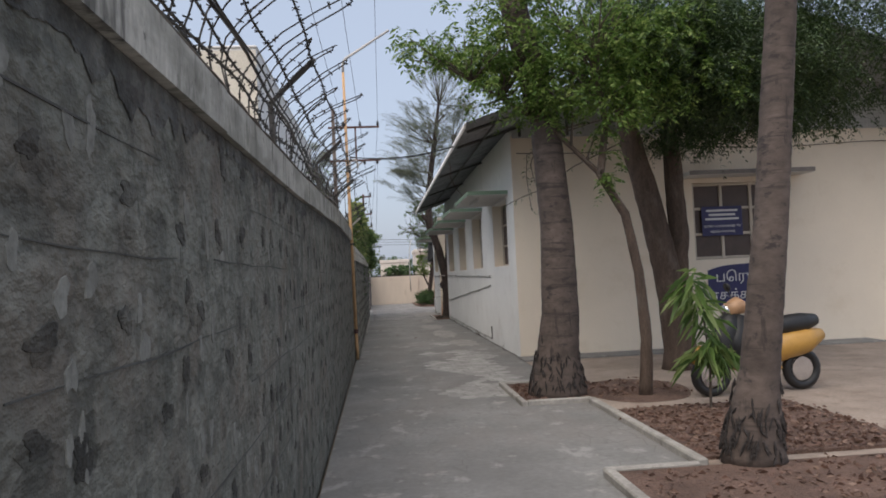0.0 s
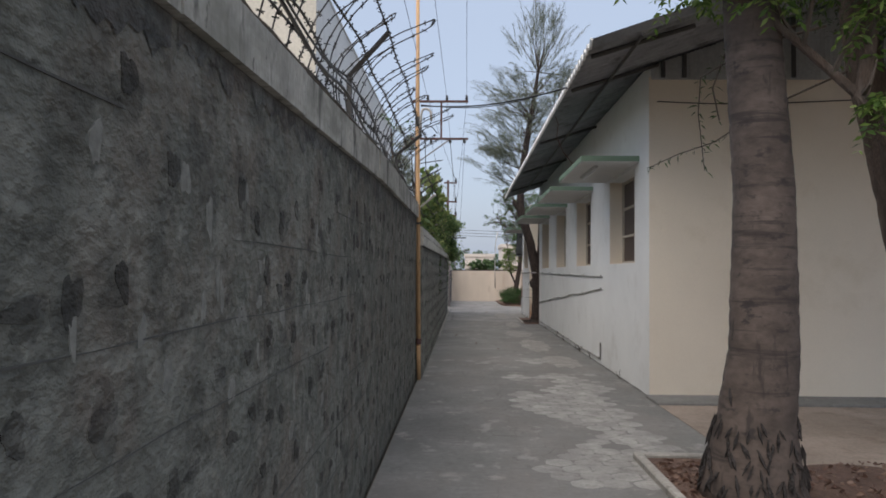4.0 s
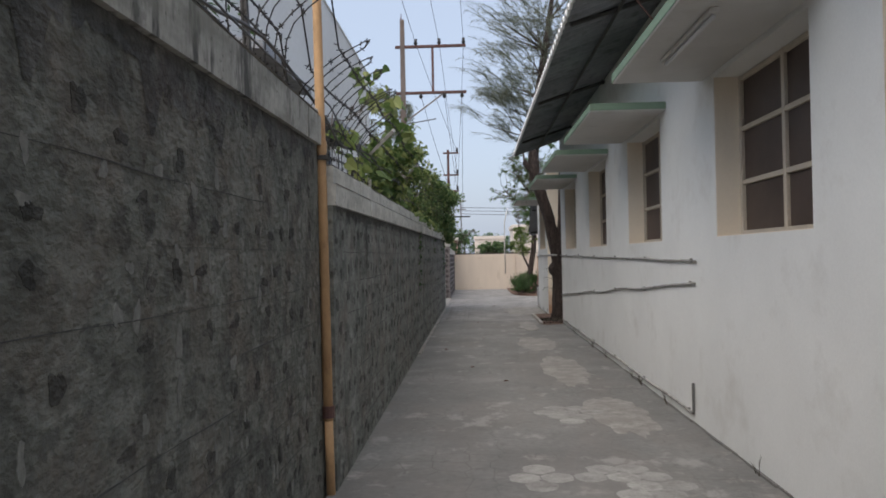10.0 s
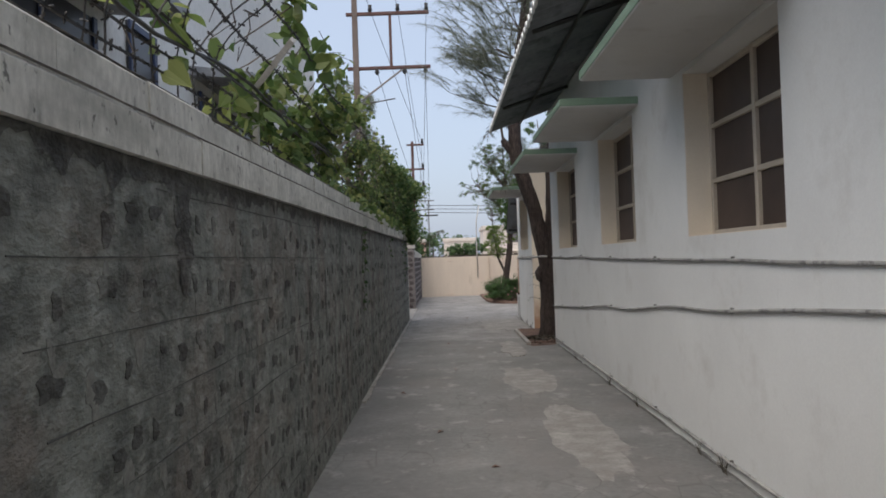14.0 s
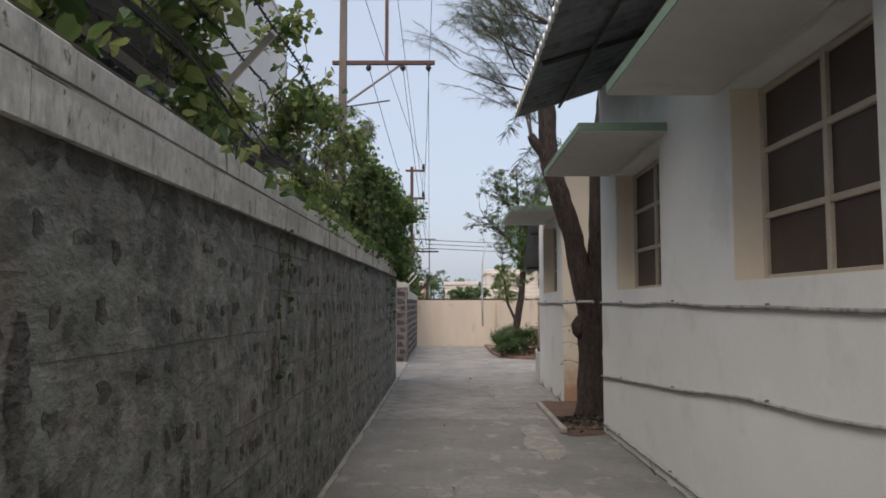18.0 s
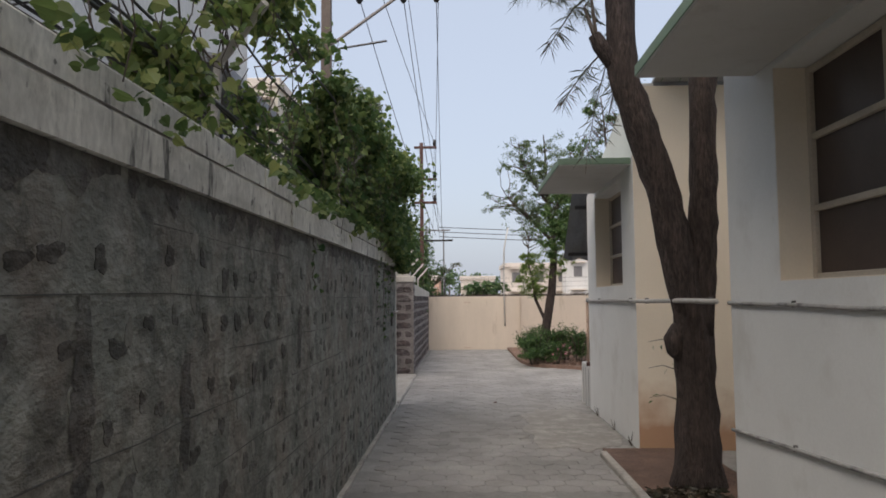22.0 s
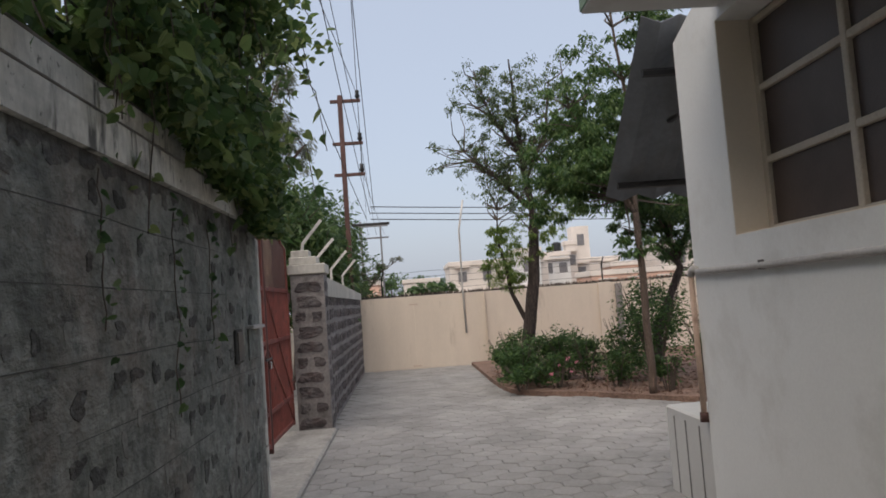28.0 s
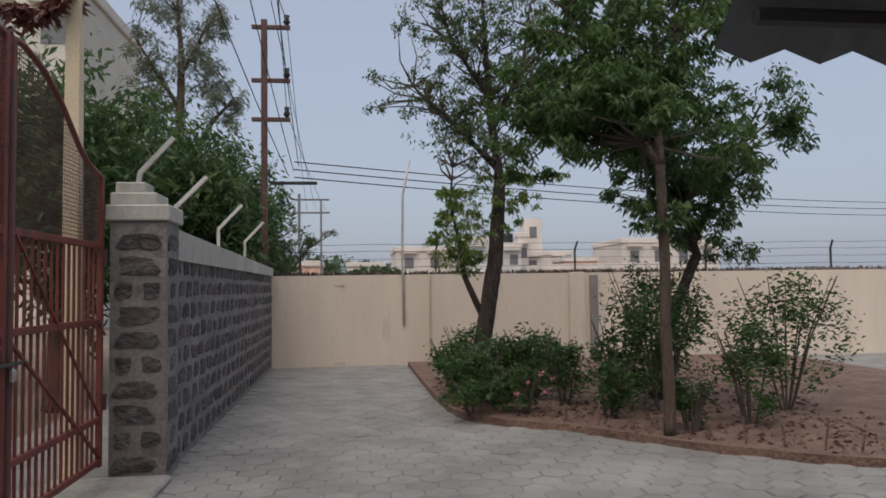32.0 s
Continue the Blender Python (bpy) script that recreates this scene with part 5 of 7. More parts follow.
setting("wall_end_render", Mesh().box(XL - 0.33, XL + 0.006, Y_GATE + 0.001, Y_GATE + 0.09, -0.2, 2.06, 0.02), M_COPE, "smooth grey cement end of the wall", "wall")

# ---- trees and plants ----
def tree(name, label, at, trunks, bark, crowns, leaf, leaf_size, aspect=0.45, droop=0.3, seed=1, group="", twigs=None, ring=0.0, wob=0.05, spread=1.0, up=0.0, sprays=0, feather=None):
    """A tree: tapered stems (paths of x, y, z, radius), twigs into the crown, and a crown of single leaves."""
    rng = np.random.default_rng(seed)
    t = thing(name, label, "tree", at, group)
    for i, path in enumerate(trunks):
        pts, rad = [], []
        for (a, b) in zip(path[:-1], path[1:]):
            k = max(2, int((Vector(b[:3]) - Vector(a[:3])).length / 0.12))
            for j in range(k):
                u = j / k
                p = Vector(a[:3]).lerp(Vector(b[:3]), u)
                p += Vector((noise.noise((p.z * 1.5, seed, i)), noise.noise((p.z * 1.5, i, seed)), 0)) * 0.02
                pts.append(p)
                r = a[3] + (b[3] - a[3]) * u
                rad.append(r * (1 + ring * (len(pts) % 2)))
        pts.append(Vector(path[-1][:3]))
        rad.append(path[-1][3])
        part("trunk" if i == 0 else "limb", T(pts, rad, seg=12, wob=wob, rng=rng), bark, t, "", True)
    if crowns:
        c = fuzz(rng, crowns)
        tw = Mesh()
        tips = []
        for p in trunks:
            for a, b in zip(p[:-1], p[1:]):
                if b[2] > 0.45 * max(e[2] for q in trunks for e in q):
                    tips += [Vector(a[:3]).lerp(Vector(b[:3]), u) for u in (0.3, 0.65, 1.0)]
        for q in c[rng.integers(0, len(c), twigs if twigs is not None else 60)]:
            q = Vector(q)
            s = min(tips, key=lambda e: (e - q).length + 1.2 * max(0, e.z - q.z + 0.25) + rng.uniform(0, 0.5))
            mid = s.lerp(q, 0.5) + Vector(rng.normal(scale=0.05, size=3))
            tw.tube([s, mid, q], [0.022, 0.012, 0.004], seg=4, caps=False)
        tagged(part("twig_tangle", tw, M_TWIG, t), kind="stuff")
        crown = Mesh()
        if sprays:
            for q in c[rng.integers(0, len(c), sprays)]:
                q = Vector(q)
                s = min(tips, key=lambda e: (e - q).length)
                d = (q - s).normalized() * 0.6 + Vector((rng.normal(0, 0.2), rng.normal(0, 0.2), 0.55))
                ln = rng.uniform(0.5, 0.95)
                bend = Vector((0, 0, -0.28))
                ax = [q + d * ln * u + bend * ln * u * u for u in np.linspace(0, 1, 6)]
                crown.tube(ax, [0.007, 0.006, 0.005, 0.004, 0.003, 0.002], seg=3, caps=False)
                for u in np.linspace(0.05, 1.0, 22):
                    k = min(4, int(u * 5))
                    p = ax[k].lerp(ax[k + 1], u * 5 - k)
                    g = (ax[k + 1] - ax[k]).normalized()
                    for _ in range(2):
                        e = (g * 0.9 + Vector(rng.normal(0, 0.55, 3))).normalized() * rng.uniform(0.10, 0.2) + Vector((0, 0, -0.03))
                        o = e.orthogonal().normalized() * 0.004
                        crown.add([p - o, p + o, p + e], [(0, 1, 2)])
        elif feather:
            crown.sprays(rng, c[rng.choice(len(c), min(len(c), feather[0]), replace=False)], feather[1], feather[2], leaf_size, aspect, droop)
        else:
            crown.leaves(rng, c, leaf_size, aspect, droop, spread, up)
        part("crown", crown, leaf, t)
    return t


# the swollen palm trunk by the path
def palm(at, path, seed, label):
    rng = np.random.default_rng(seed)
    t = thing("palm_tree", label, "tree", at, "palms by the path")
    pts, rad = [], []
    for a, b in zip(path[:-1], path[1:]):
        k = max(2, int((b[2] - a[2]) / 0.05))
        for j in range(k):
            u = j / k
            pts.append(Vector(a[:3]).lerp(Vector(b[:3]), u))
            rr = a[3] + (b[3] - a[3]) * u
            rad.append(rr * (1 + 0.012 * math.sin(pts[-1].z * 42 + 2 * noise.noise((pts[-1].z * 2, seed, 4))) + 0.022 * noise.noise((pts[-1].z * 9, seed, 0))))
    part("trunk", T(pts, rad, seg=18, wob=0.012, rng=rng), M_PALM, t, "", True)
    boots = Mesh()
    for i in range(150):
        z = abs(rng.normal(0, 0.24)) + 0.02
        a = rng.uniform(0, 2 * math.pi)
        r = np.interp(z, [p[2] for p in path], [p[3] for p in path])
        r2 = np.interp(z + 0.14, [p[2] for p in path], [p[3] for p in path])
        o, x0 = Vector((math.cos(a), math.sin(a), 0)), np.interp(z, [p[2] for p in path], [p[0] for p in path])
        side = Vector((-math.sin(a), math.cos(a), 0)) * rng.uniform(-0.03, 0.03)
        ln = rng.uniform(0.05, 0.14)
        boots.tube([Vector((x0, 0, z + ln)) + o * (r2 * 0.3 + r * 0.7) * 0.99 + side, Vector((x0, 0, z + ln * 0.5)) + o * (r + 0.004), Vector((x0, 0, z)) + o * (r + rng.uniform(0.006, 0.03)) - side], [0.004, rng.uniform(0.008, 0.016), 0.003], seg=4)
    tagged(part("scaly_bark", boots, M_SHAG, t, "peeling dark bark at the foot"), kind="stuff")
    top = Vector(path[-1][:3])
    for i in range(11):
        a = 2 * math.pi * i / 11 + rng.uniform(-0.2, 0.2)
        ln = rng.uniform(2.0, 2.6)
        rib = [top + Vector((math.cos(a), math.sin(a), 0)) * ln * u + Vector((0, 0, 0.9 * u - 1.7 * u * u)) for u in (0, 0.25, 0.5, 0.75, 1.0)]
        fr = Mesh().tube(rib, [0.03, 0.022, 0.016, 0.01, 0.004], seg=4)
        for u in np.linspace(0.15, 0.98, 26):
            s = min(3, int(u * 4))
            p = rib[s].lerp(rib[s + 1], u * 4 - s)
            d = (rib[s + 1] - rib[s]).normalized()
            side = d.cross(Vector((0, 0, 1))).normalized()
            for sg in (-1, 1):
                tip = p + (side * sg * 0.45 + d * 0.3 - Vector((0, 0, 0.25))) * (1.1 - 0.5 * abs(u - 0.5))
                fr.add([p - d * 0.015, p + d * 0.015, tip], [(0, 1, 2)])
        part("frond", fr, L_DEEP, t)
    return t


palm((1.95, 7.05, 0.02), [(0, 0, 0, 0.36), (0.0, 0, 0.12, 0.34), (0.02, 0, 0.5, 0.265), (0.08, 0, 1.0, 0.235), (0.09, 0, 2.1, 0.205), (0.0, 0, 3.5, 0.185), (-0.34, 0, 5.0, 0.17), (-0.75, 0, 6.6, 0.16), (-1.0, 0, 7.4, 0.16)], 3, "thick ringed palm trunk with flaking foot beside the path")
palm((2.54, 3.42, 0.02), [(0.08, 0, 0, 0.25), (0.08, 0, 0.15, 0.22), (0.17, 0, 0.7, 0.15), (0.34, 0, 1.9, 0.13), (0.52, 0, 3.5, 0.12), (0.75, 0, 6.2, 0.11)], 4, "slim palm trunk with dark scaly foot")
tree("slender_tree", "slender leaning tree with fresh green feathery crown", (2.95, 6.7, 0.0),
     [[(0, 0, 0, 0.085), (0.05, 0, 0.69, 0.07), (0.0, 0, 1.53, 0.06), (-0.13, 0, 2.23, 0.055), (-0.42, 0, 2.73, 0.05), (-0.32, 0, 3.36, 0.04), (-0.4, 0.1, 4.2, 0.03)],
      [(-0.42, 0, 2.73, 0.035), (-0.9, 0.2, 3.3, 0.025), (-1.9, 0.3, 4.0, 0.015)], [(-0.32, 0, 3.36, 0.03), (0.6, 0.3, 3.9, 0.02), (1.2, 0.2, 4.4, 0.012)]],
     M_BARK, [((-0.2, 0.3, 4.43), (1.2, 1.2, 0.7), 9500), ((-1.45, 0.3, 4.13), (0.8, 0.9, 0.5), 4940), ((-2.2, 0.3, 4.48), (0.7, 0.6, 0.4), 1710), ((-1.3, 0.4, 5.08), (0.9, 0.9, 0.5), 2850), ((0.7, 0.2, 4.58), (0.6, 0.9, 0.5), 2850), ((0.1, -0.1, 3.7), (0.6, 0.5, 0.36), 2280), ((1.1, -0.2, 3.88), (0.35, 0.4, 0.3), 665), ((-0.4, -0.2, 3.38), (0.3, 0.3, 0.4), 570), ((-0.95, 0, 3.68), (0.5, 0.45, 0.35), 1520), ((-0.35, -0.1, 2.78), (0.3, 0.3, 0.3), 247)],
     L_BRIGHT, 0.072, 0.42, 0.6, seed=21, twigs=130, feather=(2300, 0.2, 6))
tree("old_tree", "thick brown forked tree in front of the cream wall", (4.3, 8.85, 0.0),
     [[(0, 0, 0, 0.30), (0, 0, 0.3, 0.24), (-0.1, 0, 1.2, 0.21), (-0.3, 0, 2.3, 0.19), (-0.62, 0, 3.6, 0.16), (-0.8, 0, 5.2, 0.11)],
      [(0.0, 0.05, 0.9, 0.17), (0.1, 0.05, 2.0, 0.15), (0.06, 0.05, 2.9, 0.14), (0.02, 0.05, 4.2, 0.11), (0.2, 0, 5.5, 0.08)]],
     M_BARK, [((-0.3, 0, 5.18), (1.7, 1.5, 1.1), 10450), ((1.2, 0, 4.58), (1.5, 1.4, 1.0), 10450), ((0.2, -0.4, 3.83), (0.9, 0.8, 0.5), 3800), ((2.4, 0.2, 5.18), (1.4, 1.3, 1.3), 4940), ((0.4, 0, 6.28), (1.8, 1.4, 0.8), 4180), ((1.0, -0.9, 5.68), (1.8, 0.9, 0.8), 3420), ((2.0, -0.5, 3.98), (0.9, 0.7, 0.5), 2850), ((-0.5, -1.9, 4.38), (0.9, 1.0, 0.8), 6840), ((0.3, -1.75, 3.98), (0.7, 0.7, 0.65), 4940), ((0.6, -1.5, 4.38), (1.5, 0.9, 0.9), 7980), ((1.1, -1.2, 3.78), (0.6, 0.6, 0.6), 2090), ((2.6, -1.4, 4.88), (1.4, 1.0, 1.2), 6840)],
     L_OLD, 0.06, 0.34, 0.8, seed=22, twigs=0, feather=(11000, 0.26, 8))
old = bpy.data.objects["old_tree"]
orng = np.random.default_rng(41)
for run, n in (([(-0.62, 0, 3.55), (-1.5, 0.1, 3.15), (-1.95, 0.15, 2.84), (-2.3, 0.15, 2.72), (-2.6, 0.15, 2.58)], 36), ([(-1.2, -0.5, 3.75), (-1.9, -0.8, 3.5), (-2.4, -0.85, 3.2), (-2.42, -0.85, 2.9), (-2.37, -0.85, 2.42)], 30), ([(-1.6, -1.0, 3.6), (-2.3, -1.3, 3.4), (-2.45, -1.3, 3.0), (-2.4, -1.3, 2.75)], 20)):
    br = part("low_branch", T(run, [0.013, 0.009, 0.006, 0.005, 0.003][:len(run)], seg=5), M_TWIG, old, "thin drooping branch")
    q = [Vector(run[k]).lerp(Vector(run[k + 1]), u) for k in range(1, len(run) - 1) for u in np.linspace(0, 1, n // (len(run) - 2))]
    part("leaves", Mesh().leaves(orng, np.array([tuple(e) for e in q]) + orng.normal(0, 0.012, (len(q), 3)), 0.07, 0.17, 0.5), L_BUSH, br)
for run in ([(-0.9, -1.2, 5.2), (-0.75, -1.25, 4.2), (-0.95, -1.3, 3.5), (-0.7, -1.3, 3.3)], [(0.9, -1.6, 5.4), (1.05, -1.6, 4.4), (0.8, -1.6, 3.7), (1.2, -1.6, 3.35)]):
    part("hanging_vine", T(run, 0.009, seg=5), M_PIPE_W, old, "pale hanging vine")
# tree wedged between the two buildings
tree("feathery_tree", "dark forked tree with grey feathery crown between the buildings", (2.36, 26.3, 0.0),
     [[(0, 0, 0, 0.25), (0, 0, 0.22, 0.19), (0, 0, 0.9, 0.17), (-0.02, 0, 1.5, 0.16), (-0.25, 0, 2.6, 0.14), (-0.56, 0, 3.6, 0.135), (-0.58, 0, 4.5, 0.12), (-0.34, 0, 6.06, 0.1), (0.0, 0, 8.2, 0.05)],
      [(0.04, 0, 1.3, 0.13), (0.11, 0, 2.27, 0.12), (0.13, 0, 3.38, 0.115), (0.33, 0.2, 4.94, 0.1), (0.55, 0.2, 6.95, 0.06)],
      [(-0.56, 0, 3.6, 0.08), (-0.76, -0.05, 3.85, 0.07), (-0.81, -0.05, 3.94, 0.055)]],
     M_BARK_D, [((-0.48, 0, 6.5), (1.3, 1.2, 1.65), 3600), ((0.19, 0, 8.75), (1.1, 1.1, 1.5), 2200), ((-1.04, -0.2, 5.2), (0.82, 0.9, 0.66), 1100), ((0.86, 0.2, 7.4), (1.0, 1.0, 1.75), 1500), ((-0.82, 0.3, 4.5), (0.55, 0.55, 0.4), 350)],
     L_GREY, 0.30, 0.045, -0.05, seed=23, twigs=110, sprays=1050, wob=0.09)
bed = setting("tree_pit", Mesh().box(1.84, 2.85, 25.3, 27.9, -0.05, 0.025), M_SOIL, "dark soil pit at the tree's foot", "soil")
setting("tree_pit_kerb", Mesh().box(1.76, 1.835, 25.1, 27.6, -0.02, 0.06, 0.012), M_KERB, "low pale cement kerb round the pit", "kerb")

spill = []
for k in range(40):
    a = 2 * math.pi * k / 40
    g = 1 + 0.35 * noise.noise((math.cos(a) * 1.5, math.sin(a) * 1.5, 4)) + 0.12 * noise.noise((math.cos(a) * 6, math.sin(a) * 6, 7))
    spill.append((2.0 + 0.26 * g * math.cos(a), 25.16 + 0.34 * g * math.sin(a)))
setting("soil_spill", Mesh().add([(2.0, 25.16, 0.014)] + [(x, y, 0.004) for x, y in spill], [(0, 1 + k, 1 + (k + 1) % 40) for k in range(40)]), M_SOIL, "dark soil spilled from the pit onto the path", "soil")
# trees in the garden bed
def clumps(seed, limbs, n, leaves, r=(0.2, 0.42), u0=0.3, off=0.22):
    """Small tufts of leaves strung along the limbs (paths of x, y, z, radius)."""
    rng = np.random.default_rng(seed)
    out = []
    for q in range(n):
        path = limbs[int(rng.integers(0, len(limbs)))]
        u = rng.uniform(u0, 1.0) * (len(path) - 1)
        k = min(int(u), len(path) - 2)
        a, b = np.array(path[k][:3]), np.array(path[k + 1][:3])
        c = a + (b - a) * (u - k) + rng.normal(0, off, 3) * (1, 1, 0.7)
        s = rng.uniform(*r)
        out.append((tuple(c), (s, s, s * rng.uniform(0.55, 0.9)), int(leaves * rng.uniform(0.5, 1.4))))
    return out


stems = [[(0.3, 0, 2.95, 0.07), (0.18, 0, 3.9, 0.06), (0.12, 0, 4.8, 0.04), (0.05, 0, 6.1, 0.015)], [(0.28, 0, 3.1, 0.05), (-0.35, 0.1, 3.8, 0.035), (-0.95, 0.1, 4.35, 0.015)], [(0.2, 0, 3.7, 0.045), (0.65, -0.1, 4.6, 0.03), (0.8, 0, 5.6, 0.012)], [(0.15, 0, 4.2, 0.04), (-0.4, 0, 5.0, 0.025), (-0.6, -0.1, 5.7, 0.01)]]
low = [[(0.02, 0, 0.95, 0.05), (-0.25, 0, 1.55, 0.04), (-0.3, 0, 2.0, 0.03), (-0.45, 0, 2.6, 0.02), (-0.4, 0, 3.15, 0.01)]]
tree("garden_tree", "slender dark garden tree with open airy crown", (2.62, 40.4, 0.05),
     [[(-0.05, 0, 0, 0.15), (0, 0, 0.65, 0.125), (0.2, 0, 1.75, 0.11), (0.3, 0, 2.95, 0.09)]] + stems + low, M_BARK_D,
     clumps(301, stems, 115, 150, u0=0.3, off=0.3) + clumps(303, [[(0.3, 0, 2.8, 0), (0.1, 0, 3.4, 0)]], 6, 90, (0.15, 0.3), 0.0, 0.22),
     L_AIRY, 0.058, 0.36, 0.8, seed=31, twigs=200)
lrng = np.random.default_rng(36)
gt = bpy.data.objects["garden_tree"]
part("low_foliage", Mesh().leaves(lrng, fuzz(lrng, clumps(302, low, 22, 210, (0.18, 0.32), 0.25, 0.2) + clumps(307, [[(0.25, 0, 2.3, 0), (0.5, 0, 2.9, 0), (0.75, 0, 3.4, 0)]], 14, 200, (0.18, 0.3), 0.0, 0.2)), 0.062, 0.36, 0.8), L_LOW, gt, "bright yellow green lower leaves")
stems = [[(-0.02, 0, 2.5, 0.045), (-0.3, 0.6, 3.3, 0.035), (-0.65, 0.7, 4.2, 0.012)], [(-0.02, 0, 2.5, 0.04), (0.2, 0.5, 3.8, 0.03), (0.0, 0.6, 6.2, 0.012)], [(-0.1, 0.3, 3.0, 0.04), (-0.75, 0.8, 3.2, 0.02)], [(0.1, 0.3, 3.2, 0.04), (0.7, 0.8, 4.4, 0.02), (0.9, 0.6, 6.2, 0.01)]]
tree("garden_tree", "broad leafy garden tree on a thin straight stem", (3.62, 36.3, 0.05), [[(0, 0, 0, 0.055), (0.0, 0, 1.65, 0.05), (-0.02, 0, 2.5, 0.045)]] + stems, M_BARK,
     clumps(304, stems, 110, 380, (0.28, 0.5), 0.2, 0.32), L_TREE, 0.078, 0.34, 0.8, seed=32, twigs=120)
stems = [[(0.45, 0, 1.9, 0.05), (0.2, -0.2, 2.6, 0.035), (-0.1, -0.3, 3.4, 0.015)], [(0.45, 0, 1.9, 0.05), (0.9, 0, 2.8, 0.03), (1.3, -0.2, 3.6, 0.012)]]
tree("garden_tree", "dark leaning garden tree with a low dense crown", (4.45, 38.4, 0.05), [[(-0.05, 0, 0, 0.09), (0.02, 0, 0.75, 0.075), (0.5, 0, 1.75, 0.06), (0.45, 0, 1.9, 0.05)]] + stems, M_BARK_D,
     clumps(305, stems, 38, 420, (0.28, 0.5), 0.1, 0.28), L_DEEP, 0.075, 0.36, 0.7, seed=33, twigs=70)
# garden bed with its rounded kerb
BED_X, BED_Y = [1.80, 1.86, 2.0, 2.33, 2.88, 3.33, 3.70, 4.5, 6.0, 9.0], [39.6, 38.3, 37.8, 37.4, 37.0, 36.45, 35.95, 35.3, 34.6, 34.2]
edge = [(1.78, Y_FAR - 0.1)] + list(zip(BED_X, BED_Y)) + [(9.0, Y_FAR - 0.1)]
nb = len(edge)
setting("garden_bed", Mesh().add([(x, y, z) for z in (-0.05, 0.07) for x, y in edge], [tuple(range(nb))[::-1], tuple(range(nb, 2 * nb))] + [(k, (k + 1) % nb, nb + (k + 1) % nb, nb + k) for k in range(nb)]), M_RED, "raised bed of dry red soil", "soil")


def shrub(at, r, h, n, leaf, size, seed, label, aspect=0.4):
    rng = np.random.default_rng(seed)
    s = thing("shrub", label, "plant", at, "shrubs in the bed")
    st = Mesh()
    for i in range(9):
        a = rng.uniform(0, 6.28)
        st.tube([(0.05 * math.cos(a), 0.05 * math.sin(a), -0.02), (0.4 * r * math.cos(a), 0.4 * r * math.sin(a), h * 0.5), (0.8 * r * math.cos(a), 0.8 * r * math.sin(a), h * 0.9)], [0.012, 0.009, 0.004], seg=4)
    tagged(part("stem_tangle", st, M_TWIG, s), kind="stuff")
    part("foliage", Mesh().leaves(rng, fuzz(rng, [((0, 0, h * 0.52), (r, r, h * 0.45), n)]), size, aspect, 0.0), leaf, s)
    return s


for i, (x, y, r, h, n) in enumerate([(2.05, 39.2, 0.42, 0.8, 900), (2.2, 38.4, 0.46, 0.75, 1000), (2.05, 37.7, 0.34, 0.42, 600), (2.6, 38.7, 0.5, 0.8, 1000), (2.95, 38.4, 0.45, 0.95, 1000), (2.6, 37.4, 0.32, 0.55, 500), (3.2, 37.9, 0.3, 0.75, 500), (2.35, 39.9, 0.4, 0.9, 700), (3.5, 39.6, 0.45, 0.7, 600), (3.4, 36.9, 0.32, 0.65, 500), (4.1, 37.2, 0.55, 1.5, 1200), (4.5, 38.4, 0.7, 1.8, 1400), (3.9, 36.1, 0.28, 0.55, 350), (4.6, 36.3, 0.4, 1.0, 600), (5.4, 37.0, 0.7, 1.6, 1200), (3.75, 37.6, 0.4, 1.1, 700)]):
    shrub((x, y + (0.35 if x > 2.3 else 0.1), 0.07), r, h, n * 2, L_BUSH, 0.064, 50 + i, "dense low green shrub in the red soil" if h < 1 else "tall loose green shrub beside the wall")
grng = np.random.default_rng(8)
M_PETAL = shade("pink_petal", (0.62, 0.22, 0.30), 0.7, 0.2, 8, 60, 0.0)
for i, (x, y, z) in enumerate(((2.62, 37.55, 0.42), (2.78, 37.5, 0.33), (2.5, 37.6, 0.3), (2.72, 37.45, 0.52), (2.9, 37.6, 0.45), (2.1, 37.9, 0.35))):
    fl = thing("flower", "small pink blossom on the shrub", "flower", (x, y, z), "pink blossoms")
    part("petals", Mesh().leaves(grng, np.zeros((7, 3)) + grng.normal(0, 0.012, (7, 3)), 0.045, 0.7, 0.0), M_PETAL, fl)
for i in range(9):
    x = 2.9 + i * 0.24
    y = float(np.interp(x, BED_X, BED_Y)) + 0.2
    sap = thing("dry_stake", "short dry stick standing in the red soil", "stick", (x, y, 0.05), "sticks along the bed")
    part("stick", T([(0, 0, 0), (grng.uniform(-0.04, 0.04), 0, grng.uniform(0.12, 0.3))], 0.011, seg=5), M_RED, sap)

pl = np.stack([grng.uniform(1.85, 6.0, 2600), grng.uniform(34.6, 41.0, 2600), np.full(2600, 0.08)], 1)
pl = np.array([p for p in pl if p[1] > np.interp(p[0], BED_X, BED_Y) + 0.1])
tagged(part("fallen_leaves", Mesh().leaves(grng, pl, 0.07, 0.5, 0.0, 4.0), L_DRY), "dry brown leaves strewn over the red bed", "leaves", kind="stuff")
pl = np.stack([grng.uniform(1.86, 2.45, 420), np.abs(grng.normal(0, 0.32, 420)) * -1 + 26.1, grng.uniform(0.03, 0.06, 420)], 1)
tagged(part("pit_litter", Mesh().leaves(grng, pl, 0.075, 0.5, 0.0, 3.0), L_LITTER), "dark rotting leaves heaped at the tree's foot", "leaves", kind="stuff")
ftree = bpy.data.objects["feathery_tree"]
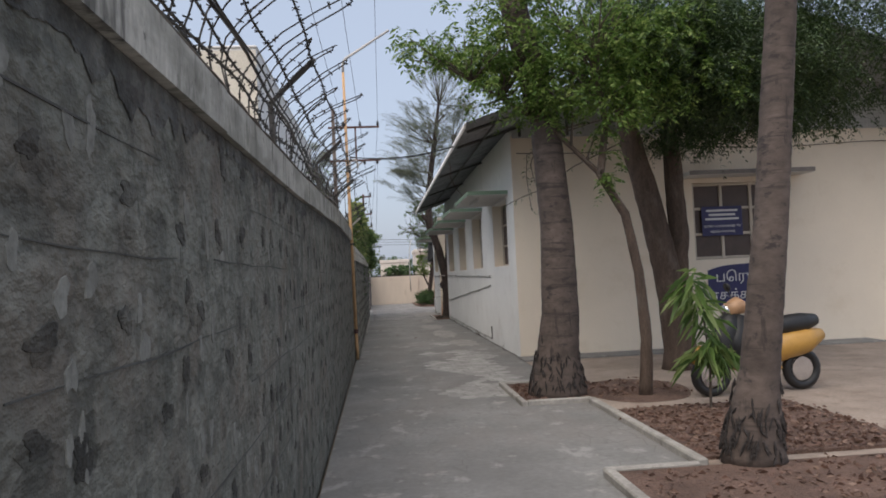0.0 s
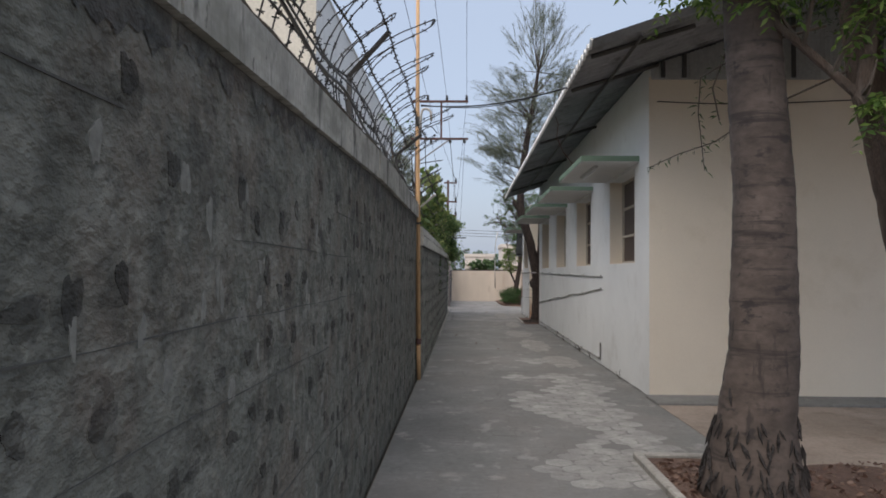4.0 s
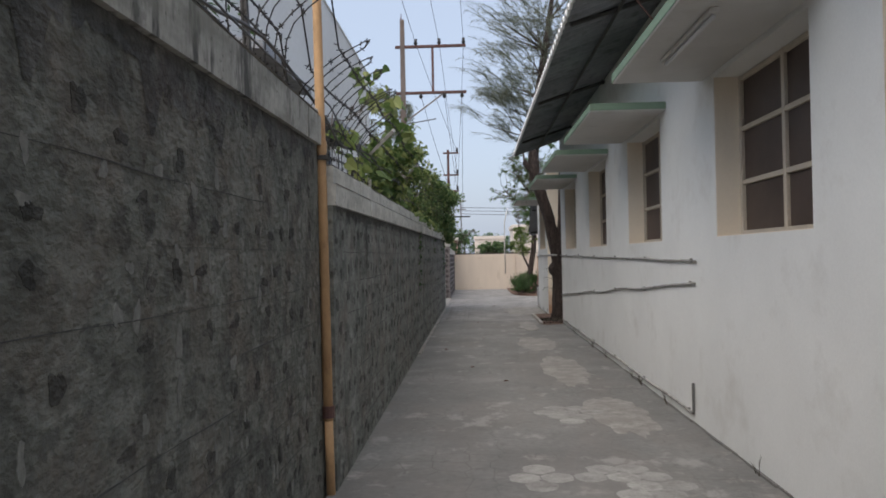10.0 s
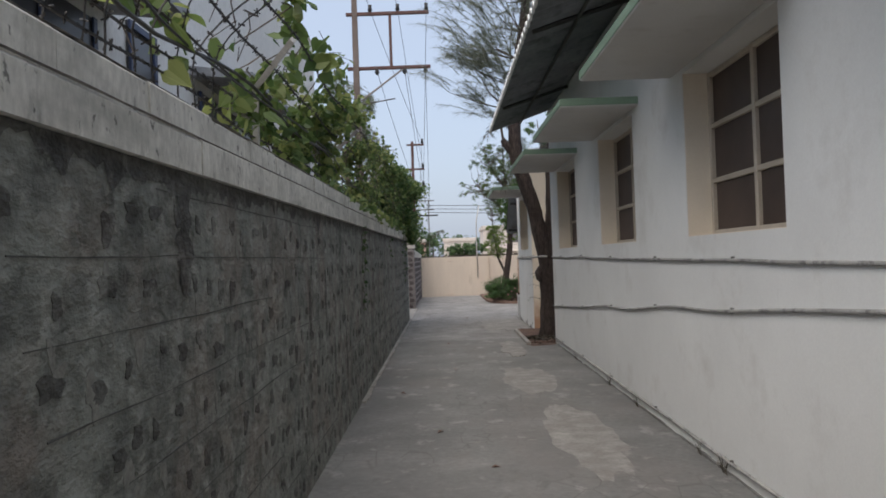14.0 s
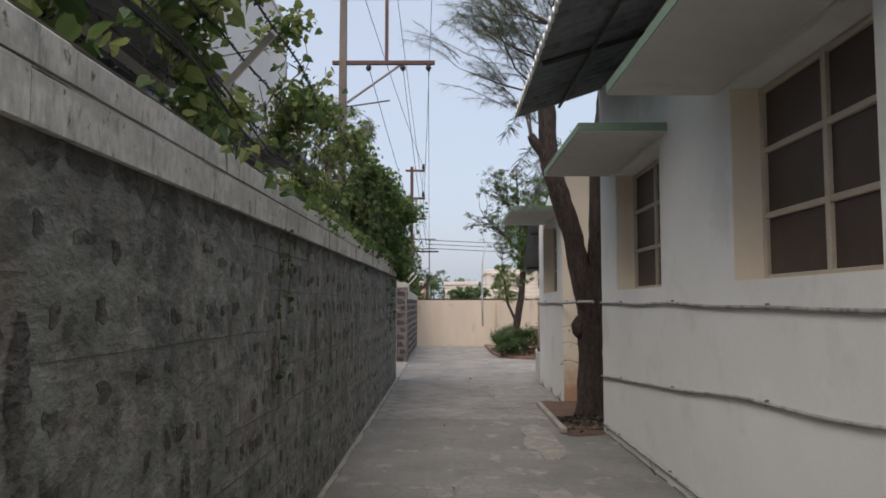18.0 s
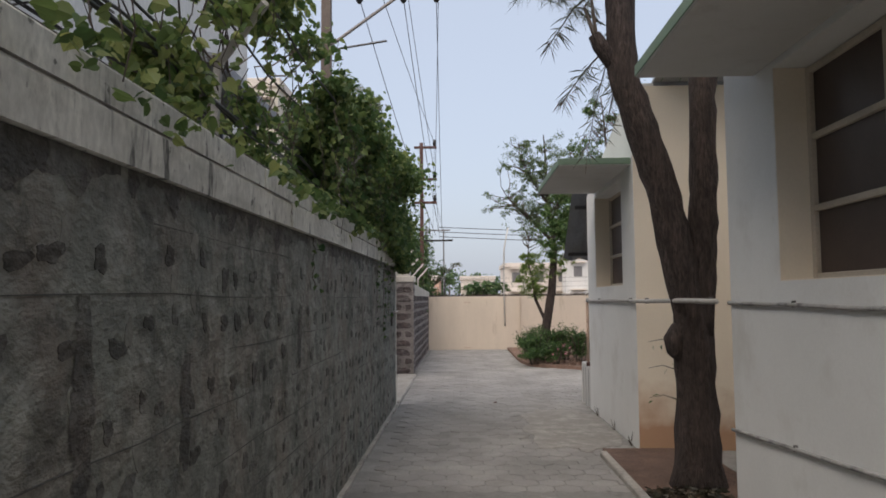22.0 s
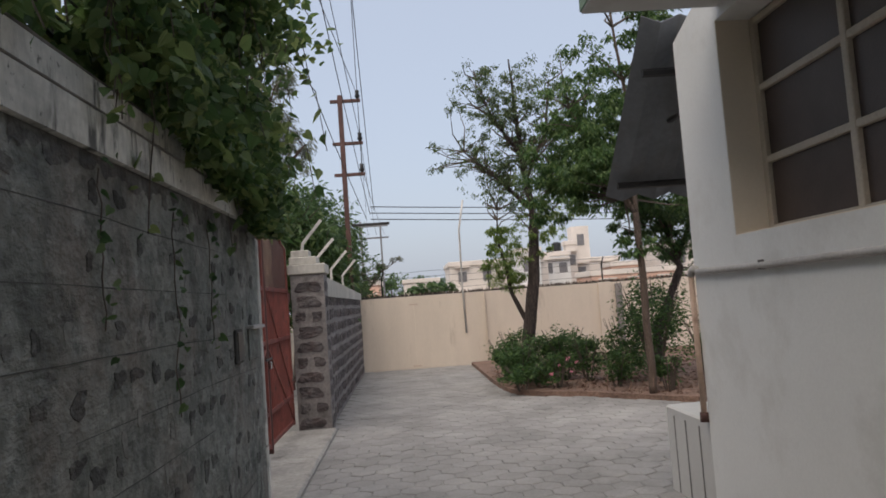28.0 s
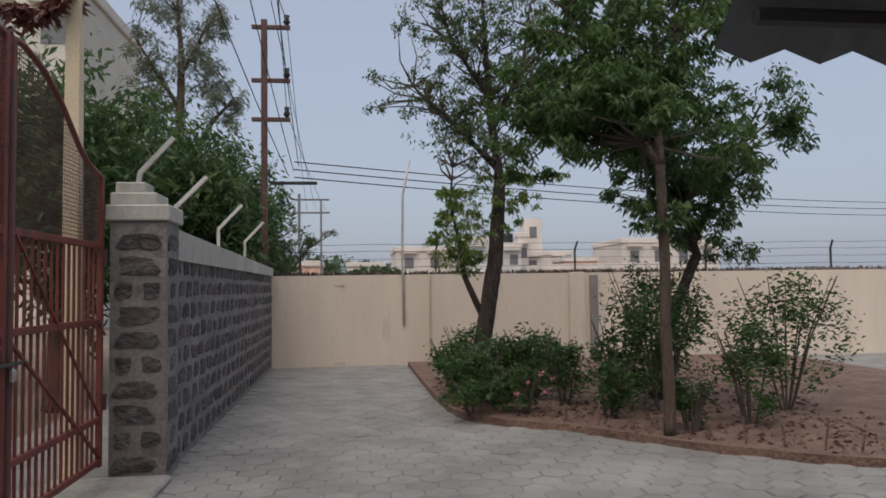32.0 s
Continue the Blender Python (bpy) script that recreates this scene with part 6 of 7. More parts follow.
part("burl", T([(-0.10, -0.04, 1.08), (-0.17, -0.05, 1.18), (-0.185, -0.05, 1.27), (-0.14, -0.04, 1.36), (-0.08, -0.03, 1.42)], [0.05, 0.085, 0.09, 0.07, 0.03], seg=9, wob=0.12, rng=grng), M_BARK_D, ftree, "dark knot on the trunk", True)
for run in ([(-0.58, 0, 4.5), (-0.46, 0.9, 4.2), (-0.6, 1.15, 3.6), (-0.68, 1.2, 3.12)], [(-0.46, 0.9, 4.2), (-0.7, 1.15, 3.98), (-0.93, 1.2, 3.67)], [(-0.46, 0.9, 4.2), (-0.4, 1.1, 3.8), (-0.5, 1.2, 3.3)], [(-0.46, 0.9, 4.2), (-0.3, 1.0, 4.1), (-0.32, 1.15, 3.7)], [(-0.58, 0, 4.5), (-0.9, 0.5, 4.4), (-1.1, 0.8, 4.15)]):
    br = part("drooping_spray", T(run, [0.012, 0.008, 0.005, 0.003][:len(run)], seg=5), M_TWIG, ftree, "drooping needle spray")
    q = [Vector(run[i]).lerp(Vector(run[i + 1]), u) for i in range(len(run) - 1) for u in np.linspace(0, 1, 26) if i > 0 or u > 0.6]
    part("needles", Mesh().leaves(grng, np.array([tuple(e) for e in q + q]) + grng.normal(0, 0.015, (2 * len(q), 3)), 0.17, 0.03, 0.75), L_GREY, br)
    part("needles", Mesh().leaves(grng, np.array([tuple(e) for e in q[-14:]]) + grng.normal(0, 0.02, (14, 3)), 0.15, 0.05, 0.9), L_DRY, br, "dry brown needles")
for q, (z, n) in enumerate(((1.22, 9), (0.75, 6), (1.0, 5))):
    tw = T([(-0.15, -0.05, z), (-0.3, -0.08, z + 0.05), (-0.42, -0.1, z + 0.03)], [0.006, 0.004, 0.002], seg=4)
    tw = part("side_shoot", tw, M_TWIG, ftree, "thin leafy shoot")
    part("leaf_tuft", Mesh().leaves(grng, np.array([(-0.2, -0.07, z + 0.03)] * n) + grng.uniform(-1, 1, (n, 3)) * (0.2, 0.04, 0.04), 0.06, 0.3, 0.3), L_DEEP, tw)
for q, (y, k) in enumerate(((13.1, 5), (15.65, 9), (16.85, 16), (17.4, 6), (19.3, 7), (20.6, 12), (22.9, 6), (28.2, 10), (29.1, 8), (30.2, 12))):
    wd = thing("weed_tuft", "small dry weed growing at the wall foot", "weed", ((XB if y < 26 else XC) - 0.03, y, 0.0), "weeds along the wall")
    bl = Mesh()
    for e in range(k):
        a = grng.uniform(0, 6.28)
        hh = grng.uniform(0.05, 0.16)
        bl.tube([(0, grng.uniform(-0.05, 0.05), -0.004), (0.02 * math.cos(a) - 0.01, 0.03 * math.sin(a), hh * 0.6), (0.04 * math.cos(a) - 0.015, 0.06 * math.sin(a), hh)], [0.003, 0.0025, 0.0006], seg=3, caps=False)
    tagged(part("blades", bl, L_LITTER, wd), kind="stuff")

# front bed with leaf litter, palms and a young mango
setting("sandy_yard", Mesh().box(2.275, 8.95, -6.0, Y_B0 - 0.01, -0.05, 0.006), M_SAND, "trodden pale sandy ground before the end wall", "ground")
setting("apron", Mesh().box(XB - 0.05, 9.0, Y_B0 - 0.62, Y_B0 - 0.01, -0.05, 0.035, 0.012), M_FLOOR, "grey cement apron along the end wall", "apron")
endline = thing("wall_cable", "thin dark cable slung along the end wall", "cable", (XB + 0.1, Y_B0 - 0.03, 3.78))
part("cable", T([(0.35 * k, 0, -0.03 * math.sin(k * 0.55)) for k in range(22)], 0.007, seg=5), M_BLACK, endline)
ring = [(2.95 + 0.72 * math.cos(a) * (1 + 0.08 * math.sin(3 * a)), 7.15 + 1.0 * math.sin(a) * (1 + 0.06 * math.sin(2 * a + 1))) for a in np.linspace(0, 2 * math.pi, 28, endpoint=False)]
disc = Mesh().add([(x, y, 0.0) for x, y in ring] + [(2.95 + (x - 2.95) * 0.9, 7.15 + (y - 7.15) * 0.9, 0.022) for x, y in ring], [(k, (k + 1) % 28, 28 + (k + 1) % 28, 28 + k) for k in range(28)] + [tuple(range(28, 56))])
setting("soil_ring", disc, M_SOIL, "round patch of dark soil at the slender tree", "soil")
setting("front_bed", Mesh().box(2.28, 4.2, 3.6, 5.8, 0.0, 0.035).box(1.47, 2.26, 6.62, 8.1, 0.0, 0.03).box(1.5, 4.2, 0.2, 3.35, 0.0, 0.035), M_SOIL, "brown soil beds strewn with dry leaves", "soil")
setting("front_kerb", Mesh().box(1.38, 1.455, 6.5, 8.2, -0.02, 0.06, 0.012).box(1.46, 2.24, 6.53, 6.6, -0.02, 0.058, 0.012).box(1.46, 2.6, 8.12, 8.2, -0.02, 0.055, 0.012).box(2.18, 2.27, 3.45, 6.5, -0.02, 0.06, 0.012).box(1.42, 2.17, 3.36, 3.44, -0.02, 0.056, 0.012).box(1.40, 1.49, 0.2, 3.35, -0.02, 0.06, 0.012), M_KERB, "low worn cement kerbs round the beds", "kerb")
pts = np.concatenate([np.stack([grng.uniform(2.3, 4.2, 1100), grng.uniform(3.6, 5.8, 1100), np.full(1100, 0.045)], 1), np.stack([np.concatenate([grng.uniform(1.5, 2.25, 350), grng.uniform(2.4, 3.5, 150)]), grng.uniform(6.7, 8.0, 500), np.full(500, 0.04)], 1), np.stack([grng.uniform(1.55, 4.1, 600), grng.uniform(0.3, 3.3, 600), np.full(600, 0.045)], 1)])
pts = np.concatenate([pts, pts + grng.normal(0, 0.05, pts.shape) * (1, 1, 0.05)])
litter = part("dry_leaves", Mesh().leaves(grng, pts, 0.052, 0.5, 0.0, 4.0, jit=0.6), L_DRY)
tagged(litter, "scattered dry brown leaves on the soil beds", "leaves", kind="stuff")
mango = thing("young_mango", "young mango plant with long drooping leaves", "plant", (3.25, 5.55, 0.03))
part("stem", T([(0, 0, 0), (0.02, 0, 0.5), (-0.03, 0, 1.0), (-0.1, 0, 1.35)], [0.014, 0.012, 0.009, 0.005], seg=6), M_TWIG, mango)
mrng = np.random.default_rng(9)
tuft = Mesh()
for cz, cx, n in ((1.4, -0.12, 24), (1.28, -0.12, 20), (1.1, -0.05, 26), (0.95, 0.0, 10), (0.75, 0.04, 28), (0.6, 0.14, 34), (0.62, -0.1, 24)):
    c = np.array([[cx, 0, cz]] * n) + mrng.normal(scale=0.05, size=(n, 3))
    tuft.leaves(mrng, c, 0.34, 0.16, 0.8, 1.0)
part("leaves", tuft, L_MANGO, mango)

# ---- scooter ----
sc = thing("scooter", "gold scooter with black apron parked by the wall", "scooter", (4.08, 6.4, 0.0), turn=6)
for x in (-0.45, 0.75):
    w = part("wheel", Mesh().tube([(x + 0.2 * math.cos(a), 0, 0.26 + 0.2 * math.sin(a)) for a in np.linspace(0, 2 * math.pi, 25)], 0.055, seg=8, caps=False), M_BLACK, sc, "black tyre", True)
    part("rim", T([(x, -0.03, 0.26), (x, 0.03, 0.26)], 0.14, seg=16), M_CHROME, w)
part("front_fender", T([(-0.68, 0, 0.42), (-0.55, 0, 0.53), (-0.4, 0, 0.55), (-0.26, 0, 0.48)], [0.05, 0.085, 0.09, 0.06], seg=10), M_GOLD, sc, "", True)
part("apron", T([(-0.28, 0, 0.34), (-0.3, 0, 0.6), (-0.2, 0, 0.85), (-0.12, 0, 0.98)], [0.14, 0.17, 0.14, 0.07], seg=12), M_BLACK, sc, "", True)
part("leg_shield", T([(-0.14, 0, 0.36), (-0.12, 0, 0.65), (-0.04, 0, 0.95)], [0.17, 0.19, 0.1], seg=12), M_BLACK, sc, "black inner shield", True)
part("handlebar_cowl", T([(-0.2, 0, 1.0), (-0.06, 0, 1.06), (0.1, 0, 1.02)], [0.09, 0.11, 0.05], seg=12), M_TAN, sc, "", True)
part("headlight", T([(-0.24, 0, 1.0), (-0.18, 0, 1.01)], [0.07, 0.085], seg=12), M_CHROME, sc, "", True)
for s in (-1, 1):
    hb = part("handlebar", T([(0.0, 0, 1.04), (0.03, s * 0.2, 1.06), (0.09, s * 0.36, 1.03)], 0.017, seg=8), M_BLACK, sc, "", True)
    part("grip", T([(0.065, s * 0.26, 1.045), (0.1, s * 0.38, 1.025)], 0.024, seg=8), M_BLACK, hb, "", True)
    mr = part("mirror", T([(0.02, s * 0.2, 1.06), (0.0, s * 0.27, 1.25)], 0.008, seg=6), M_BLACK, sc)
    part("mirror_head", T([(-0.01, s * 0.29, 1.27), (0.02, s * 0.29, 1.28)], [0.06, 0.05], seg=10), M_BLACK, mr, "", True)
part("footboard", Mesh().box(-0.1, 0.4, -0.16, 0.16, 0.28, 0.34, 0.02), M_GOLD, sc)
part("rear_body", T([(0.3, 0, 0.42), (0.5, 0, 0.55), (0.8, 0, 0.6), (1.05, 0, 0.66)], [0.12, 0.18, 0.17, 0.07], seg=12), M_GOLD, sc, "", True)
part("seat", T([(0.25, 0, 0.74), (0.5, 0, 0.79), (0.8, 0, 0.81), (0.98, 0, 0.84)], [0.09, 0.12, 0.12, 0.07], seg=10), M_BLACK, sc, "black padded seat", True)

# ---- end wall window and signs ----
ew = tagged(new("window_6"), "wide dark window with cream bars in the end wall", "window", "", "structure")
ew.location = (5.74, Y_B0 + 0.1, 1.66)
for i in range(3):
    for j in range(3):
        part("pane", Mesh().box(i * 0.587 + 0.02, (i + 1) * 0.587 - 0.02, 0.0, 0.015, j * 0.483 + 0.02, (j + 1) * 0.483 - 0.02, 0.003), M_DARK, ew)
for i in range(4):
    part("window_frame", Mesh().box(min(max(i * 0.587, 0.03), 1.73) - 0.03, min(max(i * 0.587, 0.03), 1.73) + 0.03, -0.03, 0.02, 0, 1.45, 0.005), M_FRAME, ew)
for j in range(4):
    part("window_frame", Mesh().box(0.0, 1.76, -0.026, 0.016, min(max(j * 0.483, 0.03), 1.42) - 0.025, min(max(j * 0.483, 0.03), 1.42) + 0.025, 0.005), M_FRAME, ew)
sunshade_end = thing("sunshade", "weathered grey sunshade slab over the end window", "sunshade", (5.5, Y_B0 - 0.006, 3.2))
part("slab", Mesh().box(0, 2.4, -0.5, 0, 0, 0.08, 0.01), M_SOFFIT, sunshade_end)
part("edge_band", Mesh().box(-0.005, 2.405, -0.506, -0.49, 0.01, 0.088, 0.004), M_CONC, sunshade_end)


def words(text, size, parent, at, material, width=None):
    cu = bpy.data.curves.new("lettering", "FONT")
    cu.body, cu.size, cu.extrude, cu.align_x, cu.align_y = text, size, 0.002, "CENTER", "CENTER"
    ob = new("lettering", cu)
    ob.parent = parent
    ob.location, ob.rotation_euler = at, (radians(90), 0, 0)
    cu.materials.append(material)
    dg = bpy.context.evaluated_depsgraph_get()
    me = bpy.data.meshes.new_from_object(ob.evaluated_get(dg))
    bpy.data.objects.remove(ob)
    mo = new("lettering", me)
    mo.parent = parent
    mo.location, mo.rotation_euler = at, (radians(90), 0, 0)
    return mo


notice = thing("notice_board", "small dark blue notice board with white lettering on the bars", "sign", (6.32, Y_B0 + 0.055, 2.38))
part("board", Mesh().box(-0.4, 0.4, -0.012, 0.0, -0.28, 0.28, 0.004), M_BLUE, notice)
for z, w in ((0.20, 0.31), (0.12, 0.26), (0.04, 0.33)):
    part("text_bar", Mesh().box(-w, w, -0.015, -0.0125, z - 0.02, z + 0.02), M_LETTER, notice, "unreadable white writing")
words("ENTRY IS PROHIBITED TO", 0.062, notice, (0, -0.0155, -0.1), M_LETTER)
words("URBAN PERSONS", 0.062, notice, (0, -0.0155, -0.2), M_LETTER)
board = thing("name_board", "blue enamel name board with white lettering and chipped edge", "sign", (6.57, Y_B0 - 0.006, 1.17))
nv = [(-0.62, -0.39), (0.62, -0.39), (0.62, 0.3), (0.55, 0.36), (0.5, 0.30), (0.44, 0.40), (0.2, 0.385), (-0.1, 0.375), (-0.3, 0.36), (-0.45, 0.33), (-0.62, 0.28)]
k = len(nv)
part("board", Mesh().add([(x, y, z) for y in (-0.012, 0.0) for x, z in nv], [tuple(range(k)), tuple(range(k, 2 * k))[::-1]] + [(i, k + i, k + (i + 1) % k, (i + 1) % k) for i in range(k)]), M_BLUE, board)
part("rim", Mesh().box(-0.64, 0.64, -0.010, -0.002, -0.41, -0.392).box(0.622, 0.64, -0.010, -0.002, -0.392, 0.3), M_LETTER, board)
words("\u0baa\u0bc6\u0bb0\u0bc1\u0bae\u0bcd", 0.26, board, (0.0, -0.0155, 0.14), M_LETTER)
words("\u0b9a\u0bbe\u0ba4\u0b95\u0bcd\u0b95\u0bc2\u0b9f\u0bae\u0bcd", 0.24, board, (0.0, -0.0155, -0.2), M_LETTER)

# ---- creeper over the wall ----
vrng = np.random.default_rng(17)


def creeper(label, y0, y1, per_metre, thick, gap, bulge, fall, seed, size=0.085, crest=0.25, skirt=0, lap=0):
    """A curtain of heart-shaped leaves over the leaning wire fence, with gaps, runners and strands hanging down."""
    rng = np.random.default_rng(seed)
    v = thing("creeper", label, "creeper", (-1.0, y0, 2.34), "creepers on the wall")
    ln = y1 - y0

    def skin(y, s):
        if s < 0.62:
            x, z = 0.0, 0.04 + 0.6 * s / 0.62
        else:
            x, z = 0.34 * (s - 0.62) / 0.38, 0.64 + 0.4 * (s - 0.62) / 0.38
        g = bulge[0] + (bulge[1] - bulge[0]) * (y / ln) ** 1.5
        return x + g * (0.25 + s), z + 0.1 * noise.noise((y * 1.3 + y0, s, 0)) + 0.3 * g * s

    pts, tries = [], 0
    while len(pts) < per_metre * ln and tries < 200000:
        tries += 1
        y, s = rng.uniform(0, ln), rng.uniform(0, 1) ** 0.8
        d = noise.noise(((y + y0) * 1.5, s * 2.2, seed)) + 0.5 * noise.noise(((y + y0) * 4.5, s * 6, seed)) + crest * (s - 0.5)
        if d < gap:
            continue
        x, z = skin(y, s)
        pts.append((x + rng.normal(0, thick), y, z + rng.normal(0, 0.04)))
    st = Mesh()
    for q in range(int(ln * 6)):
        y, s = rng.uniform(0, ln), rng.uniform(0.5, 1.0)
        run = []
        for k in range(6):
            x, z = skin(min(max(y, 0), ln), max(0.0, min(1.0, s)))
            run.append((x + rng.normal(0, 0.02), y, z))
            y, s = y + rng.uniform(-0.25, 0.3), s - rng.uniform(-0.05, 0.22)
        st.tube(run, [0.007, 0.006, 0.006, 0.005, 0.004, 0.003], seg=3, caps=False)
    for q in range(int(ln * fall[0])):
        y = rng.uniform(0, ln)
        x, z = skin(y, rng.uniform(0.55, 1.0))
        x = max(x, 0.36) + rng.uniform(0, 0.06) if rng.random() < fall[2] else x + rng.uniform(0.03, 0.12)
        n = int(rng.integers(4, 9))
        drop = rng.uniform(0.3, 1.0) * fall[1]
        run = [(x + 0.03 * math.sin(k * 1.7 + q), y + 0.04 * math.sin(k * 1.1 + q), z - drop * k / n) for k in range(n + 1)]
        st.tube(run, 0.003, seg=3, caps=False)
        pts += [tuple(np.array(p) + rng.normal(0, 0.025, 3)) for p in run[1:] for _ in range(2)]
    for q in range(skirt):
        y = ln * (0.12 + 0.88 * rng.uniform(0, 1) ** 0.7)
        drop = 0.35 + 0.5 * (y / ln) + 0.25 * noise.noise((y * 2.2, seed, 1))
        if noise.noise((y * 3.5, q % 7, seed)) > -0.25:
            pts.append((0.40 + abs(rng.normal(0, 0.09)), y, 0.5 - drop * rng.uniform(0, 1) ** 0.8))
    for q in range(int(ln * lap)):
        y = rng.uniform(0, ln)
        d = noise.noise(((y + y0) * 1.9, 3.3, 1)) + 0.5 * noise.noise(((y + y0) * 6, 1.3, 1))
        u = rng.uniform(0, 1) ** 1.4
        if u < 0.45 + 0.7 * d:
            pts.append((0.2 + 0.2 * min(1.0, u * 4) + abs(rng.normal(0, 0.03)), y, cope_high(y + y0) - 2.34 + 0.09 - 0.3 * u))
    for q in range(int(ln * 1.6)):
        y = rng.uniform(0, ln)
        x, z = skin(y, 1.0)
        run = [(x + 0.035 * k * rng.uniform(-0.4, 1.2), y + 0.05 * k, z + 0.07 * k - 0.012 * k * k) for k in range(6)]
        st.tube(run, 0.0028, seg=3, caps=False)
        pts += [tuple(np.array(p) + rng.normal(0, 0.015, 3)) for p in run[1:]]
    tagged(part("stem_tangle", st, M_TWIG, v), kind="stuff")
    part("foliage", Mesh().leaves(rng, np.array(pts), size, 0.95, 0.5, 1.0, jit=0.45, round_=True), L_VINE if y0 < 23 else L_VINE_D, v)
    return v


creeper("thin young creeper climbing the wire", 14.6, 17.6, 60, 0.05, 0.12, (0.0, 0.0), (0.8, 0.35, 0.3), 61, 0.11)
creeper("green leafy creeper spread over the wire fence", 17.6, 20.5, 360, 0.07, 0.22, (0.0, 0.02), (3.0, 0.5, 0.4), 62, 0.075, lap=15)
creeper("green leafy creeper curtain over the wire fence", 20.5, 24.0, 800, 0.08, 0.27, (0.02, 0.04), (8.0, 0.8, 0.5), 63, 0.047, lap=90)
creeper("straggling green creeper thinning out over the wire", 24.0, 25.6, 800, 0.08, 0.26, (0.03, 0.05), (8.0, 0.8, 0.5), 66, 0.046, 0.0, lap=160)
creeper("thick green creeper hanging over the coping", 25.6, 28.4, 2500, 0.11, 0.05, (0.06, 0.13), (12.0, 0.9, 0.5), 64, 0.05, lap=260)
creeper("dense overhanging creeper at the gate end", 28.4, 31.4, 3500, 0.13, -0.08, (0.12, 0.28), (18.0, 1.1, 0.55), 65, 0.054, 0.25, 4200)
tend = thing("creeper", "loose creeper tendrils swaying off the wall's end", "creeper", (-0.6, 31.0, 3.1), "creepers on the wall")
for k, run in enumerate(([(0, 0, 0.3), (0.2, 0.05, 0.34), (0.38, 0, 0.2), (0.42, 0, -0.1)], [(0, 0, 0.1), (0.25, 0, 0.12), (0.45, 0, -0.15), (0.5, 0, -0.55)], [(0, 0.1, -0.1), (0.2, 0.1, -0.2), (0.36, 0.1, -0.5), (0.4, 0.1, -0.85)], [(0, 0.1, 0.5), (0.15, 0.1, 0.62), (0.35, 0.1, 0.55), (0.45, 0.1, 0.35)])):
    st = part("tendril", T(run, 0.0035, seg=4), M_TWIG, tend)
    q = np.array([tuple(Vector(run[i]).lerp(Vector(run[i + 1]), u)) for i in range(3) for u in (0.1, 0.4, 0.75)]) + vrng.normal(0, 0.02, (9, 3))
    part("leaves", Mesh().leaves(vrng, q, 0.075, 0.95, 0.6, 1.0, round_=True), L_VINE_D, st)

for i, (y, z0, z1, n) in enumerate(((20.45, 1.05, 2.0, 26), (20.7, 1.5, 2.05, 14), (24.9, 1.7, 2.06, 10), (28.7, 1.5, 2.05, 16), (29.5, 1.1, 2.0, 22), (30.1, 1.4, 2.05, 20))):
    sp = thing("wall_sprig", "thin creeper strand hanging down the stone wall", "creeper", (XL + 0.004, y, z0), "strands on the wall")
    k = 9
    run = [(0.012 + 0.008 * math.sin(q * 2.1), 0.05 * noise.noise((q * 0.5, y, 0)), (z1 - z0) * q / k) for q in range(k + 1)]
    part("stem", T(run, 0.003, seg=4), M_TWIG, sp)
    c = np.array([run[int(vrng.integers(0, k + 1))] for q in range(n)]) + vrng.normal(0, 1, (n, 3)) * (0.012, 0.045, 0.05) + np.array((0.02, 0, 0))
    tagged(part("foliage", Mesh().leaves(vrng, c, 0.038, 0.9, 0.6, 1.0, round_=True), L_DEEP, sp), kind="stuff")

# ---- poles, wires ----
def insulator(parent, x, y, z):
    p = part("insulator", T([(x, y, z), (x, y, z + 0.07), (x, y, z + 0.13), (x, y, z + 0.21)], [0.03, 0.075, 0.045, 0.06], seg=8), M_BLACK, parent, "dark porcelain insulator", True)
    return p


M_POLEC = shade("weathered_brown_pole", (0.15, 0.12, 0.105), 0.85, 0.25, 1.0, 25, 0.3, grain=0.15, stain=(0.13, 0.1, 0.085), stain_at=(0.5, 0.65))
up = thing("utility_pole", "tall weathered brown electricity pole with steel cross arms", "pole", (-2.05, 33.0, -0.05))
part("pole", T([(0, 0, 0), (0.0, 0, 9.75)], [0.16, 0.10], seg=4), M_POLEC, up)
part("spike", T([(-0.03, 0, 9.7), (-0.03, 0, 9.98)], [0.03, 0.008], seg=5), M_RUST, up)
for z in (8.83, 7.25):
    part("cross_arm", Mesh().box(-0.25, 2.15, -0.05, 0.05, z - 0.05, z + 0.04, 0.006), M_RUST, up)
part("link", Mesh().box(0.98, 1.06, -0.03, 0.03, 7.29, 8.78, 0.004), M_RUST, up)
part("brace", T([(0.1, 0, 6.3), (1.35, 0, 7.2)], 0.03, seg=5), M_CONC, up)
part("brace", T([(0.1, 0, 6.2), (1.1, 0, 6.35)], 0.02, seg=5), M_STEEL, up)
for x in (0.45, 1.25, 2.08):
    insulator(up, x, 0, 8.87)
for x in (0.6, 1.4, 2.0):
    insulator(up, x, 0, 7.05)
fp = thing("utility_pole", "red brown steel electricity pole with short arms", "pole", (-0.98, 45.0, -0.05))
part("pole", Mesh().box(-0.06, 0.06, -0.06, 0.06, 0, 7.0, 0.01), M_RUST, fp)
for z in (6.85, 5.75, 4.95):
    part("cross_arm", Mesh().box(-0.25, 0.52, -0.04, 0.04, z - 0.045, z + 0.035, 0.006), M_RUST, fp)
    insulator(fp, 0.45, 0, z + 0.04)
part("cross_arm", Mesh().box(0.1, 1.05, -0.04, 0.04, 3.62, 3.68, 0.006), M_WIRE, fp)
# pale grey carries the haze in front of the far steel
M_HAZY = shade("haze_paled_steel", (0.20, 0.20, 0.21), 0.8, 0.1, 2, 10, 0.0)
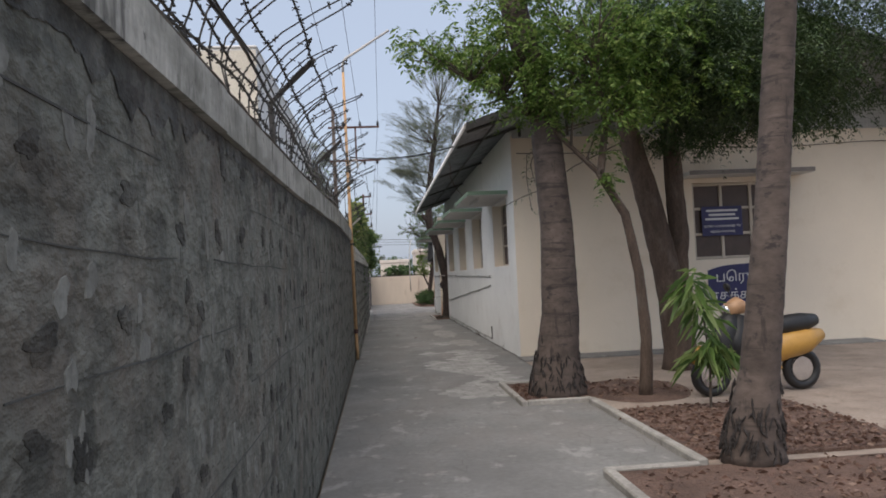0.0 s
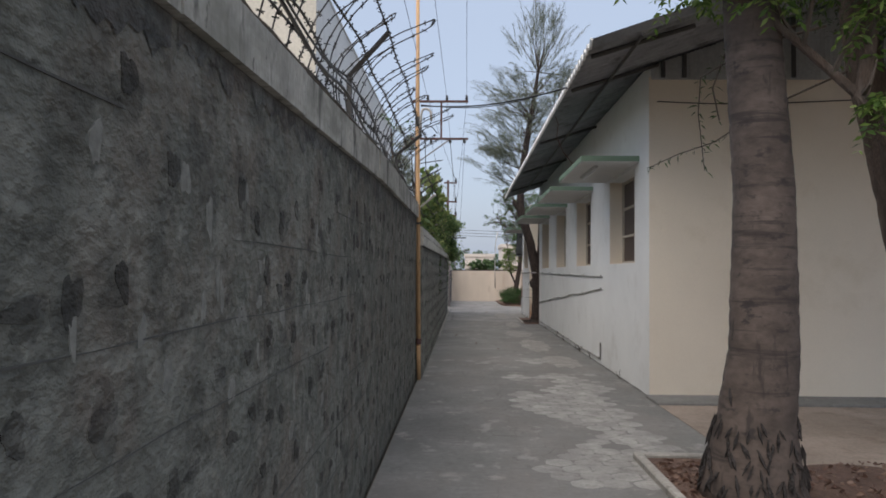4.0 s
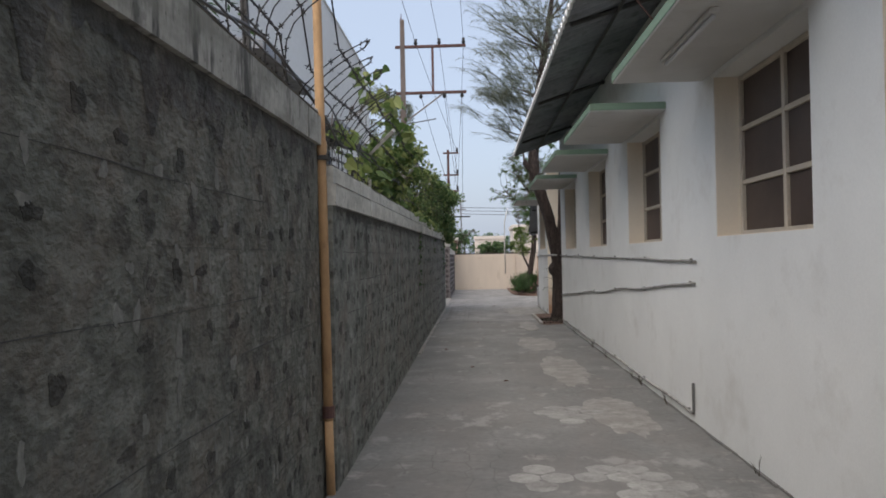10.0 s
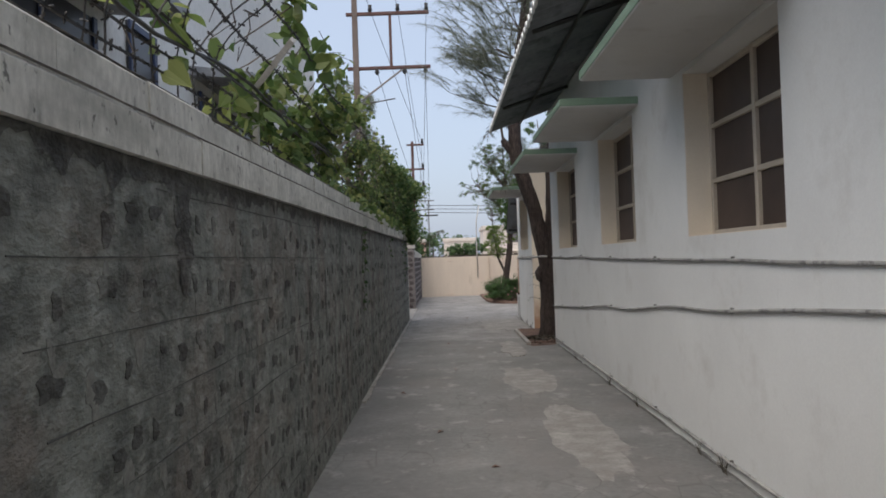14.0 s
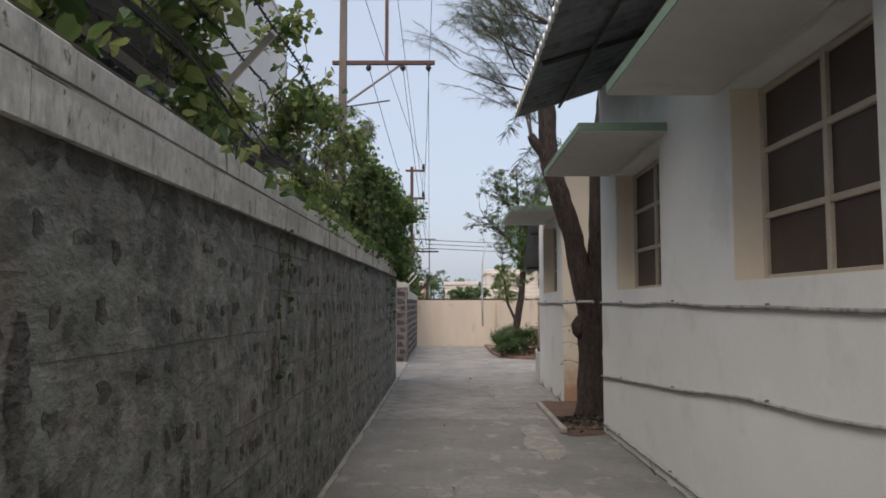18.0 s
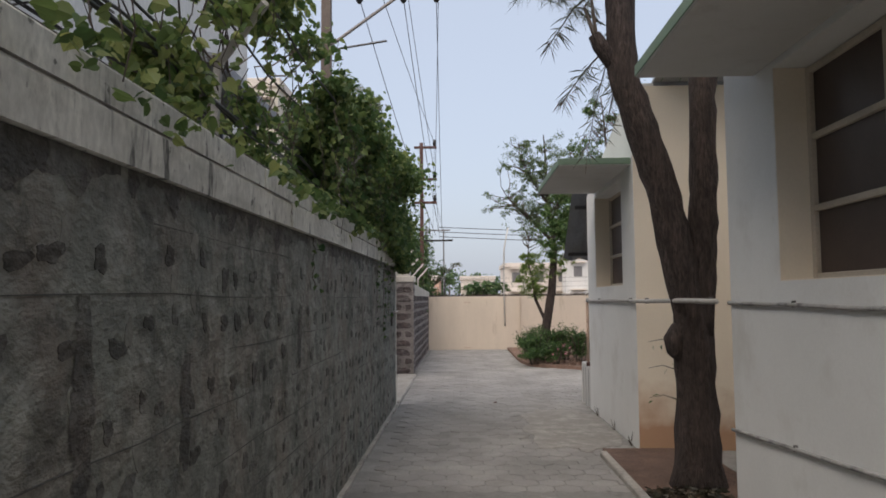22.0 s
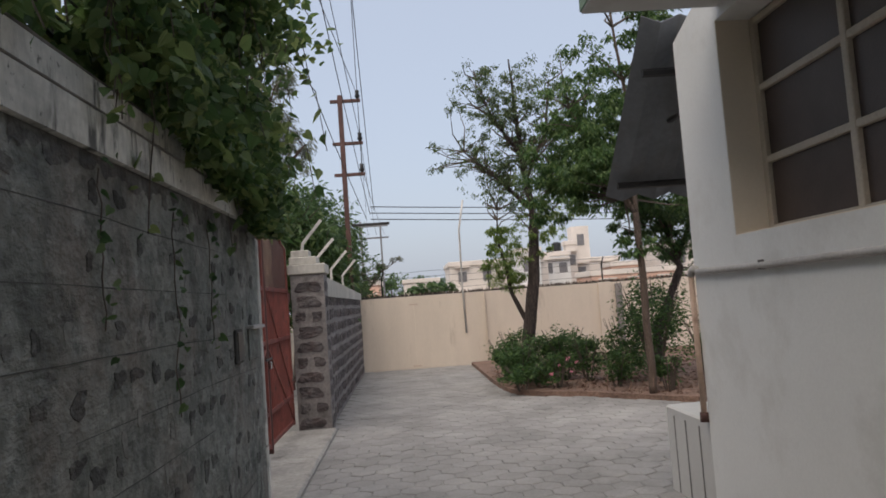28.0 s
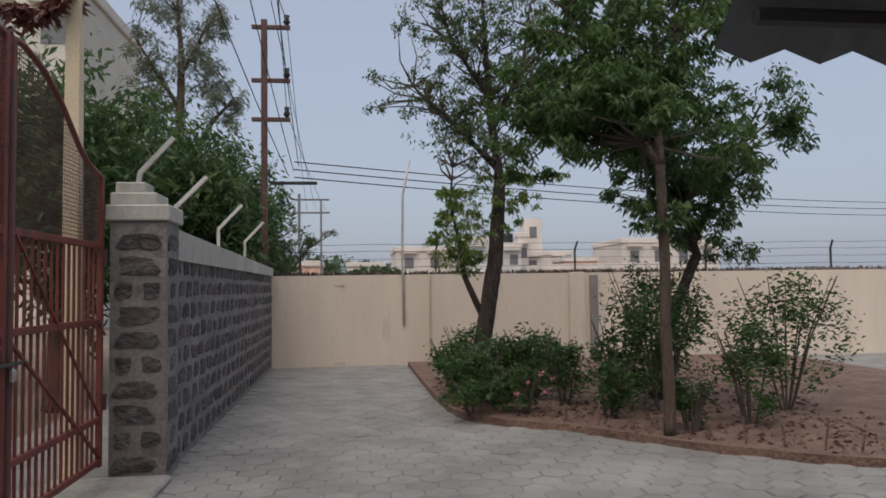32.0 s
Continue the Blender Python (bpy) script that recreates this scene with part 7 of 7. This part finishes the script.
tp = thing("utility_pole", "far steel electricity pole with twin arms", "pole", (-2.0, 70.0, -0.05))
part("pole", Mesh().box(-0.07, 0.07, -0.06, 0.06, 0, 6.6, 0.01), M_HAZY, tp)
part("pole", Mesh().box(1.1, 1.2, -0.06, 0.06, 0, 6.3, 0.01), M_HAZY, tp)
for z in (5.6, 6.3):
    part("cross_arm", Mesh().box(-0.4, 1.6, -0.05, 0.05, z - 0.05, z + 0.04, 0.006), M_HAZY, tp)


def wire(a, b, sag, r=0.009):
    w = thing("power_line", "thin dark overhead power line", "wire", a, "overhead wires")
    d = Vector(b) - Vector(a)
    part("wire", T([d * (i / 14) - Vector((0, 0, 4 * sag * (i / 14) * (1 - i / 14))) for i in range(15)], r, seg=4), M_WIRE, w)


for i, x in enumerate((-1.6, -0.8, 0.03)):
    wire((x, 33.0, 8.9), (x - 0.25, -30, 9.3), 0.5)
    wire((x, 33.0, 8.9), (-0.53, 45.0, (6.85, 5.75, 4.95)[i] + 0.1), 0.12)
for i, x in enumerate((-1.45, -0.65, -0.05)):
    wire((x, 33.0, 7.1), (-0.5 + 0.1 * i, 45.0, 3.75 + 0.1 * i), 0.2)
for i in range(3):
    wire((-0.53, 45.0, (6.85, 5.75, 4.95)[i] + 0.1), (-1.6 + 0.5 * i, 70, 5.7), 0.2)
    wire((-0.4, 45.2, 3.75 + 0.16 * i), (30, 62, 4.6 + 0.3 * i), 0.3, 0.014)
rp = thing("utility_pole", "distant steel pole behind the garden trees", "pole", (30.0, 62.1, -0.05))
part("pole", Mesh().box(-0.08, 0.08, -0.08, 0.08, 0, 6.0, 0.01), M_RUST, rp)
cp = thing("concrete_post", "slim cream concrete post with a dead creeper", "post", (-1.38, 35.75, -0.05))
part("post", T([(0, 0, 0), (0, 0, 4.4), (0.02, 0, 4.68)], [0.085, 0.07, 0.04], seg=4), M_ACROSS, cp)
part("dead_creeper", Mesh().leaves(vrng, fuzz(vrng, [((0.0, -0.08, 4.15), (0.13, 0.13, 0.26), 170), ((-0.12, -0.1, 3.78), (0.2, 0.16, 0.22), 190), ((-0.4, -0.1, 3.63), (0.24, 0.15, 0.15), 150), ((-0.7, -0.1, 3.48), (0.22, 0.15, 0.12), 110)]), 0.11, 0.4, 0.6), L_RED, cp, "dead red brown leaves")

# wall tops past the gate: short angle posts with wire
pp = thing("fence_post", "pale bent angle post standing on the gate pillar", "post", (-0.97, 36.0, 2.31), "bent fence posts")
part("post", T([(0, 0, -0.03), (0.02, 0, 0.1), (0.27, 0.05, 0.4)], 0.026, seg=4), M_PIPE, pp)
for i, y in enumerate((37.2, 39.6, 42.0)):
    ap = thing("fence_post", "pale bent angle post on the stone wall", "post", (-0.95, y, 1.85 - 0.012 * i), "bent fence posts")
    part("post", T([(0, 0, -0.03), (0, 0, 0.4), (0.28, 0.1, 0.72)], 0.028, seg=4), M_PIPE, ap)
for i, (x, dark) in enumerate(((-0.2, 1), (2.35, 1), (5.1, 1), (7.8, 1), (10.5, 1))):
    ap = thing("fence_post", "short dark iron post on the boundary wall", "post", (x, Y_FAR + 0.12, 1.70), "posts on the end wall")
    part("post", T([(0, 0, -0.02), (0.0, 0, 0.45), (0.06, 0, 0.62)], 0.022, seg=4), M_WIRE, ap)
wf = thing("wire_fence", "faint barbed strands above the end wall", "fence", (-1.1, Y_FAR + 0.12, 1.70))
for z in (0.15, 0.3, 0.45, 0.58):
    part("strand", T([(x, 0, z + 0.02 * noise.noise((x, z, 0))) for x in np.linspace(0, 16, 40)], 0.0045, seg=3), M_WIRE, wf)
glass = Mesh()
for i in range(1500):
    x = vrng.uniform(-1.1, 14)
    glass.tube([(x, Y_FAR + vrng.uniform(0.02, 0.22), 1.695), (x + vrng.uniform(-0.03, 0.03), Y_FAR + 0.1, 1.715 + vrng.uniform(0.0, 0.075))], [vrng.uniform(0.015, 0.035), 0.005], seg=3)
shards = part("shards", glass, M_TWIG, far)
tagged(shards, "dark broken shards set along the wall top", kind="stuff")
lp2 = thing("street_lamp", "slim grey lamp pole bent at the top", "lamp", (1.72, Y_FAR - 0.035, 0.75))
part("pole", T([(0.0, 0, 0), (-0.02, 0, 1.2), (0, 0, 2.45), (0.14, 0, 3.15)], 0.022, seg=8), M_PIPE, lp2, "", True)

# ---- neighbouring house over the wall ----
nb_house = thing("neighbour_house", "white two storey house behind the boundary wall", "house", (-3.0, 16.3, -0.06))
part("wall", Mesh().box(-7, 0, 0, 15.0, 0, 7.45), M_NEIGH, nb_house)
part("wall", Mesh().box(-7.01, 0.0, -0.012, -0.002, 0, 7.4), M_NEIGH_C, nb_house, "cream painted end")
part("parapet", Mesh().box(-7.05, 0.03, -0.03, 15.03, 7.453, 7.52, 0.02), M_NEIGH, nb_house)
for y, ln in ((0.35, 2.0), (5.4, 2.8), (11.3, 2.4)):
    z = 2.75
    w = part("window", Mesh().box(0.002, 0.03, y, y + ln, z, z + 1.35, 0.01), M_WIN, nb_house)
    for yy in np.linspace(0, ln - 0.08, 3):
        part("frame", Mesh().box(0.031, 0.055, y + yy, y + yy + 0.08, z, z + 1.35, 0.005), M_BLUEF, w)
    part("shade", Mesh().add([(px, py, pz) for py in (y - 0.3, y + ln + 0.3) for px, pz in ((0.002, z + 1.5), (0.85, z + 1.4), (0.85, z + 1.5), (0.002, z + 1.62))], [(0, 1, 2, 3), (7, 6, 5, 4), (0, 4, 5, 1), (1, 5, 6, 2), (2, 6, 7, 3), (3, 7, 4, 0)]), M_SHEET, nb_house, "dark sheet window shade")

w = part("window", Mesh().box(0.002, 0.03, 3.1, 3.85, 3.35, 4.35, 0.01), M_WIN, nb_house, "small dark window")
for yy in (3.1, 3.77):
    part("frame", Mesh().box(0.031, 0.06, yy, yy + 0.08, 3.35, 4.35, 0.005), M_BLUEF, w)
for zz in (3.35, 4.27):
    part("frame", Mesh().box(0.033, 0.055, 3.18, 3.77, zz, zz + 0.08, 0.005), M_BLUEF, w)
across = setting("wall_across_lane", B(-4.6, -4.3, 24, 37.5, -0.2, 2.3), M_ACROSS, "cream wall across the lane outside the gate", "wall")

# ---- far houses and trees ----
def house(x, y, w, d, h, material, label, floors=2, bays=4, tower=None, roof_tank=None):
    o = thing("house", label, "house", (x, y, -0.06), "distant houses")
    part("wall", Mesh().box(0, w, 0, d, 0, h), material, o)
    part("parapet", Mesh().box(-0.15, w + 0.15, -0.15, d, h + 0.003, h + 0.5, 0.03), M_HOUSE, o)
    if tower:
        tx, tw, th = tower
        part("stair_tower", Mesh().box(tx, tx + tw, 0.5, 0.5 + tw, h + 0.5, h + 0.5 + th), M_HOUSE, o)
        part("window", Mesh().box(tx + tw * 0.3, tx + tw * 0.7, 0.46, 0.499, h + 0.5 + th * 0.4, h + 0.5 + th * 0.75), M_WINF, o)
    if roof_tank:
        part("water_tank", T([(roof_tank, 1.0, h + 0.49), (roof_tank, 1.0, h + 1.45), (roof_tank, 1.0, h + 1.6)], [0.55, 0.55, 0.3], seg=12), M_BLACK, o, "black plastic water tank")
    for f in range(floors):
        for b in range(bays):
            bx = w * (b + 0.5) / bays
            bz = h * (f + 0.35) / floors
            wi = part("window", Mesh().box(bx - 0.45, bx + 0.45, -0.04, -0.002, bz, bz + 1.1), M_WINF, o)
            part("sill", Mesh().box(bx - 0.8, bx + 0.8, -0.5, -0.003, bz + 1.5, bz + 1.62), M_HOUSE, wi)


house(5.2, 105, 10.5, 9, 5.2, M_HOUSE, "pale two storey house beyond the wall", 2, 4)
house(16.5, 112, 9, 9, 5.0, M_HOUSE, "pale house with a stair tower", 2, 3, (3.7, 2.05, 3.75))
house(15.7, 109, 3.3, 2.8, 5.8, M_NEIGH, "white block with a black roof tank", 2, 2, None, 2.1)
house(18.95, 110.5, 1.2, 1.4, 7.0, M_HOUSE, "narrow pale stair block between houses", 2, 1)
house(11.6, 101, 2.6, 3, 5.9, M_NEIGH, "narrow white upper block among the houses", 2, 1)
house(27, 100, 10, 9, 5.6, M_HOUSE, "cream house behind the garden trees", 2, 4)
house(17, 92, 8, 6, 2.9, M_HOUSE_P, "low orange walled house", 1, 3)
house(-6.2, 97, 4.2, 7, 3.6, M_HOUSE_P, "small pink house beyond the wall", 1, 2)
house(22.2, 104, 3.6, 4, 4.0, M_HOUSE_P, "low house with orange walls and pale parapet", 1, 2)
house(0.2, 120, 4.5, 8, 4.2, M_HOUSE, "small cream house far off", 1, 2)
house(-16.2, 60, 6.55, 8, 13.4, M_NEIGH_C, "tall cream building rising behind the trees", 4, 3)
for i, (x, y, h, r) in enumerate([(2.4, 85, 3.6, 2.2), (-1.5, 130, 6.0, 4), (5, 140, 6, 5), (-9, 80, 5, 3), (15, 125, 6, 4), (-4, 110, 5.0, 3)]):
    tree("far_tree", "distant rounded green tree", (x, y, -0.05), [[(0, 0, 0, 0.2), (0, 0, h * 0.6, 0.1)]], M_BARK, [((0, 0, h * 0.65), (r, r, h * 0.38), 900)], L_DEEP, 0.45, 0.6, 0.2, seed=80 + i, group="distant trees", twigs=20)
tree("acacia_tree", "tall airy grey green tree beyond the gate", (-5.75, 58, 0.9), [[(0, 0, -1.0, 0.3), (0.2, 0, 4.5, 0.2), (0.3, 0, 9, 0.12), (0.1, 0, 12.0, 0.04)], [(0.2, 0, 4.5, 0.15), (1.4, 0, 6.8, 0.08), (2.2, 0, 7.7, 0.04)], [(0.3, 0, 7.2, 0.1), (-0.7, 0, 8.8, 0.06), (-1.4, 0, 10.0, 0.03)], [(0.3, 0, 8.6, 0.08), (1.1, 0, 10.2, 0.05), (1.7, 0, 11.2, 0.02)]], M_BARK, [((0.0, 0, 11.4), (1.2, 1.4, 1.2), 1300), ((1.3, 0, 10.4), (0.8, 1.2, 1.1), 900), ((0.9, 0, 8.9), (1.3, 1.4, 1.1), 1300), ((1.9, 0, 7.4), (0.9, 1.1, 1.0), 900), ((-1.0, 0, 9.4), (0.9, 1.1, 1.2), 1000), ((-0.6, 0, 7.6), (1.1, 1.1, 1.0), 800)], L_ACACIA, 0.24, 0.2, 0.6, seed=91, twigs=200)
tree("thorn_tree", "low feathery grey green thorn tree beyond the end wall", (-1.3, 52, -0.05), [[(0, 0, 0, 0.09), (0.1, 0, 1.8, 0.06), (0.3, 0, 2.6, 0.03)], [(0.1, 0, 1.8, 0.04), (0.8, 0, 2.7, 0.025), (1.5, 0, 3.15, 0.01)]], M_BARK, [((0.3, 0, 2.6), (0.6, 0.5, 0.4), 500), ((0.9, 0, 2.95), (0.6, 0.4, 0.2), 260), ((1.4, 0, 3.15), (0.4, 0.3, 0.1), 90)], L_GREY, 0.14, 0.2, 0.2, seed=92, twigs=50)
for i, (x, y, h, r, n) in enumerate([(-2.3, 47.5, 5.2, 1.3, 6500), (-3.9, 45.5, 5.6, 1.7, 7000), (-1.75, 51, 4.4, 1.2, 4000), (-5.8, 42, 6.2, 2.2, 7000), (-3.0, 39.8, 4.4, 1.35, 6000), (-2.1, 43.0, 4.4, 1.2, 6500), (-1.75, 46.0, 4.0, 0.9, 4000)]):
    tree("roadside_tree", "dense green roadside tree beyond the gate", (x, y, -0.05), [[(0, 0, 0, 0.16), (0.1, 0, h * 0.4, 0.12), (0, 0, h * 0.75, 0.06)], [(0.05, 0, h * 0.3, 0.09), (r * 0.5, 0.2, h * 0.6, 0.04)]], M_BARK, [((0, 0, h * 0.68), (r, r, h * 0.34), n), ((r * 0.5, -0.3, h * 0.45), (r * 0.6, r * 0.6, h * 0.24), n // 3)], L_HEDGE if i % 3 else L_DEEP, 0.17, 0.32, 0.5, seed=95 + i, group="roadside trees", twigs=90)

# ---- paving blocks ----
def hex_points(r):
    return [(r * math.cos(math.pi / 3 * k + math.pi / 6), r * math.sin(math.pi / 3 * k + math.pi / 6)) for k in range(6)]


R = 0.135
hexm = Mesh()
o, inn = hex_points(R * 0.965), hex_points(R * 0.90)
hexm.add([(x, y, -0.02) for x, y in o] + [(x, y, -0.002) for x, y in o] + [(x, y, 0.004) for x, y in inn], [(k, (k + 1) % 6, 6 + (k + 1) % 6, 6 + k) for k in range(6)] + [(6 + k, 6 + (k + 1) % 6, 12 + (k + 1) % 6, 12 + k) for k in range(6)] + [tuple(range(12, 18))])
hex_data = hexm.data("paver", M_PAVER)
yard = bpy.data.objects["yard_bed"]
joined, made = Mesh(), 0
prng = np.random.default_rng(3)
dx, dy = R * math.sqrt(3), R * 1.5
for j in range(int((Y_FAR - Y_PAVE) / dy) + 1):
    y = Y_PAVE + 0.1 + j * dy
    for i in range(int(11 / dx)):
        x = -0.62 + i * dx + (dx / 2 if j % 2 else 0)
        if y > Y_FAR - 0.1 or x > 9 or (x > 2.25 and y < 31.95) or (x < -0.5 and y < Y_GATE):
            continue
        if y > 34 and x > 1.8 and y > np.interp(x, BED_X, BED_Y):
            continue
        z = prng.uniform(-0.004, 0.003)
        if y > 29.5 and made < 300 and x < 2.4:
            made += 1
            part("paver", hex_data, None, yard, at=(x, y, z))
        else:
            joined.add([(x + p[0], y + p[1], z + p[2]) for p in hexm.v], hexm.f)
tagged(part("pavers", joined, M_PAVER2, yard), kind="stuff")

# old blocks showing through the worn cement skin
worn_data = []
for q in range(8):
    wr = 0.135 * prng.uniform(0.99, 1.03)
    ring = []
    for k in range(18):
        a = 2 * math.pi * k / 18
        g = wr * 0.866 / math.cos((a + math.pi / 6) % (math.pi / 3) - math.pi / 6) * prng.uniform(0.93, 1.04)
        ring.append((g * math.cos(a), g * math.sin(a)))
    worn_data.append(Mesh().add([(x, y, -0.004) for x, y in ring] + [(x * 0.97, y * 0.97, 0.0022) for x, y in ring], [(k, (k + 1) % 18, 18 + (k + 1) % 18, 18 + k) for k in range(18)] + [tuple(range(18, 36))]).data("worn_block", M_WORN))
bare = {}
for j in range(52):
    y = 7.4 + j * dy
    for i in range(8):
        x = 0.62 + i * dx + (dx / 2 if j % 2 else 0)
        d = 0.8 * noise.noise((x * 1.1, y * 0.6, 3)) + 0.28 * noise.noise((x * 3, y * 2.5, 8)) - 0.62 * abs(x - 1.3) + 0.36 - max(0, y - 9.5) * 0.05
        if d > 0.0 and x < 2.15:
            bare[(i, j)] = (x, y)
for (i, j), (x, y) in bare.items():
    k = i if j % 2 else i - 1
    near = [(i - 1, j), (i + 1, j), (k, j - 1), (k + 1, j - 1), (k, j + 1), (k + 1, j + 1)]
    if sum(n in bare for n in near) >= 3:
        part("worn_block", worn_data[int(prng.integers(0, 8))], None, floor, at=(x + prng.uniform(-0.01, 0.01), y + prng.uniform(-0.01, 0.01), prng.uniform(-0.0012, 0.001))).rotation_euler = (0, 0, prng.uniform(-0.03, 0.03))


# middle, reach across and along, rim seed, top, furthest x
PATCHES = ((1.72, 29.3, 0.62, 1.5, 5, 0.011, 2.22), (1.38, 21.3, 0.36, 1.0, 8, 0.0022, 2.0), (1.45, 24.6, 0.2, 1.1, 12, 0.011, 1.66), (1.5, 18.2, 0.3, 1.3, 15, 0.0022, 2.1), (1.7, 15.2, 0.3, 0.9, 18, 0.0022, 2.15))


def cement_patch(x, y, rx, ry, seed, z=0.003, lim=2.3):
    """A thin smear of pale cement with a ragged rim, lying on the path."""
    ring = []
    for k in range(56):
        a = 2 * math.pi * k / 56
        g = 1 + 0.4 * noise.noise((2 * math.cos(a), 2 * math.sin(a), seed)) + 0.16 * noise.noise((6 * math.cos(a), 6 * math.sin(a), seed))
        ring.append((min(x + rx * g * math.cos(a), lim), y + ry * g * math.sin(a)))
    part("cement_patch", Mesh().add([(u, v, -0.01) for u, v in ring] + [(x + (u - x) * 0.975, y + (v - y) * 0.985, z) for u, v in ring], [(k, (k + 1) % 56, 56 + (k + 1) % 56, 56 + k) for k in range(56)] + [tuple(range(56, 112))]), M_PATCH, floor, "thin pale smear of cement")


for x, y, rx, ry, seed, z, lim in PATCHES:
    cement_patch(x, y, rx, ry, seed, z, lim)

# a few scraps on the path
for i, (x, y) in enumerate(((0.62, 17.2), (0.2, 18.4), (0.42, 22.3), (0.35, 25.6), (-0.2, 20.5), (0.9, 31.6))):
    sl = thing("fallen_leaf", "small curled dry leaf lying on the path", "leaf", (x, y, 0.004), "fallen leaves", 40.0 * i)
    part("blade", Mesh().add([(0, 0, 0), (0.035, 0.02, 0.018), (0.08, 0, 0.004), (0.035, -0.02, 0.02)], [(0, 1, 2), (0, 2, 3)]), L_DRY, sl)
